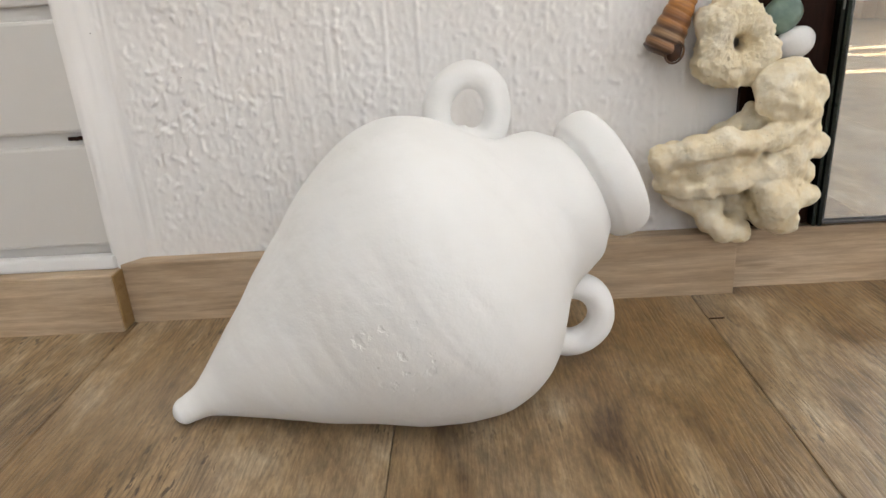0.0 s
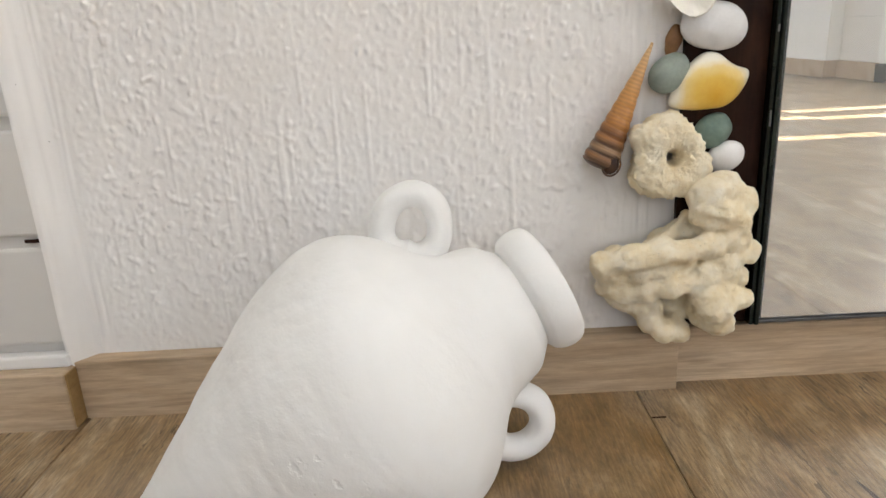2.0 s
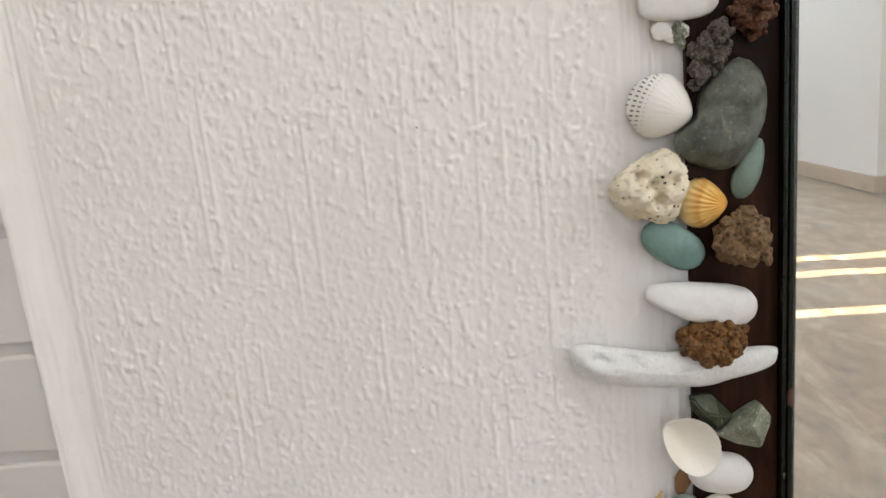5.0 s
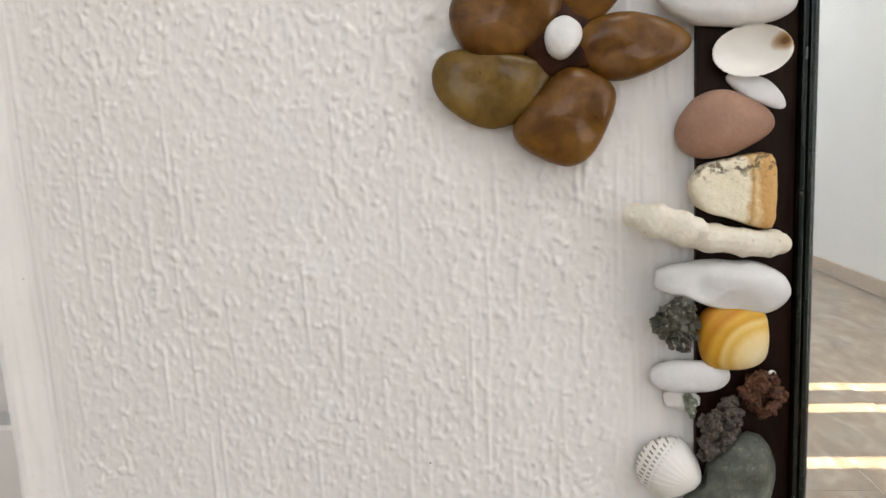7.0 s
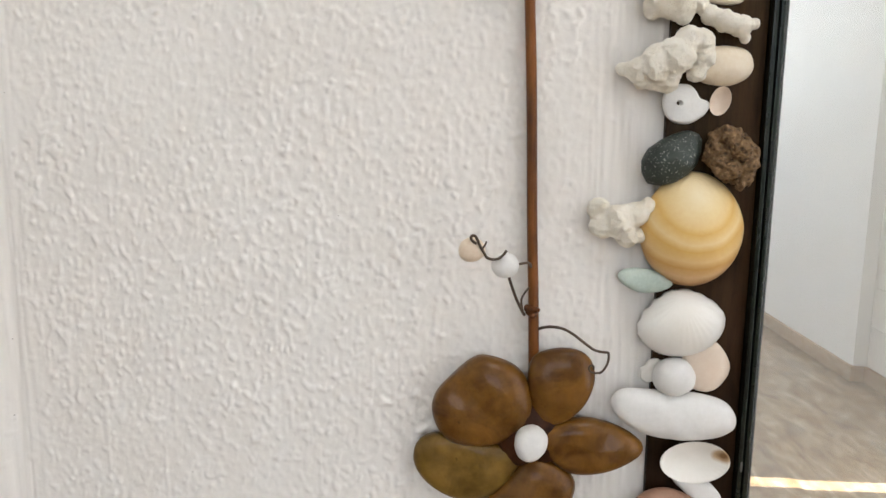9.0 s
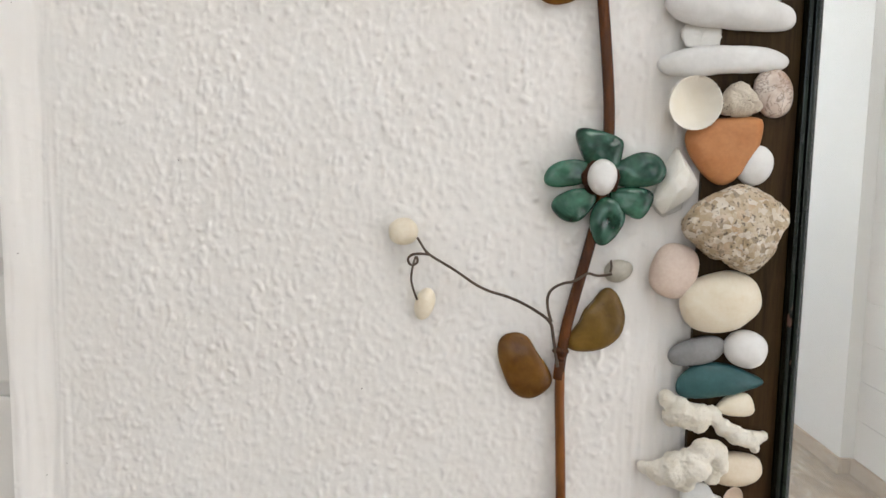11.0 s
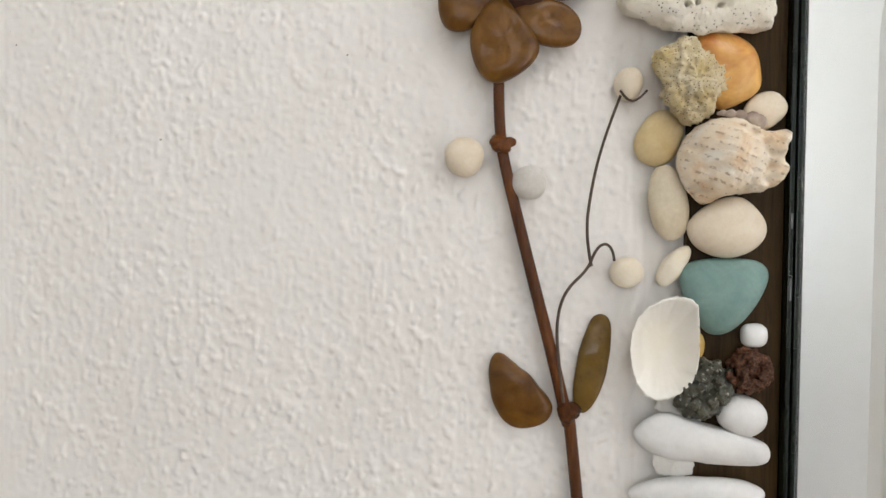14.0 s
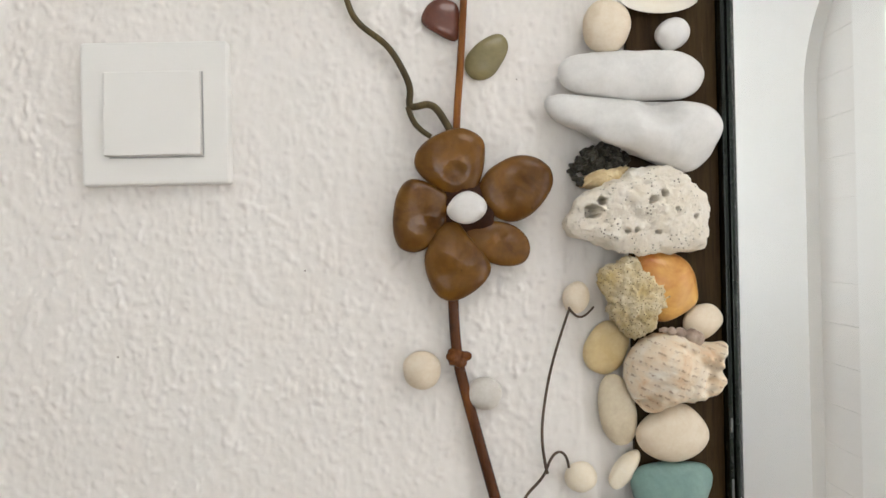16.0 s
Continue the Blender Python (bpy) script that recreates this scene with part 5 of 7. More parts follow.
facet("grey_green_rock", 0.1952, 0.2706, 0.0330, 0.0290, 0, .6, GREYROCK, "rock",
     "angular grey-green rock chip on the dark frame", spokes=[(21, 1.07), (58, 1.18), (110, 0.48), (200, 1.06), (249, 0.82), (301, 1.17)], crown=4, seed=18)
facet("dark_green_rock", 0.1773, 0.2792, 0.0265, 0.0240, 0, .5, GREENROCK, "rock",
     "dark green angular stone chip behind a shell", spokes=[(89, 1.0), (135, 1.41), (163, 1.0), (223, 0.62), (282, 1.02), (347, 1.03)], crown=3, seed=19)
featured(longw("curved_white_stone", 0.1548, 0.3123, 0.1224, 0.0229, -3, .75, WHITEVEIN, "stone",
     "long curved white stone with rough quartz end", bend=.36, amp=.035, taper=-.20, p=3.8, seed=20), 0.1224, 0.0229, 0.017, [(-0.8, 0.2, 0.08, 0.3), (-0.68, -0.3, 0.06, 0.25), (-0.72, 0.5, 0.05, -0.35), (-0.55, 0.1, 0.07, 0.2), (-0.42, 0.5, 0.06, -0.3), (-0.9, -0.2, 0.06, -0.25), (0.0, 0.3, 0.1, -0.12), (0.1, -0.2, 0.05, -0.12)])
crag("brown_lava_stone", 0.1776, 0.3277, 0.0434, 0.0334, -6, .7, OCHRELAVA, "rock",
     "porous rust-brown lava stone lying on white stone", knob=.0030, count=130, core=.84, seed=21)
longw("white_stone", 0.1717, 0.3489, 0.0658, 0.0313, 0, .7, WHITE_P, "stone",
     "long flat white stone with squared end", spokes=[(5, 1.0), (39, 0.99), (92, 0.9), (128, 1.26), (145, 1.22), (169, 0.93), (187, 0.58), (278, 0.66), (302, 1.18), (328, 1.15)], soft=2, seed=22)
crag("brown_rock", 0.1956, 0.3881, 0.0325, 0.0382, 0, .6, BROWNROCK, "rock",
     "craggy light brown rock on the dark frame", spokes=[(16, 0.87), (48, 1.14), (94, 1.0), (124, 1.02), (168, 0.95), (196, 1.04), (225, 1.14), (258, 0.68), (290, 1.02), (310, 1.31), (334, 1.12)], knob=.0060, count=42, core=.72, soft=1, seed=23)
blob("teal_pebble", 0.1570, 0.3863, 0.0408, 0.0246, -33, .5, TEAL_P, "pebble",
     "smooth teal oval stone below a coral lump", p=2.1, seed=24)
fan("orange_scallop", 0.1743, 0.4094, 0.0291, 0.0294, -4, .45, ORANGESHELL, "shell",
     "ribbed orange scallop shell with pale margin", ribs=30, deepness=.06, seed=25)
featured(rock("coral_lump", 0.1436, 0.4223, 0.0457, 0.0413, 0, .65, CORALPIT, "coral",
     "cream coral lump with dark worm holes", spokes=[(13, 1.03), (49, 1.07), (74, 1.04), (117, 0.62), (167, 1.03), (202, 0.98), (236, 0.91), (279, 1.01), (314, 1.04)], amp=.075, soft=3, seed=26), 0.0457, 0.0413, 0.03, [(-0.3, 0.35, 0.12, -0.25), (0.0, 0.1, 0.12, -0.2), (0.15, -0.3, 0.15, -0.25), (0.5, 0.2, 0.15, -0.15), (-0.2, -0.3, 0.2, 0.15), (0.3, 0.5, 0.2, 0.15)])
blob("green_glass_stone", 0.2004, 0.4269, 0.0191, 0.0338, 0, .5, GREEN_P, "stone",
     "dark green elongated sea stone on the frame", spokes=[(6, 1.0), (56, 1.21), (184, 0.91), (225, 1.4), (278, 1.01)], soft=3, seed=27)
featured(blob("dark_grey_stone", 0.1838, 0.4585, 0.0519, 0.0604, 0, .4, DARKGREY_P, "stone",
     "large flat dark grey heart-shaped stone", spokes=[(30, 1.09), (61, 1.14), (94, 0.79), (134, 0.53), (181, 0.44), (194, 0.92), (207, 1.12), (242, 1.04), (285, 1.04), (321, 0.96), (356, 1.0)], amp=.03, soft=1, seed=28), 0.0519, 0.0604, 0.023, [(-0.5, 0.3, 0.22, -0.45), (0.1, 0.55, 0.4, 0.12), (-0.1, -0.5, 0.3, 0.1), (0.35, -0.1, 0.2, -0.12), (-0.25, -0.2, 0.12, -0.12), (0.4, 0.5, 0.15, -0.1)])
fan("white_cockle", 0.1526, 0.4664, 0.0374, 0.0364, -25, .45, DASHSHELL, "shell",
     "white cockle shell with dark dashed ribs", ribs=34, deepness=.012, seed=29)
crag("grey_lava_stone", 0.1788, 0.4916, 0.0265, 0.0380, 0, .7, GREYLAVA, "rock",
     "porous dark grey lava stone on the frame", spokes=[(17, 0.87), (45, 1.41), (74, 1.01), (124, 0.74), (166, 1.03), (205, 0.85), (219, 1.21), (240, 1.15), (285, 0.53)], knob=.0032, count=80, core=.70, soft=2, seed=30)
crag("red_lava_stone", 0.2008, 0.5115, 0.0275, 0.0290, 0, .7, REDLAVA, "rock",
     "craggy reddish-brown lava stone on the frame", spokes=[(2, 1.0), (48, 1.04), (80, 0.75), (99, 1.01), (150, 0.7), (177, 1.0), (214, 0.85), (240, 0.7), (265, 1.0), (298, 1.1), (330, 0.7)], knob=.0030, count=75, core=.48, soft=1, seed=31)
blob("white_pebble", 0.1633, 0.5214, 0.0442, 0.0193, -2, .6, WHITE_P, "pebble",
     "long smooth white pebble lying across the frame edge", p=2.5, seed=32)
rock("stone_chip", 0.1640, 0.5040, 0.0155, 0.0059, -71, .6, GREYROCK, "rock",
     "tiny grey stone chip at the frame edge", amp=.2, seed=33)
blob("amber_shell", 0.1865, 0.5442, 0.0385, 0.0365, -40, .5, AMBERSMALL, "shell",
     "glossy amber banded shell piece with squared edges below a white stone", spokes=[(40, 0.93), (85, 1.17), (130, 0.93), (175, 1.15), (220, 0.96), (265, 1.15), (310, 0.95), (355, 1.12)], soft=2, amp=.03, seed=34)
crystals("dark_lava_stone", 0.1538, 0.5531, 0.0272, 0.0325, .7, SPARKROCK, "rock",
     "dark grey-green glittering crystal cluster beside an amber shell", spokes=[(40, 1.2), (81, 1.01), (126, 0.89), (173, 1.01), (237, 0.78), (297, 1.12), (323, 1.26)], seed=35)
featured(longw("white_stone", 0.1797, 0.5720, 0.0730, 0.0325, 0, .6, WHITE_P, "stone",
     "long smooth white stone lying across the frame", spokes=[(5, 1.0), (34, 0.95), (67, 0.97), (101, 0.93), (140, 1.22), (160, 1.06), (175, 1.0), (188, 0.90), (212, 0.52), (250, 0.60), (280, 0.84), (304, 1.21), (335, 1.08)], soft=2, seed=36), 0.073, 0.0325, 0.0195, [(-0.35, 0.1, 0.22, -0.2), (0.35, 0.35, 0.4, 0.22), (0.2, -0.5, 0.3, -0.2)])
limbs = []
limb((0.1330, -0.018, 0.6142, 0.0070), (0.1416, -0.024, 0.6117, 0.0095), (0.1542, -0.026, 0.6080, 0.0095), (0.1619, -0.024, 0.6058, 0.0078))
limb((0.1440, -0.010, 0.6080, 0.0060), (0.1583, -0.013, 0.6042, 0.0088), (0.1731, -0.014, 0.6002, 0.0090), (0.1895, -0.013, 0.5968, 0.0083), (0.2040, -0.012, 0.5955, 0.0078), (0.2085, -0.012, 0.5950, 0.0060))
knobbly("bone_coral", limbs, WORNCORAL, "coral", "bone-like cream coral fingers with dark pinholes lying across frame edge", 0.0006, 0.0014, 0.012, 10)
slab("sandstone_piece", 0.1839, 0.6240, 0.0439, 0.0405, 0, .5, SANDSTONE, "stone",
     "angular tan and cream banded stone piece", spokes=[(0, 0.98), (38, 1.21), (50, 1.28), (70, 1.0), (92, 0.84), (130, 0.98), (150, 1.0), (172, 1.03), (200, 0.90), (232, 0.72), (264, 0.66), (290, 0.92), (304, 1.21), (315, 1.34)], amp=.015, belly=6.0, taper=0, soft=1, seed=38)
blob("rose_brown_pebble", 0.1803, 0.6600, 0.0511, 0.0356, 0, .5, ROSE_P, "pebble",
     "smooth flat rosy-brown pebble on the frame edge", spokes=[(8, 1.01), (50, 0.86), (91, 1.0), (125, 1.01), (183, 1.0), (214, 1.11), (245, 1.1), (293, 0.89), (342, 1.03)], amp=.02, soft=3, seed=39)
blob("white_shell_fragment", 0.1975, 0.6757, 0.0303, 0.0200, 0, .3, WHITE_P, "shell",
     "thin curved white shell fragment", spokes=[(70, 0.75), (125, 1.22), (144, 1.24), (199, 0.52), (304, 1.2), (319, 1.32), (351, 0.85)], soft=3, seed=40)
cup("oyster_shell", 0.1932, 0.6958, 0.0394, 0.0254, 2, .35, SHELLBROWN, "shell",
     "open white shell half with brown stain inside", seed=41)
longw("white_stone", 0.1800, 0.7234, 0.0732, 0.0308, 0, .65, WHITE_P, "stone",
     "large smooth white oblong stone across the frame", spokes=[(10, 1.01), (50, 1.05), (99, 0.9), (128, 1.27), (151, 1.14), (189, 0.89), (242, 0.89), (290, 1.06), (326, 1.14)], soft=3, seed=42)
blob("white_ball_stone", 0.1787, 0.7468, 0.0234, 0.0224, 1, .9, WHITE_P, "pebble",
     "round white pebble resting on oblong white stone", seed=43)
blob("pale_pink_shell", 0.1978, 0.7521, 0.0277, 0.0309, 0, .3, PINKSHELL, "shell",
     "flat pale pinkish-beige shell valve behind pebble", spokes=[(15, 1.03), (81, 1.01), (151, 1.14), (234, 1.09), (288, 1.05), (332, 0.98)], soft=3, seed=44)
fan("white_scallop", 0.1820, 0.7776, 0.0395, 0.0495, 100, .42, SCALLOP, "shell",
     "broad white ribbed cockle shell on the frame", ribs=36, deepness=.009, hinge=.24, seed=45)
blob("pale_green_glass", 0.1604, 0.8021, 0.0312, 0.0151, 0, .5, PALEGLASS, "sea glass",
     "pale frosted green sea glass pebble beside clam", spokes=[(91, 1.0), (153, 1.12), (219, 0.78), (273, 1.0), (324, 1.01), (360, 1.0)], soft=3, seed=46)
clam("amber_clam", 0.1846, 0.8318, 0.0648, 0.0572, 93, .35, AMBERSHELL, "shell",
     "large glossy yellow clam valve with growth bands", seed=47)
limbs = []
limb((0.133, -0.005, 0.843, 0.0066), (0.134, -0.006, 0.833, 0.0070), (0.143, -0.009, 0.837, 0.0094), (0.153, -0.009, 0.840, 0.0075), (0.159, -0.009, 0.845, 0.0046))
limb((0.143, -0.009, 0.837, 0.0086), (0.149, -0.007, 0.828, 0.0068), (0.155, -0.007, 0.828, 0.0047))
knobbly("coral_bit", limbs, CORALWHITE, "coral", "small white knobbly coral bit on the wall", 0.0005, 0.0036, 0.0085, 1)
blob("black_pebble", 0.1705, 0.8715, 0.0318, 0.0307, 0, .55, BLACK_P, "pebble",
     "speckled black angular pebble above amber clam", spokes=[(1, 0.95), (39, 1.28), (69, 1.07), (140, 0.79), (195, 1.04), (241, 1.14), (302, 0.86)], amp=.03, soft=1, seed=49)
crag("brown_lava_stone", 0.2012, 0.8714, 0.0282, 0.0385, 0, .6, BROWNROCK, "rock",
     "porous brown lava stone on the dark frame", spokes=[(44, 0.94), (80, 0.9), (115, 1.1), (158, 1.08), (216, 0.85), (290, 1.06), (349, 1.02)], knob=.0055, count=46, core=.72, soft=1, seed=50)
slab("bone_ring", 0.1771, 0.9008, 0.0250, 0.0225, 0, .30, WHITE2_P, "bone",
     "flat white notched bone piece with a small hole", spokes=[(-20, 1.0), (8, 1.05), (28, 0.62), (52, 0.74), (80, 0.95), (115, 1.08), (150, 1.1), (190, 1.0), (230, 1.0), (275, 0.95), (310, 0.9)], amp=.01, taper=0, belly=3.6, pits=[(-0.30, 0.05, 0.050)], soft=2, seed=51)
cup("pink_shell", 0.1949, 0.9024, 0.0156, 0.0109, 74, .4, PINKSHELL, "shell",
     "tiny pale pink snail shell on the frame", seed=52)
blob("beige_pebble", 0.1954, 0.9210, 0.0316, 0.0213, 5, .6, BEIGE_P, "pebble",
     "smooth pale beige pebble beside white coral", seed=53)
limbs = []
limb((0.142, -0.006, 0.919, 0.0044), (0.150, -0.009, 0.919, 0.0070), (0.159, -0.012, 0.922, 0.0101), (0.168, -0.014, 0.925, 0.0104), (0.174, -0.014, 0.934, 0.0075), (0.182, -0.013, 0.934, 0.0065), (0.185, -0.011, 0.925, 0.0057), (0.181, -0.010, 0.917, 0.0054))
limb((0.153, -0.006, 0.913, 0.0051), (0.166, -0.009, 0.913, 0.0066), (0.168, -0.014, 0.925, 0.0090))
knobbly("white_coral_piece", limbs, CORALWHITE, "coral", "flaky cream coral piece reaching over wall", 0.0005, 0.0036, 0.0085, 1)
limbs = []
limb((0.154, -0.006, 0.962, 0.0050), (0.161, -0.010, 0.957, 0.0081), (0.171, -0.010, 0.953, 0.0086), (0.179, -0.010, 0.954, 0.0063), (0.183, -0.010, 0.950, 0.0042))
limb((0.157, -0.006, 0.951, 0.0059), (0.164, -0.009, 0.952, 0.0071), (0.173, -0.008, 0.948, 0.0059))
knobbly("white_coral_piece", limbs, CORALWHITE, "coral", "knobbly white coral twig on frame edge", 0.0005, 0.0036, 0.0085, 1)
limbs = []
limb((0.186, -0.010, 0.947, 0.0055), (0.192, -0.013, 0.944, 0.0062), (0.201, -0.012, 0.941, 0.0059), (0.209, -0.010, 0.942, 0.0035))
limb((0.201, -0.012, 0.941, 0.0052), (0.205, -0.010, 0.935, 0.0031))
knobbly("white_coral_twig", limbs, CORALWHITE, "coral", "short white coral twig on the dark frame", 0.0005, 0.0022, 0.006)
blob("cream_pebble", 0.1936, 0.9600, 0.0230, 0.0149, 0, .6, CREAM_P, "pebble",
     "small cream pebble above a coral twig", spokes=[(54, 1.23), (104, 0.99), (208, 1.13), (271, 1.0), (324, 1.23)], soft=3, seed=57)
blob("dark_teal_stone", 0.1835, 0.9740, 0.0505, 0.0229, 0, .5, DARKTEAL_P, "stone",
     "smooth dark teal flat stone on the frame", spokes=[(16, 0.92), (105, 1.04), (161, 0.96), (209, 1.15), (231, 1.28), (272, 0.83), (347, 1.03)], soft=2, seed=58)
blob("grey_pebble", 0.1691, 0.9915, 0.0329, 0.0186, 0, .6, GREY_P, "pebble",
     "smooth mid-grey oval pebble on frame edge", spokes=[(13, 1.03), (50, 1.28), (81, 1.01), (153, 0.86), (197, 1.05), (234, 1.24), (302, 0.88)], amp=.02, soft=3, seed=59)
blob("white_pebble", 0.1966, 0.9939, 0.0249, 0.0220, -20, .75, WHITE_P, "pebble",
     "rounded white pebble beside a grey pebble", seed=60)
blob("cream_pebble", 0.1805, 1.0210, 0.0475, 0.0358, 15, .55, CREAM_P, "pebble",
     "large smooth cream oval pebble on the frame", seed=61)
blob("pinkish_pebble", 0.1536, 1.0386, 0.0330, 0.0281, 74, .5, PINK_P, "pebble",
     "pale pinkish-beige flat pebble on the wall", seed=62)
rock("granular_stone", 0.1838, 1.0635, 0.0601, 0.0511, 0, .5, GRANITE, "stone",
     "coarse speckled granite conglomerate lump on frame", spokes=[(8, 1.0), (12, 1.02), (30, 1.1), (62, 1.08), (92, 1.0), (132, 0.95), (173, 1.01), (196, 0.95), (243, 0.72), (276, 0.98), (295, 1.1), (325, 0.88)], amp=.04, soft=2, seed=63)
facet("quartz_shard", 0.1526, 1.0906, 0.0255, 0.0400, 0, .45, QUARTZ, "stone",
     "whitish splintered quartz shard on the wall", spokes=[(30, 0.71), (90, 1.0), (149, 0.66), (213, 1.19), (244, 1.12), (326, 0.84), (356, 1.0)], crown=7, worn=.0006, seed=64)
blob("white_pebble", 0.1962, 1.0997, 0.0230, 0.0191, 63, .6, WHITE_P, "pebble",
     "white pebble half hidden by terracotta shard", seed=65)
blob("terracotta_shard", 0.1776, 1.1077, 0.0436, 0.0384, 0, .35, TERRACOTTA, "pottery shard",
     "orange-brown triangular terracotta shard on the frame", spokes=[(0, 0.87), (35, 1.21), (48, 1.35), (114, 1.0), (155, 1.1), (243, 0.8), (283, 1.03)], soft=3, amp=.02, seed=66)
cup("cup_shell", 0.1585, 1.1335, 0.0290, 0.0293, 0, .4, SHELLWHITE, "shell",
     "round white cup shell with open side out", seed=67)
rock("speckled_shell", 0.1853, 1.1361, 0.0248, 0.0195, 0, .6, SPOTSHELL, "shell",
     "small speckled beige snail shell piece", spokes=[(17, 0.54), (87, 1.0), (133, 0.87), (203, 1.09), (231, 1.22), (277, 1.01), (333, 1.12)], amp=.05, soft=3, seed=68)
blob("agate_pebble", 0.2034, 1.1403, 0.0272, 0.0208, -69, .6, AGATE_P, "pebble",
     "brown and white banded agate pebble", seed=69)
longw("white_finger_stone", 0.1746, 1.1574, 0.0724, 0.0176, 0, .8, WHITE_P, "stone",
     "slim smooth white finger-shaped stone across the frame", spokes=[(11, 1.02), (49, 1.13), (96, 1.01), (135, 0.99), (189, 1.01), (235, 1.21), (284, 0.66), (328, 1.04)], soft=3, seed=70)
longw("white_stone", 0.1761, 1.1870, 0.0727, 0.0271, 0, .7, WHITE_P, "stone",
     "long white wedge-shaped stone across the frame", spokes=[(3, 0.86), (82, 0.52), (113, 1.09), (132, 1.08), (177, 1.0), (228, 0.98), (276, 0.94), (311, 1.33), (333, 1.12)], soft=3, seed=71)
blob("white_pebble", 0.1969, 1.2003, 0.0261, 0.0216, -21, .8, WHITE_P, "pebble",
     "bright white egg-shaped pebble on the frame", seed=72)
crag("grey_lava_stone", 0.1774, 1.2139, 0.0368, 0.0287, 52, .5, SPARKROCK, "rock",
     "porous charcoal lava stone beside large shell", knob=.0034, count=80, core=.74, seed=73)
crag("brown_lava_stone", 0.1998, 1.2246, 0.0268, 0.0245, 62, .65, REDLAVA, "rock",
     "small craggy brown lava stone on the frame", knob=.0028, count=75, core=.55, seed=74)
blob("white_pebble", 0.2032, 1.2430, 0.0139, 0.0129, -1, .8, WHITE_P, "pebble",
     "tiny squarish white pebble on the frame", p=2.8, seed=75)
cup("large_cup_shell", 0.1545, 1.2366, 0.0385, 0.0536, 0, .33, SHELLWHITE, "shell",
     "large white ribbed cockle lying open side out", spokes=[(0, 0.82), (35, 0.98), (52, 1.20), (88, 1.02), (136, 1.02), (171, 1.01), (213, 1.07), (246, 1.1), (282, 0.95), (318, 0.93), (340, 0.84)], rag=.006, soft=1, seed=76)
blob("yellow_shell_bit", 0.1741, 1.2358, 0.0154, 0.0080, 82, .7, YELLOW_P, "shell",
     "small yellow shell bit behind the large cockle", seed=77)
blob("teal_triangle_stone", 0.1862, 1.2638, 0.0464, 0.0412, 0, .45, TEAL_P, "stone",
     "smooth teal rounded-triangle stone on the frame", spokes=[(13, 0.91), (34, 1.2), (57, 1.2), (122, 1.15), (147, 1.19), (174, 0.94), (231, 0.89), (256, 1.03), (289, 0.88)], soft=3, amp=.015, seed=78)
blob("cream_pebble", 0.1610, 1.2795, 0.0179, 0.0219, 0, .5, CREAM_P, "pebble",
     "small pale cream pebble beside teal stone", spokes=[(27, 1.12), (55, 1.22), (125, 0.61), (205, 1.1), (244, 1.12), (315, 0.53)], soft=3, seed=79)
blob("beige_pebble", 0.1872, 1.3003, 0.0410, 0.0325, 0, .6, BEIGE_P, "pebble",
     "smooth beige egg-shaped pebble on the frame", spokes=[(44, 0.93), (82, 1.01), (142, 0.87), (183, 1.0), (222, 1.0), (262, 1.01), (303, 1.01), (352, 1.01)], soft=3, amp=.015, seed=80)
featured(rock("conch_shell", 0.1891, 1.3348, 0.0561, 0.0441, 0, .6, CONCH, "shell",
     "weathered peach conch shell with brown freckles", spokes=[(8, 0.88), (20, 1.02), (33, 1.30), (44, 0.92), (64, 0.84), (102, 1.04), (142, 1.04), (181, 1.0), (214, 1.10), (243, 1.22), (262, 0.78), (318, 0.98), (340, 1.10), (352, 0.95)], amp=.03, ridges=[(46,.0022,15)], soft=1, seed=81), 0.0561, 0.0441, 0.0317, [(-0.25, 0.35, 0.55, 0.22), (0.50, 0.15, 0.10, -0.16), (0.53, -0.15, 0.12, -0.20), (0.50, -0.45, 0.14, -0.18), (0.42, 0.45, 0.09, 0.16), (0.20, 0.68, 0.08, 0.16), (0.0, 0.80, 0.07, 0.12), (0.86, 0.50, 0.09, 0.10), (0.84, -0.18, 0.09, 0.10), (0.74, 0.22, 0.08, 0.18), (0.72, 0.46, 0.07, 0.14), (-0.70, -0.75, 0.14, -0.35)])
blob("olive_beige_pebble", 0.1572, 1.3130, 0.0407, 0.0211, 98, .45, OLIVEBEIGE_P, "pebble",
     "olive-beige long flat pebble on the wall", seed=82)
blob("tan_pebble", 0.1528, 1.3479, 0.0318, 0.0243, 63, .45, TAN_P, "pebble",
     "translucent yellowish-tan pebble under coral", seed=83)
blob("beige_pebble", 0.2062, 1.3619, 0.0234, 0.0183, 29, .6, BEIGE_P, "pebble",
     "pale beige pebble behind a small spiral shell", seed=84)
limbs = []
limb((0.1790, -0.018, 1.3588, 0.0012), (0.1810, -0.019, 1.3590, 0.0020), (0.1826, -0.019, 1.3584, 0.0014), (0.1846, -0.020, 1.3584, 0.0027), (0.1868, -0.020, 1.3577, 0.0018), (0.1892, -0.020, 1.3572, 0.0034), (0.1918, -0.020, 1.3563, 0.0024), (0.1950, -0.020, 1.3552, 0.0044), (0.1985, -0.020, 1.3540, 0.0042))
knobbly("small_spiral_shell", limbs, SNAIL, "shell", "tiny grey-brown spiral shell above a conch", 0.0004, 0.0008, 0.003, 2)
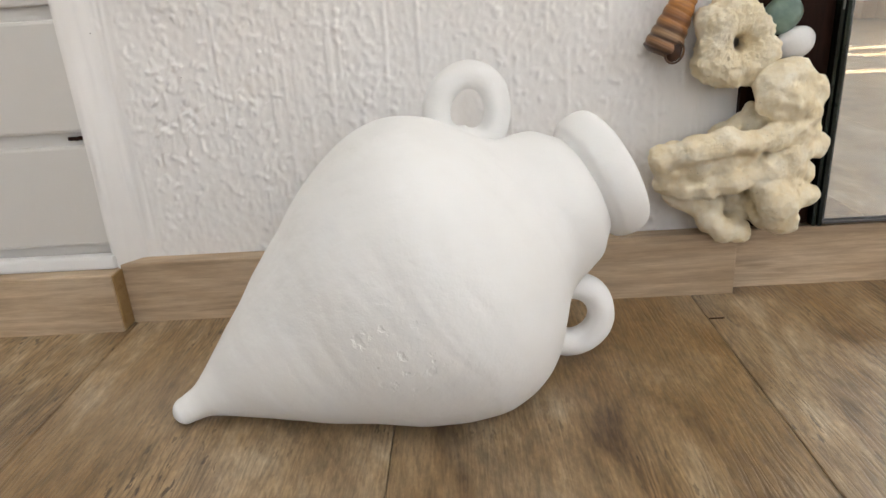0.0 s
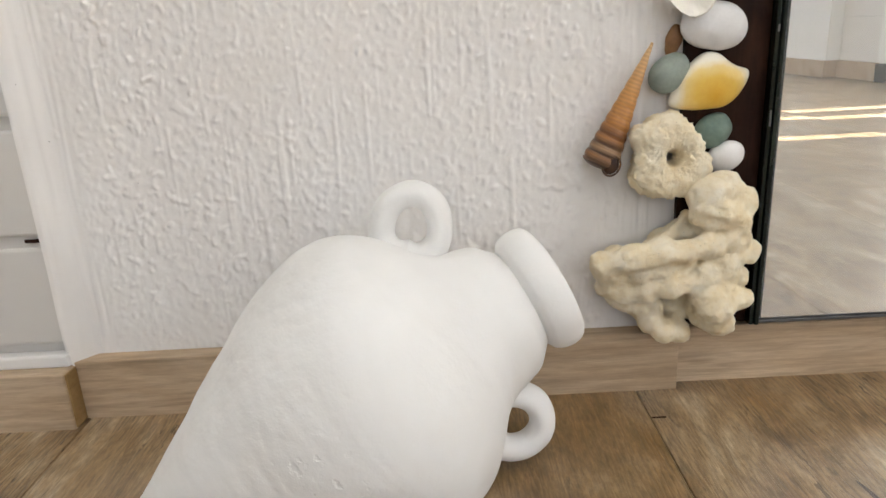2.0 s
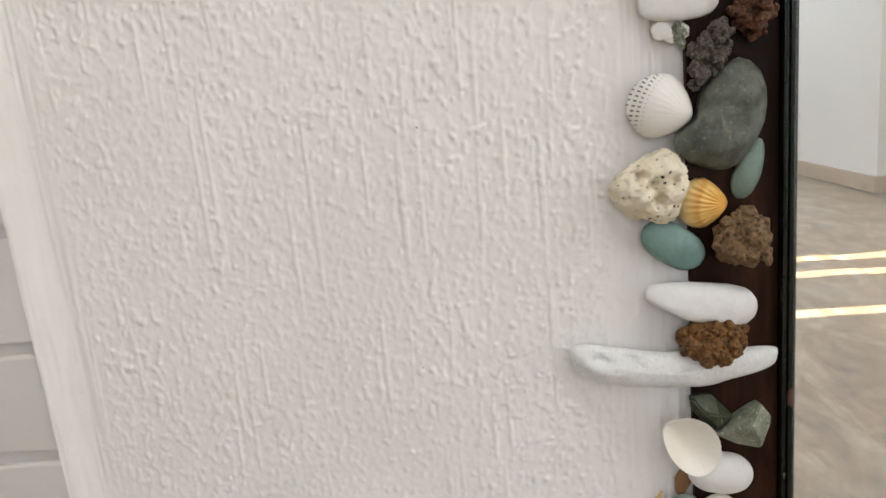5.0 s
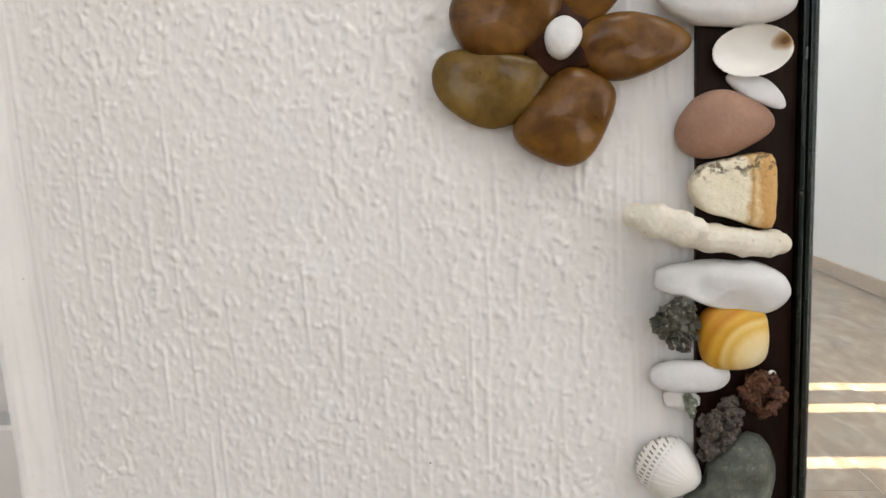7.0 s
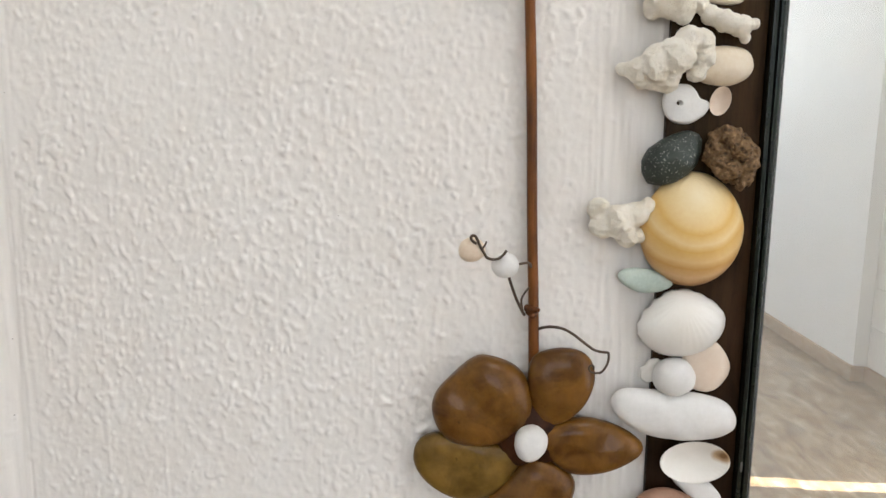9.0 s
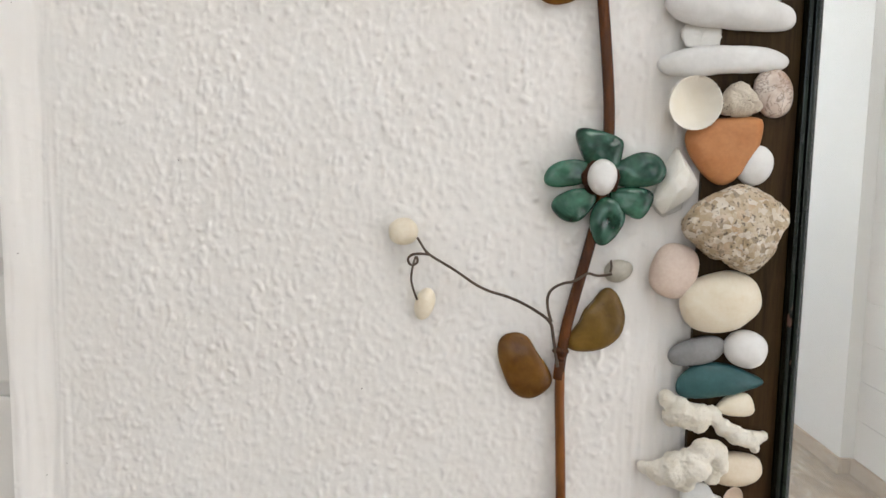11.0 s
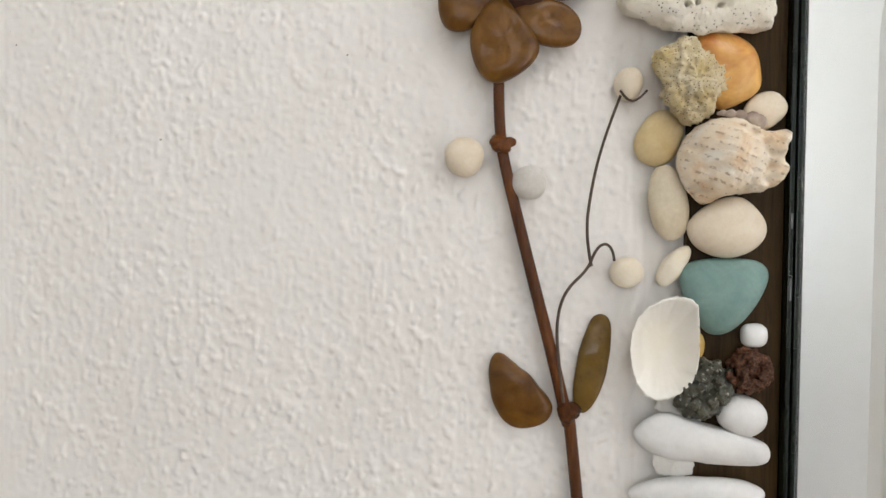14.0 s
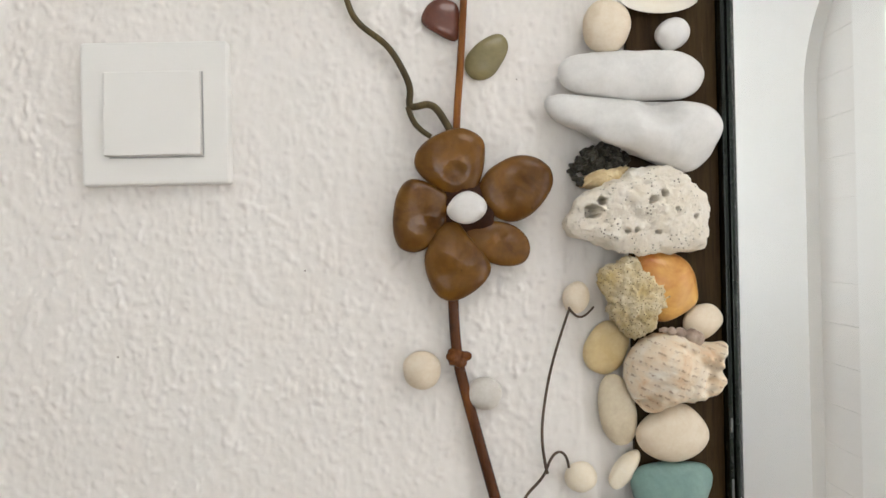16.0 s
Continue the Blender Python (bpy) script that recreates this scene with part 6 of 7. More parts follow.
rock("tan_coral", 0.1666, 1.3760, 0.0389, 0.0451, 0, .55, CORALTAN, "coral",
     "spongy tan and olive coral piece", spokes=[(11, 0.91), (70, 0.72), (85, 1.0), (125, 1.1), (158, 1.08), (193, 0.71), (246, 0.87), (277, 1.01), (299, 0.91), (319, 0.68), (351, 1.01)], amp=.09, soft=2, lump=0.75, seed=86)
blob("amber_stone", 0.1856, 1.3823, 0.0362, 0.0395, 0, .5, AMBER_P, "stone",
     "translucent orange amber-like stone behind coral", spokes=[(22, 0.97), (55, 1.01), (101, 1.02), (138, 1.34), (236, 0.89), (262, 1.01), (309, 0.97), (340, 1.06)], soft=3, seed=87)
slab("white_porous_coral", 0.1675, 1.4248, 0.0817, 0.0488, 0, .5, CORALHOLES, "coral",
     "large white porous coral slab with dark holes", spokes=[(13, 1.03), (37, 0.99), (60, 1.16), (91, 0.9), (113, 0.68), (149, 0.7), (179, 0.86), (208, 1.13), (235, 0.85), (263, 1.01), (303, 1.19), (323, 1.24)], amp=.065, belly=2.8, pits=[(-.62,-.03,.042),(-.485,.21,.027),(.32,.33,.022),(.15,.2,.020),(.76,-.17,.014),(-.16,-.47,.016),(-.04,-.45,.014),(.25,-.5,.014),(.5,.0,.012)], taper=0, soft=1, seed=88)
crag("dark_lava_stone", 0.1489, 1.4519, 0.0370, 0.0240, 0, .45, DARKLAVA, "rock",
     "black glossy lava stone under a white stone", spokes=[(24, 1.09), (70, 1.07), (114, 0.72), (193, 1.02), (247, 1.08), (351, 0.94)], knob=.0030, count=70, core=.6, seed=89)
rock("tan_sea_shell", 0.1524, 1.4442, 0.0308, 0.0137, 0, 1.3, SNAILTAN, "shell",
     "small tan and brown spindle shell", spokes=[(45, 1.41), (131, 0.58), (216, 1.24), (267, 1.0), (330, 0.71)], amp=.05, soft=1, seed=90)
featured(longw("white_stone", 0.1686, 1.4680, 0.0983, 0.0455, 0, .6, WHITE2_P, "stone",
     "large white tapering stone across the frame", spokes=[(26, 1.04), (47, 1.02), (82, 0.69), (129, 1.29), (140, 1.31), (161, 0.94), (173, 0.55), (263, 0.48), (294, 0.97), (305, 1.22), (356, 1.0)], soft=3, seed=91), 0.0983, 0.0455, 0.027, [(0.25, 0.55, 0.22, -0.4), (0.1, -0.05, 0.35, 0.25), (0.7, 0.2, 0.3, 0.2), (-0.4, 0.2, 0.3, -0.1)])
longw("white_stone", 0.1687, 1.5004, 0.0827, 0.0291, 0, .6, WHITE2_P, "stone",
     "broad smooth greyish-white oblong stone", spokes=[(21, 1.07), (55, 1.16), (102, 1.02), (134, 1.19), (169, 1.02), (214, 1.02), (269, 1.0), (308, 1.25), (342, 1.05)], soft=3, seed=92)
blob("white_pebble", 0.1930, 1.5239, 0.0197, 0.0171, 29, .7, WHITE_P, "pebble",
     "small white pebble above the oblong stone", seed=93)
blob("beige_pebble", 0.1558, 1.5287, 0.0304, 0.0265, 74, .5, BEIGE_P, "pebble",
     "round beige pebble on the wall", seed=94)
cup("white_shell", 0.1846, 1.5443, 0.0443, 0.0190, -1, .35, SHELLWHITE, "shell",
     "open white shell with dark speckled rim", seed=95)
ring("coral_ring", 0.1571, 0.1623, 0.0479, 0.0523, 0, .5, BONE, "coral",
     "cream worn coral lump with a hole through", spokes=[(27, 0.7), (68, 0.94), (94, 1.0), (126, 1.07), (149, 1.16), (180, 0.83), (211, 1.14), (240, 1.13), (277, 1.01), (316, 1.08), (348, 1.02)], hole=.15, amp=.05, soft=1, seed=96)
turri("spire_shell", 0.1298, 0.1931, 0.0792, 0.0237, 67, 1, SPIRE, "shell",
     "long pointed brown banded spire shell on the wall", whorls=11, seed=97)
blob("shell_bit", 0.2090, 0.5207, 0.0040, 0.0049, 38, .7, WHITE_P, "shell",
     "tiny white shell bit on red lava stone", seed=98)


# ---- hardened clear glue between stones ----
for k, (x, z, l, w, turn) in enumerate([(0.163, 1.172, 0.016, 0.022, 80), (0.165, 1.202, 0.014, 0.026, 70), (0.160, 0.507, 0.012, 0.020, 75), (0.150, 1.078, 0.018, 0.014, 20), (0.168, 0.748, 0.016, 0.012, 40)]):
    verts, faces = dome(l, w, 0.0022, superround(2.6), 12, 40, 2.4, 0.4)
    ob = put("glue_patch", shaped(verts, l, w, 0.0022, 0, 0, 0.10, 3.2, 0.3, 120 + k), faces, GLUE)
    seat(ob, x, z, turn, 0.0022, "glossy patch of hardened clear glue", "glue", "patches of glue")


# ---- stone flowers, twig and berries ----
FLOWERS = "flowers of stone"


def petal(name, parent, x, z, l, w, turn, material, seed, y=-0.007, taper=0.12, deep=0.42, lift=0.0, bend=0.0, spokes=()):
    if name == "petal":
        l, w = l * 1.05, w * 1.05
    d = deep * min(l, w)
    verts, faces = dome(l, w, d, spoked(spokes, 2) if spokes else superround(2.15), 24, 64, 2.8, 0.8)
    verts = shaped(verts, l, w, d, taper, bend, 0.02, 1.6, 0, seed)
    ob = put(name, verts, faces, material, True, parent)
    if name == "petal":
        rng = random.Random(seed * 13)
        featured(ob, l, w, d, [(rng.uniform(-0.7, 0.7), rng.uniform(-0.7, 0.7), rng.uniform(0.22, 0.5), rng.choice((-0.14, -0.09, 0.07))) for _ in range(4)])
    ob.matrix_world = Matrix.Translation((x - parent.location.x, y, z - parent.location.z)) @ Matrix.Rotation(radians(-turn), 4, "Y") @ Matrix.Rotation(radians(lift), 4, "Z")
    return ob


flower = empty("stone_flower", 0.098, 0.0, 0.706, "large flower of varnished brown stone petals", "stone flower", FLOWERS)
petal("petal", flower, 0.0686, 0.7277, 0.0562, 0.0544, 0, PETAL, 1, -0.0090, 0.0, 0.42, spokes=[(26, 1.02), (54, 0.99), (87, 1.0), (106, 0.93), (159, 0.89), (188, 1.01), (221, 1.07), (247, 1.09), (300, 0.99), (343, 1.05)])
petal("petal", flower, 0.1142, 0.7380, 0.0367, 0.0448, 0, PETAL, 2, -0.0095, 0.0, 0.42, spokes=[(10, 1.02), (37, 1.17), (59, 1.15), (109, 1.06), (143, 1.25), (221, 1.07), (249, 1.07), (281, 0.9), (332, 0.87)])
petal("petal", flower, 0.1335, 0.7023, 0.0578, 0.0336, 0, PETAL, 3, -0.0100, 0.0, 0.55, spokes=[(7, 1.01), (27, 0.91), (68, 0.91), (102, 1.02), (139, 1.07), (164, 1.04), (222, 0.9), (254, 1.04), (289, 0.78), (344, 0.93)])
petal("petal", flower, 0.0975, 0.6680, 0.0520, 0.0510, 0, PETAL, 4, -0.0090, 0.0, 0.42, spokes=[(13, 1.03), (32, 1.12), (67, 1.08), (96, 0.99), (147, 0.65), (186, 1.01), (209, 0.99), (250, 0.95), (282, 1.02), (315, 0.94)])
petal("petal", flower, 0.0605, 0.6851, 0.0624, 0.0411, 0, PETAL_DARK, 5, -0.0080, 0.0, 0.42, spokes=[(28, 1.13), (66, 0.88), (113, 1.09), (131, 1.25), (156, 1.09), (191, 0.92), (240, 0.89), (265, 1.0), (296, 0.89), (342, 0.77)])
petal("centre", flower, 0.0975, 0.7075, 0.0194, 0.0214, 0, WHITE_P, 6, -0.0200, 0.0, 0.9, spokes=[(22, 1.08), (81, 1.01), (139, 0.97), (180, 1.0), (223, 1.02), (271, 1.0), (341, 0.94)])
flower = empty("stone_flower", 0.111, 0.0, 1.090, "small flower of polished dark green stone petals", "stone flower", FLOWERS)
petal("petal", flower, 0.1078, 1.1073, 0.0263, 0.0235, 0, PETAL_GREEN, 11, -0.0090, 0.0, 0.5, spokes=[(2, 1.0), (28, 1.08), (81, 0.85), (128, 1.26), (145, 1.22), (191, 0.74), (254, 0.99), (309, 1.28)])
petal("petal", flower, 0.1296, 1.0965, 0.0312, 0.0197, 0, PETAL_GREEN, 12, -0.0090, 0.0, 0.5, spokes=[(1, 1.0), (51, 1.03), (84, 1.01), (128, 0.73), (179, 1.0), (228, 1.19), (276, 1.01), (316, 1.11)])
petal("petal", flower, 0.1270, 1.0773, 0.0238, 0.0176, 0, PETAL_GREEN, 13, -0.0090, 0.0, 0.5, spokes=[(10, 1.02), (42, 1.22), (90, 1.0), (146, 1.21), (232, 0.58), (286, 1.04), (308, 1.05)])
petal("petal", flower, 0.1140, 1.0666, 0.0192, 0.0267, 0, PETAL_GREEN, 14, -0.0090, 0.0, 0.5, spokes=[(7, 1.01), (55, 1.01), (108, 1.05), (166, 1.03), (222, 1.03), (256, 1.03), (309, 0.76)])
petal("petal", flower, 0.0944, 1.0755, 0.0243, 0.0189, 0, PETAL_GREEN, 15, -0.0090, 0.0, 0.5, spokes=[(6, 1.01), (43, 1.37), (84, 1.01), (141, 0.92), (181, 1.0), (221, 0.94), (260, 1.01), (294, 0.92)])
petal("petal", flower, 0.0909, 1.0937, 0.0268, 0.0153, 0, PETAL_GREEN, 16, -0.0090, 0.0, 0.5, spokes=[(34, 1.21), (84, 1.01), (143, 0.89), (199, 1.06), (232, 1.28), (276, 1.0), (331, 1.15)])
petal("centre", flower, 0.1087, 1.0918, 0.0163, 0.0204, 0, WHITE_P, 17, -0.0160, 0.0, 0.9, spokes=[(34, 1.07), (88, 1.0), (132, 1.01), (177, 1.0), (216, 0.99), (262, 1.01), (301, 1.0), (351, 1.01)])
flower = empty("stone_flower", 0.075, 0.0, 1.429, "flower of glossy chestnut-brown stone petals", "stone flower", FLOWERS)
petal("petal", flower, 0.0660, 1.4538, 0.0381, 0.0364, 0, PETAL, 21, -0.0110, 0.0, 0.42, spokes=[(20, 1.07), (39, 1.13), (70, 1.06), (106, 0.87), (150, 0.93), (184, 1.0), (220, 0.87), (269, 0.99), (300, 1.15), (325, 1.04)])
petal("petal", flower, 0.1027, 1.4385, 0.0399, 0.0356, 0, PETAL, 22, -0.0110, 0.0, 0.42, spokes=[(23, 1.08), (50, 1.06), (87, 1.0), (137, 0.88), (178, 1.0), (217, 0.99), (257, 1.03), (297, 0.87), (351, 0.93)])
petal("petal", flower, 0.0908, 1.4080, 0.0370, 0.0247, 0, PETAL, 23, -0.0100, 0.0, 0.42, spokes=[(22, 0.93), (67, 1.0), (116, 1.11), (145, 1.23), (188, 0.78), (253, 0.82), (287, 1.04), (312, 1.16), (345, 1.03)])
petal("petal", flower, 0.0692, 1.3996, 0.0354, 0.0446, 0, PETAL, 24, -0.0110, 0.0, 0.42, spokes=[(55, 0.6), (90, 1.0), (117, 0.94), (153, 0.88), (183, 1.0), (224, 1.04), (255, 1.03), (295, 0.89), (335, 0.98), (355, 1.0)])
petal("petal", flower, 0.0503, 1.4244, 0.0322, 0.0393, 0, PETAL, 25, -0.0105, 0.0, 0.42, spokes=[(29, 1.14), (97, 1.01), (122, 1.09), (151, 0.99), (189, 1.01), (222, 1.17), (248, 1.08), (280, 0.88), (347, 0.81)])
petal("centre", flower, 0.0745, 1.4278, 0.0219, 0.0178, 0, WHITE_P, 26, -0.0210, 0.0, 0.85, spokes=[(29, 0.97), (79, 1.02), (122, 0.92), (181, 1.0), (217, 1.06), (260, 1.02), (299, 1.01), (348, 1.02)])

for ob, size in zip([o for o in bpy.data.objects if o.name.startswith("stone_flower")], (0.019, 0.0105, 0.0165)):
    middle = next(c for c in ob.children if c.name.startswith("centre")).location
    verts, faces = dome(size * 2, size * 2, 0.009, corners(5, 0.5, 0.4), 12, 50, 2.4, 0.6)
    core_ = put("core", shaped(verts, size * 2, size * 2, 0.009, 0, 0, 0.08, 3.0, 0.3, 5), faces, GLUE_DARK, True, ob, "dark hardened glue between the petals")
    core_.location = (middle.x, -0.0115, middle.z)

vine = empty("vine", 0.096, 0.0, 0.74, "dark reddish-brown dried vine stem with curled tendrils", "dried vine")
tube("stem", [(0.099, 0.735), (0.098, 0.78), (0.0955, 0.829), (0.0945, 0.865), (0.0930, 0.915), (0.0900, 0.969), (0.0905, 0.990)], 0.0031, STEM_OLD, vine, tip=0.95)
tube("stem", [(0.0895, 0.972), (0.0915, 0.997), (0.0980, 1.024), (0.1060, 1.056), (0.1120, 1.085), (0.1140, 1.119), (0.1110, 1.157), (0.1060, 1.200)], 0.0033, STEM, vine, tip=1.0)
tube("stem", [(0.1060, 1.192), (0.0985, 1.224), (0.0895, 1.258), (0.0825, 1.285), (0.0720, 1.326), (0.0676, 1.346), (0.0662, 1.379), (0.0668, 1.400)], 0.0034, STEM, vine, tip=0.85)
tube("stem", [(0.0690, 1.440), (0.0700, 1.474), (0.0735, 1.510), (0.0770, 1.560), (0.0790, 1.620)], 0.0022, STEM_OLD, vine, tip=0.9)
for k, (x, z, r) in enumerate([(0.0965, 0.783, 0.0046), (0.0905, 0.988, 0.0050), (0.1055, 1.199, 0.0066), (0.0675, 1.345, 0.0062)]):
    rng = random.Random(60 + k)
    bm = bmesh.new()
    for q in range(11):
        a = rng.uniform(0, 6.28)
        at = Vector((math.cos(a) * r * rng.uniform(0.2, 0.95), rng.uniform(-0.7, 0.3) * r, math.sin(a) * r * rng.uniform(0.1, 0.6) + r * 0.2 * math.cos(a * 2)))
        made = bmesh.ops.create_icosphere(bm, subdivisions=2, radius=r * rng.uniform(0.32, 0.6))["verts"]
        for v in made:
            v.co = Vector((v.co.x * 1.1, v.co.y, v.co.z * 0.8)) + at
    made = bmesh.ops.create_icosphere(bm, subdivisions=2, radius=r * 0.85)["verts"]
    ob = part("node", bm, STEM, vine, "knotty swollen stem joint")
    mod = ob.modifiers.new("skin", "REMESH")
    mod.mode, mod.voxel_size, mod.use_smooth_shade = "VOXEL", 0.0004, True
    ob.location = (x - vine.location.x, -0.0065, z - vine.location.z)


def curl(points, radius=0.0007, tip=0.8, y=-0.009):
    tube("tendril", points, radius, TENDRIL, vine, "thin curled dry tendril", tip, y)


curl([(0.0815, 0.8095, -0.034), (0.0845, 0.7990, -0.022), (0.0888, 0.7870, -0.011), (0.0925, 0.7800, -0.006)], 0.0008, 1.1)
curl([(0.0915, 0.7815), (0.0900, 0.7880), (0.0910, 0.7925), (0.0945, 0.7970)], 0.0007)
curl([(0.0955, 0.8085, -0.007), (0.0945, 0.8125, -0.016), (0.0910, 0.8145, -0.026), (0.0850, 0.8145, -0.035)], 0.0008)
curl([(0.0646, 0.8265, -0.04), (0.0619, 0.8279, -0.04), (0.0613, 0.8304, -0.04), (0.0634, 0.8311, -0.04), (0.0649, 0.8291, -0.04), (0.0661, 0.8257, -0.04), (0.0685, 0.8218, -0.04), (0.07, 0.8189, -0.04), (0.0739, 0.818, -0.04), (0.0781, 0.8195, -0.04), (0.0804, 0.8232, -0.04)], 0.0008, 0.9)
curl([(0.0673, 0.8237, -0.04), (0.0695, 0.826, -0.04), (0.0696, 0.8278, -0.04)], 0.0006, 0.8)
curl([(0.1003, 0.7715, -0.006), (0.1039, 0.7748, -0.011), (0.1122, 0.7761, -0.017), (0.1183, 0.7742, -0.021), (0.1266, 0.7684, -0.025), (0.1313, 0.7656, -0.028), (0.1374, 0.7661, -0.03)], 0.0009)
curl([(0.1374, 0.7661, -0.03), (0.138, 0.7632, -0.03), (0.1369, 0.7587, -0.03), (0.1342, 0.7544, -0.03), (0.131, 0.7541, -0.03), (0.1282, 0.7547, -0.03), (0.1269, 0.7569, -0.03), (0.1282, 0.7589, -0.03), (0.1302, 0.7581, -0.03), (0.1297, 0.7562, -0.03)], 0.0007, 0.8)
curl([(0.0885, 0.980), (0.0850, 1.000), (0.0840, 1.007), (0.0740, 1.014), (0.0600, 1.021), (0.0430, 1.025), (0.0260, 1.037), (0.0110, 1.045), (0.0075, 1.050), (0.0045, 1.055)], 0.0010, 0.7)
curl([(0.0120, 1.045), (0.0040, 1.046), (-0.0015, 1.043), (0.0005, 1.038), (0.0055, 1.040), (0.0040, 1.045), (0.0015, 1.036), (0.0010, 1.027), (0.0050, 1.018)], 0.0008)
curl([(0.0840, 1.007), (0.0810, 1.015), (0.0815, 1.025), (0.0890, 1.030), (0.0970, 1.031), (0.1040, 1.037), (0.1100, 1.034), (0.1180, 1.036)], 0.0009)
curl([(0.1170, 1.037), (0.1180, 1.041), (0.1170, 1.044)], 0.0007)
curl([(0.1030, 1.205), (0.1000, 1.227), (0.0985, 1.249), (0.1030, 1.266), (0.1150, 1.277), (0.1190, 1.288), (0.1240, 1.292), (0.1285, 1.288), (0.1290, 1.282)], 0.0009)
curl([(0.1170, 1.279), (0.1135, 1.295), (0.1160, 1.319), (0.1220, 1.346), (0.1310, 1.370)], 0.0009)
curl([(0.1300, 1.372), (0.1330, 1.367), (0.1390, 1.366), (0.1440, 1.372)], 0.0007, 0.8, -0.013)
tube("side_twig", [(0.0670, 1.472), (0.0620, 1.482), (0.0560, 1.488), (0.0480, 1.486), (0.0435, 1.486), (0.0455, 1.497), (0.0390, 1.511), (0.0320, 1.522), (0.0150, 1.534), (0.0095, 1.548), (0.0060, 1.565)], 0.0022, TWIG, vine, "crooked thin olive-brown side twig", 0.75)
tube("side_twig", [(0.0435, 1.486), (0.0450, 1.479), (0.0510, 1.472), (0.0560, 1.469)], 0.0017, TWIG, vine, "crooked thin olive-brown side twig", 0.9)


def leaf(x, z, l, w, turn, material, seed, label, taper=0.0, bend=0.0, spokes=()):
    d = 0.34 * min(l, w)
    verts, faces = dome(l, w, d, spoked(spokes, 3) if spokes else superround(2.2), 24, 64, 2.3, 0.5)
    verts = shaped(verts, l, w, d, taper, bend, 0.03, 1.6, 0, seed)
    return seat(put("leaf_stone", verts, faces, material), x, z, turn, d, label, "stone", "leaves of stone")


leaf(0.0695, 0.9791, 0.0335, 0.0406, 0, PETAL, 31, "brown bean-shaped stone leaf beside the vine", spokes=[(48, 0.61), (85, 0.9), (109, 1.05), (134, 1.18), (155, 1.1), (191, 0.84), (231, 0.87), (262, 1.0), (296, 1.11), (328, 1.18), (350, 0.98)])
leaf(0.1106, 1.0078, 0.0343, 0.0392, 0, PETAL_DARK, 32, "dark olive-brown stone leaf beside the vine", spokes=[(13, 1.03), (49, 1.06), (74, 1.04), (98, 0.65), (184, 0.48), (211, 1.17), (225, 1.31), (245, 1.1), (299, 0.97), (334, 1.02)])
leaf(0.0800, 1.2094, 0.0350, 0.0417, 0, PETAL, 33, "brown drop-shaped stone leaf at a joint", spokes=[(53, 0.45), (112, 0.9), (123, 1.19), (135, 1.26), (154, 1.11), (195, 0.93), (232, 0.96), (264, 1.01), (299, 1.06), (324, 1.16), (345, 1.04)])
leaf(0.1191, 1.2254, 0.0209, 0.0551, 0, PETAL_DARK, 34, "slim brown stone leaf at a joint", spokes=[(17, 1.04), (41, 1.31), (66, 1.09), (101, 0.86), (171, 0.77), (210, 1.15), (233, 1.24), (262, 1.01), (325, 0.81)])
leaf(0.0883, 1.5144, 0.0249, 0.0260, 0, OLIVE_P, 35, "small olive-green polished stone leaf", spokes=[(26, 1.12), (55, 1.22), (83, 0.92), (159, 0.79), (191, 1.02), (216, 1.14), (243, 1.13), (279, 0.98), (344, 0.79)])
leaf(0.0630, 1.5358, 0.0227, 0.0246, 0, RED_P, 36, "small dark red polished stone leaf", spokes=[(24, 1.09), (61, 1.14), (111, 1.04), (151, 0.96), (177, 1.0), (194, 0.87), (281, 0.79), (311, 1.33)])


def berry(x, z, l, w, turn, material, seed, label, deep=0.85, spokes=(), out=0.0):
    d = deep * w
    verts, faces = dome(l, w, d, spoked(spokes, 3) if spokes else superround(2.05), 16, 36, 2.05, 0.8)
    verts = shaped(verts, l, w, d, 0, 0, 0.04, 1.5, 0, seed)
    ob = seat(put("berry_stone", verts, faces, material), x, z, turn, d, label, "pebble", "berries of stone")
    ob.location.y -= out
    return ob


berry(0.0480, 1.3380, 0.0220, 0.0215, 0, BEIGE_P, 41, "round pale cream pebble beside the stem", 0.7)
berry(0.0830, 1.3240, 0.0192, 0.0190, 0, GREYWHITE_P, 42, "round pale grey pebble beside the stem", 0.7)
berry(0.1360, 1.2760, 0.0180, 0.0170, 0, CREAM_P, 43, "round cream pebble at a tendril end")
berry(0.1360, 1.3770, 0.0184, 0.0152, 80, BEIGE_P, 44, "small oval beige pebble held by a tendril")
berry(0.0619, 0.8225, 0.0142, 0.0137, 0, PEACH_P, 45, "small round peach-cream pebble at a tendril", 0.9, out=0.029)
berry(0.0799, 0.8142, 0.0146, 0.0138, 0, WHITE_P, 46, "small round white pebble beside the stem", 0.9, out=0.029)
berry(-0.0040, 1.0580, 0.0175, 0.0165, 0, CREAM_P, 47, "round cream pebble at a long tendril", 0.9)
berry(0.0090, 1.0150, 0.0196, 0.0120, 75, CREAM_P, 48, "small drop-shaped cream pebble on a tendril")
berry(0.1227, 1.0374, 0.0163, 0.0136, 0, GREYBEIGE_P, 49, "small grey-beige pebble at a tendril end", 0.75, spokes=[(1, 1.0), (37, 1.1), (95, 1.0), (138, 1.03), (186, 1.01), (214, 1.06), (252, 1.05), (293, 0.92)])

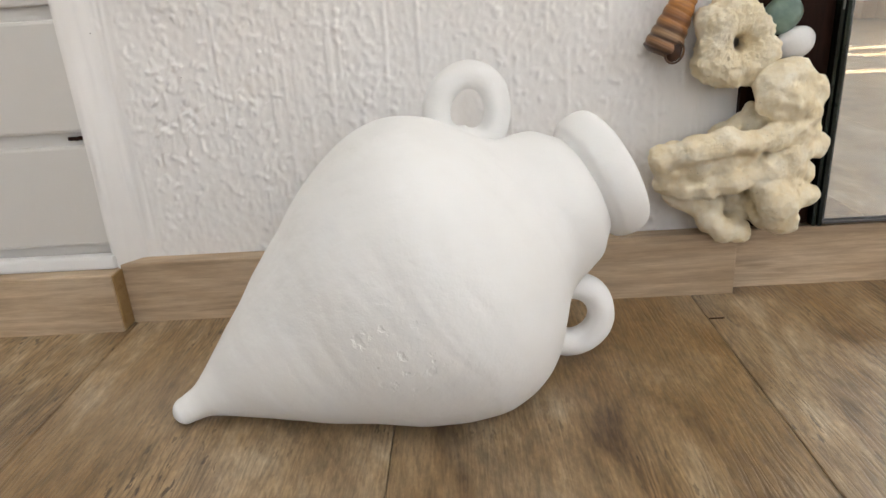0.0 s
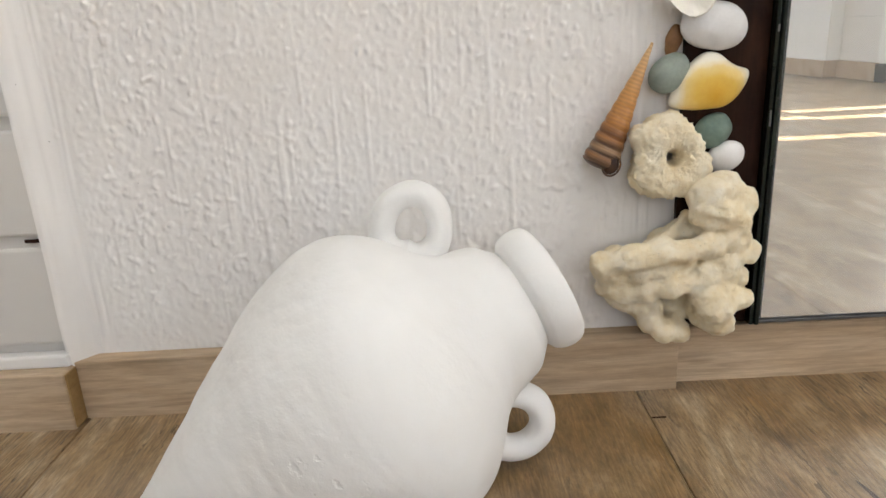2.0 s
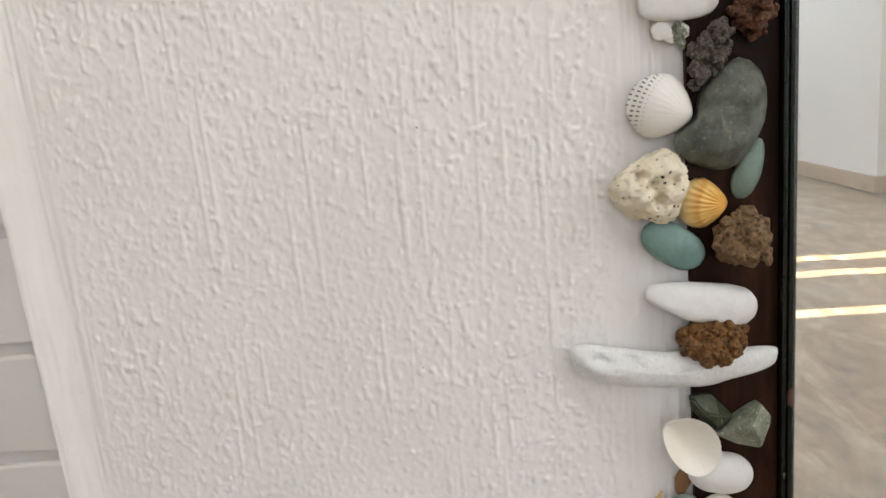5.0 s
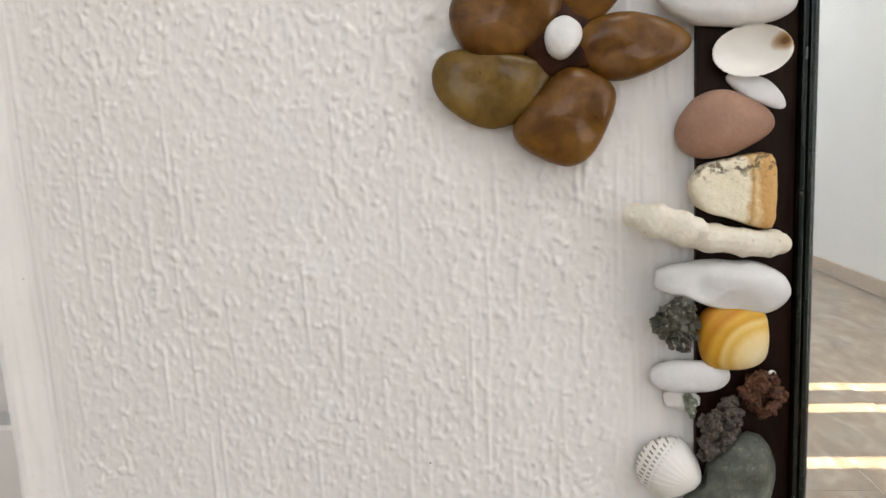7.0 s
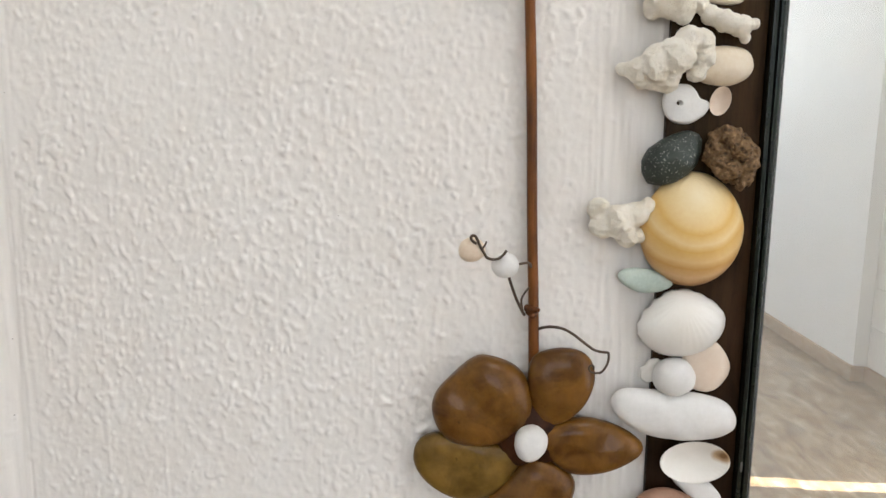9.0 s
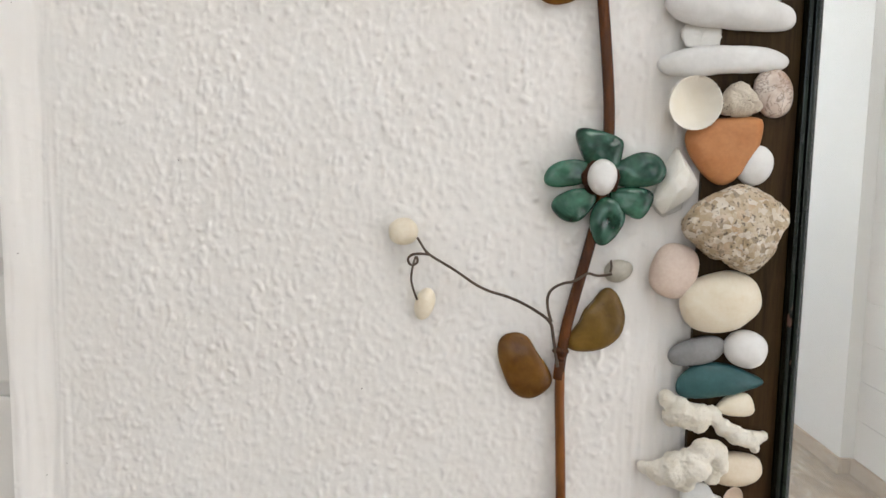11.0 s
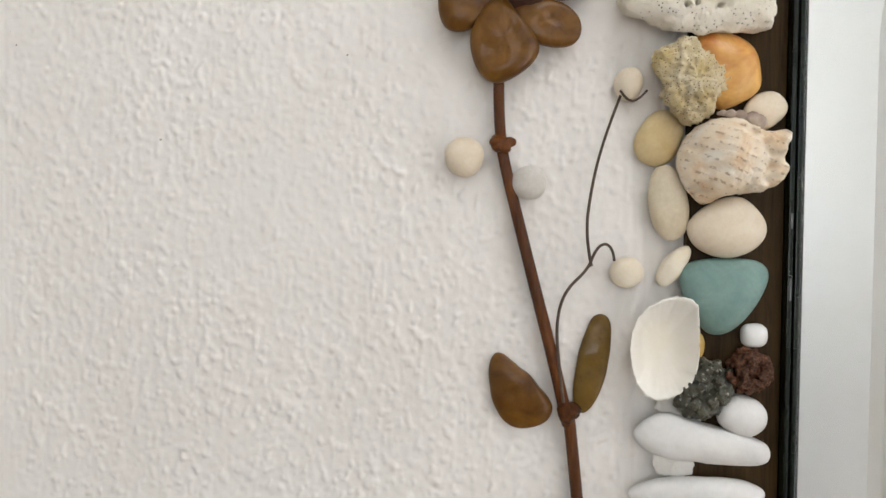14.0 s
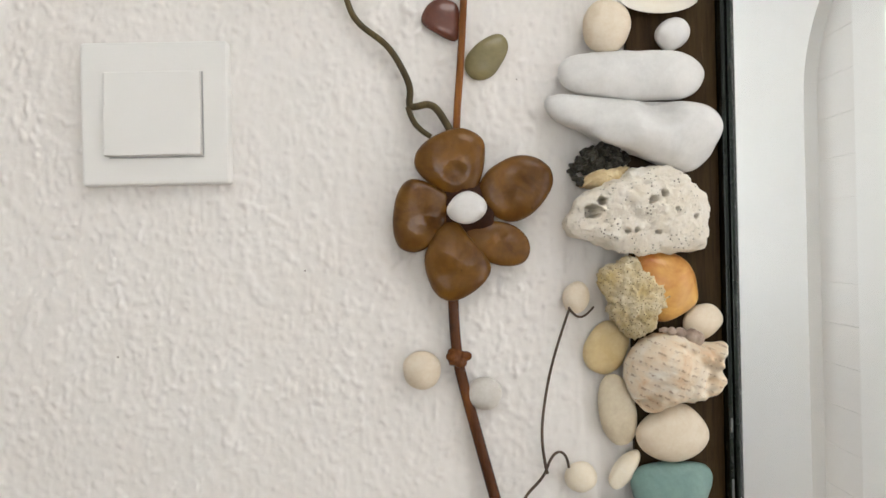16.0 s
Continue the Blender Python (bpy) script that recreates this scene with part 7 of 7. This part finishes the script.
# ---- light switch ----
switch = empty("light_switch", -0.098, 0.0, 1.485, "square white plastic rocker light switch", "light switch")
part("plate", box(-0.0410, 0.0410, -0.0085, 0.0005, -0.0400, 0.0400, 0.0022, 3), SWITCH, switch)
bm = box(-0.0272, 0.0265, -0.0104, -0.0080, -0.0240, 0.0230, 0.0010, 3)
for v in bm.verts:
    v.co.y -= 0.0014 * (0.5 - v.co.z / 0.047) * (1 if v.co.y < -0.009 else 0)
part("rocker", bm, SWITCH, switch)
bm = box(0.0268, 0.0275, -0.0095, -0.0086, -0.0240, 0.0225)
box(-0.0250, 0.0275, -0.0095, -0.0086, -0.0252, -0.0244, bm=bm)
part("gap", bm, JOINT, switch, "dark joint beside the rocker")

# ---- panel boards and floor planks ----
z = FIRST - PITCH
while z < 1.72:
    low = max(z + 0.004, 0.0500)
    bm = box(-0.95, PANEL_X, PANEL_Y, -0.0084, low, z + PITCH - 0.004, 0.0022, 2)
    part("board", bm, PANEL, panel)
    z += PITCH

crack = box(-0.2545, -0.2428, -0.0098, -0.0083, 0.1258, 0.1282, 0.0004, 1)
bmesh.ops.subdivide_edges(crack, edges=list(crack.edges), cuts=6, use_grid_fill=True)
for v in crack.verts:
    v.co.z += 0.0007 * noise.noise(v.co * 420) - 0.04 * (v.co.x + 0.2486) * (1 if v.co.z > 0.127 else -1) * math.copysign(1, v.co.x + 0.2486) * 0.8
part("crack", crack, DARKWOOD, panel, "dark open crack in a groove")
for x0, z0, tall in ((0.2196, 0.176, 0.010), (0.2199, 0.232, 0.004), (0.2200, 0.690, 0.006), (0.2197, 1.262, 0.012), (0.2197, 1.300, 0.008), (0.2230, 1.330, 0.006)):
    mirror_part("scratch", box(x0, x0 + 0.0012, -0.0109, -0.0100, z0, z0 + tall, 0.0003, 1), STEEL, "pale worn scratch")
LANE = 0.1895
rng = random.Random(8)
for k in range(-4, 5):
    x0 = 0.1430 + (k - 1) * LANE
    if x0 + LANE > EAST:
        break
    cut = -0.62 - 0.23 * ((k * 7) % 5)
    if k == 1:
        cut = -0.75
    for y0, y1 in ((-1.9, cut), (cut, -0.0005)):
        part("plank", box(x0 + 0.0002, x0 + LANE - 0.0002, y0 + 0.0002, y1 - 0.0002, -0.0054, -0.0015, 0.0005, 1), PLANK, floor)
chip = box(0.1435, 0.1530, -0.0492, -0.0476, -0.0025, -0.0012, 0.0003, 1)
part("chip", chip, DARKWOOD, floor, "dark chipped spot at a plank edge")
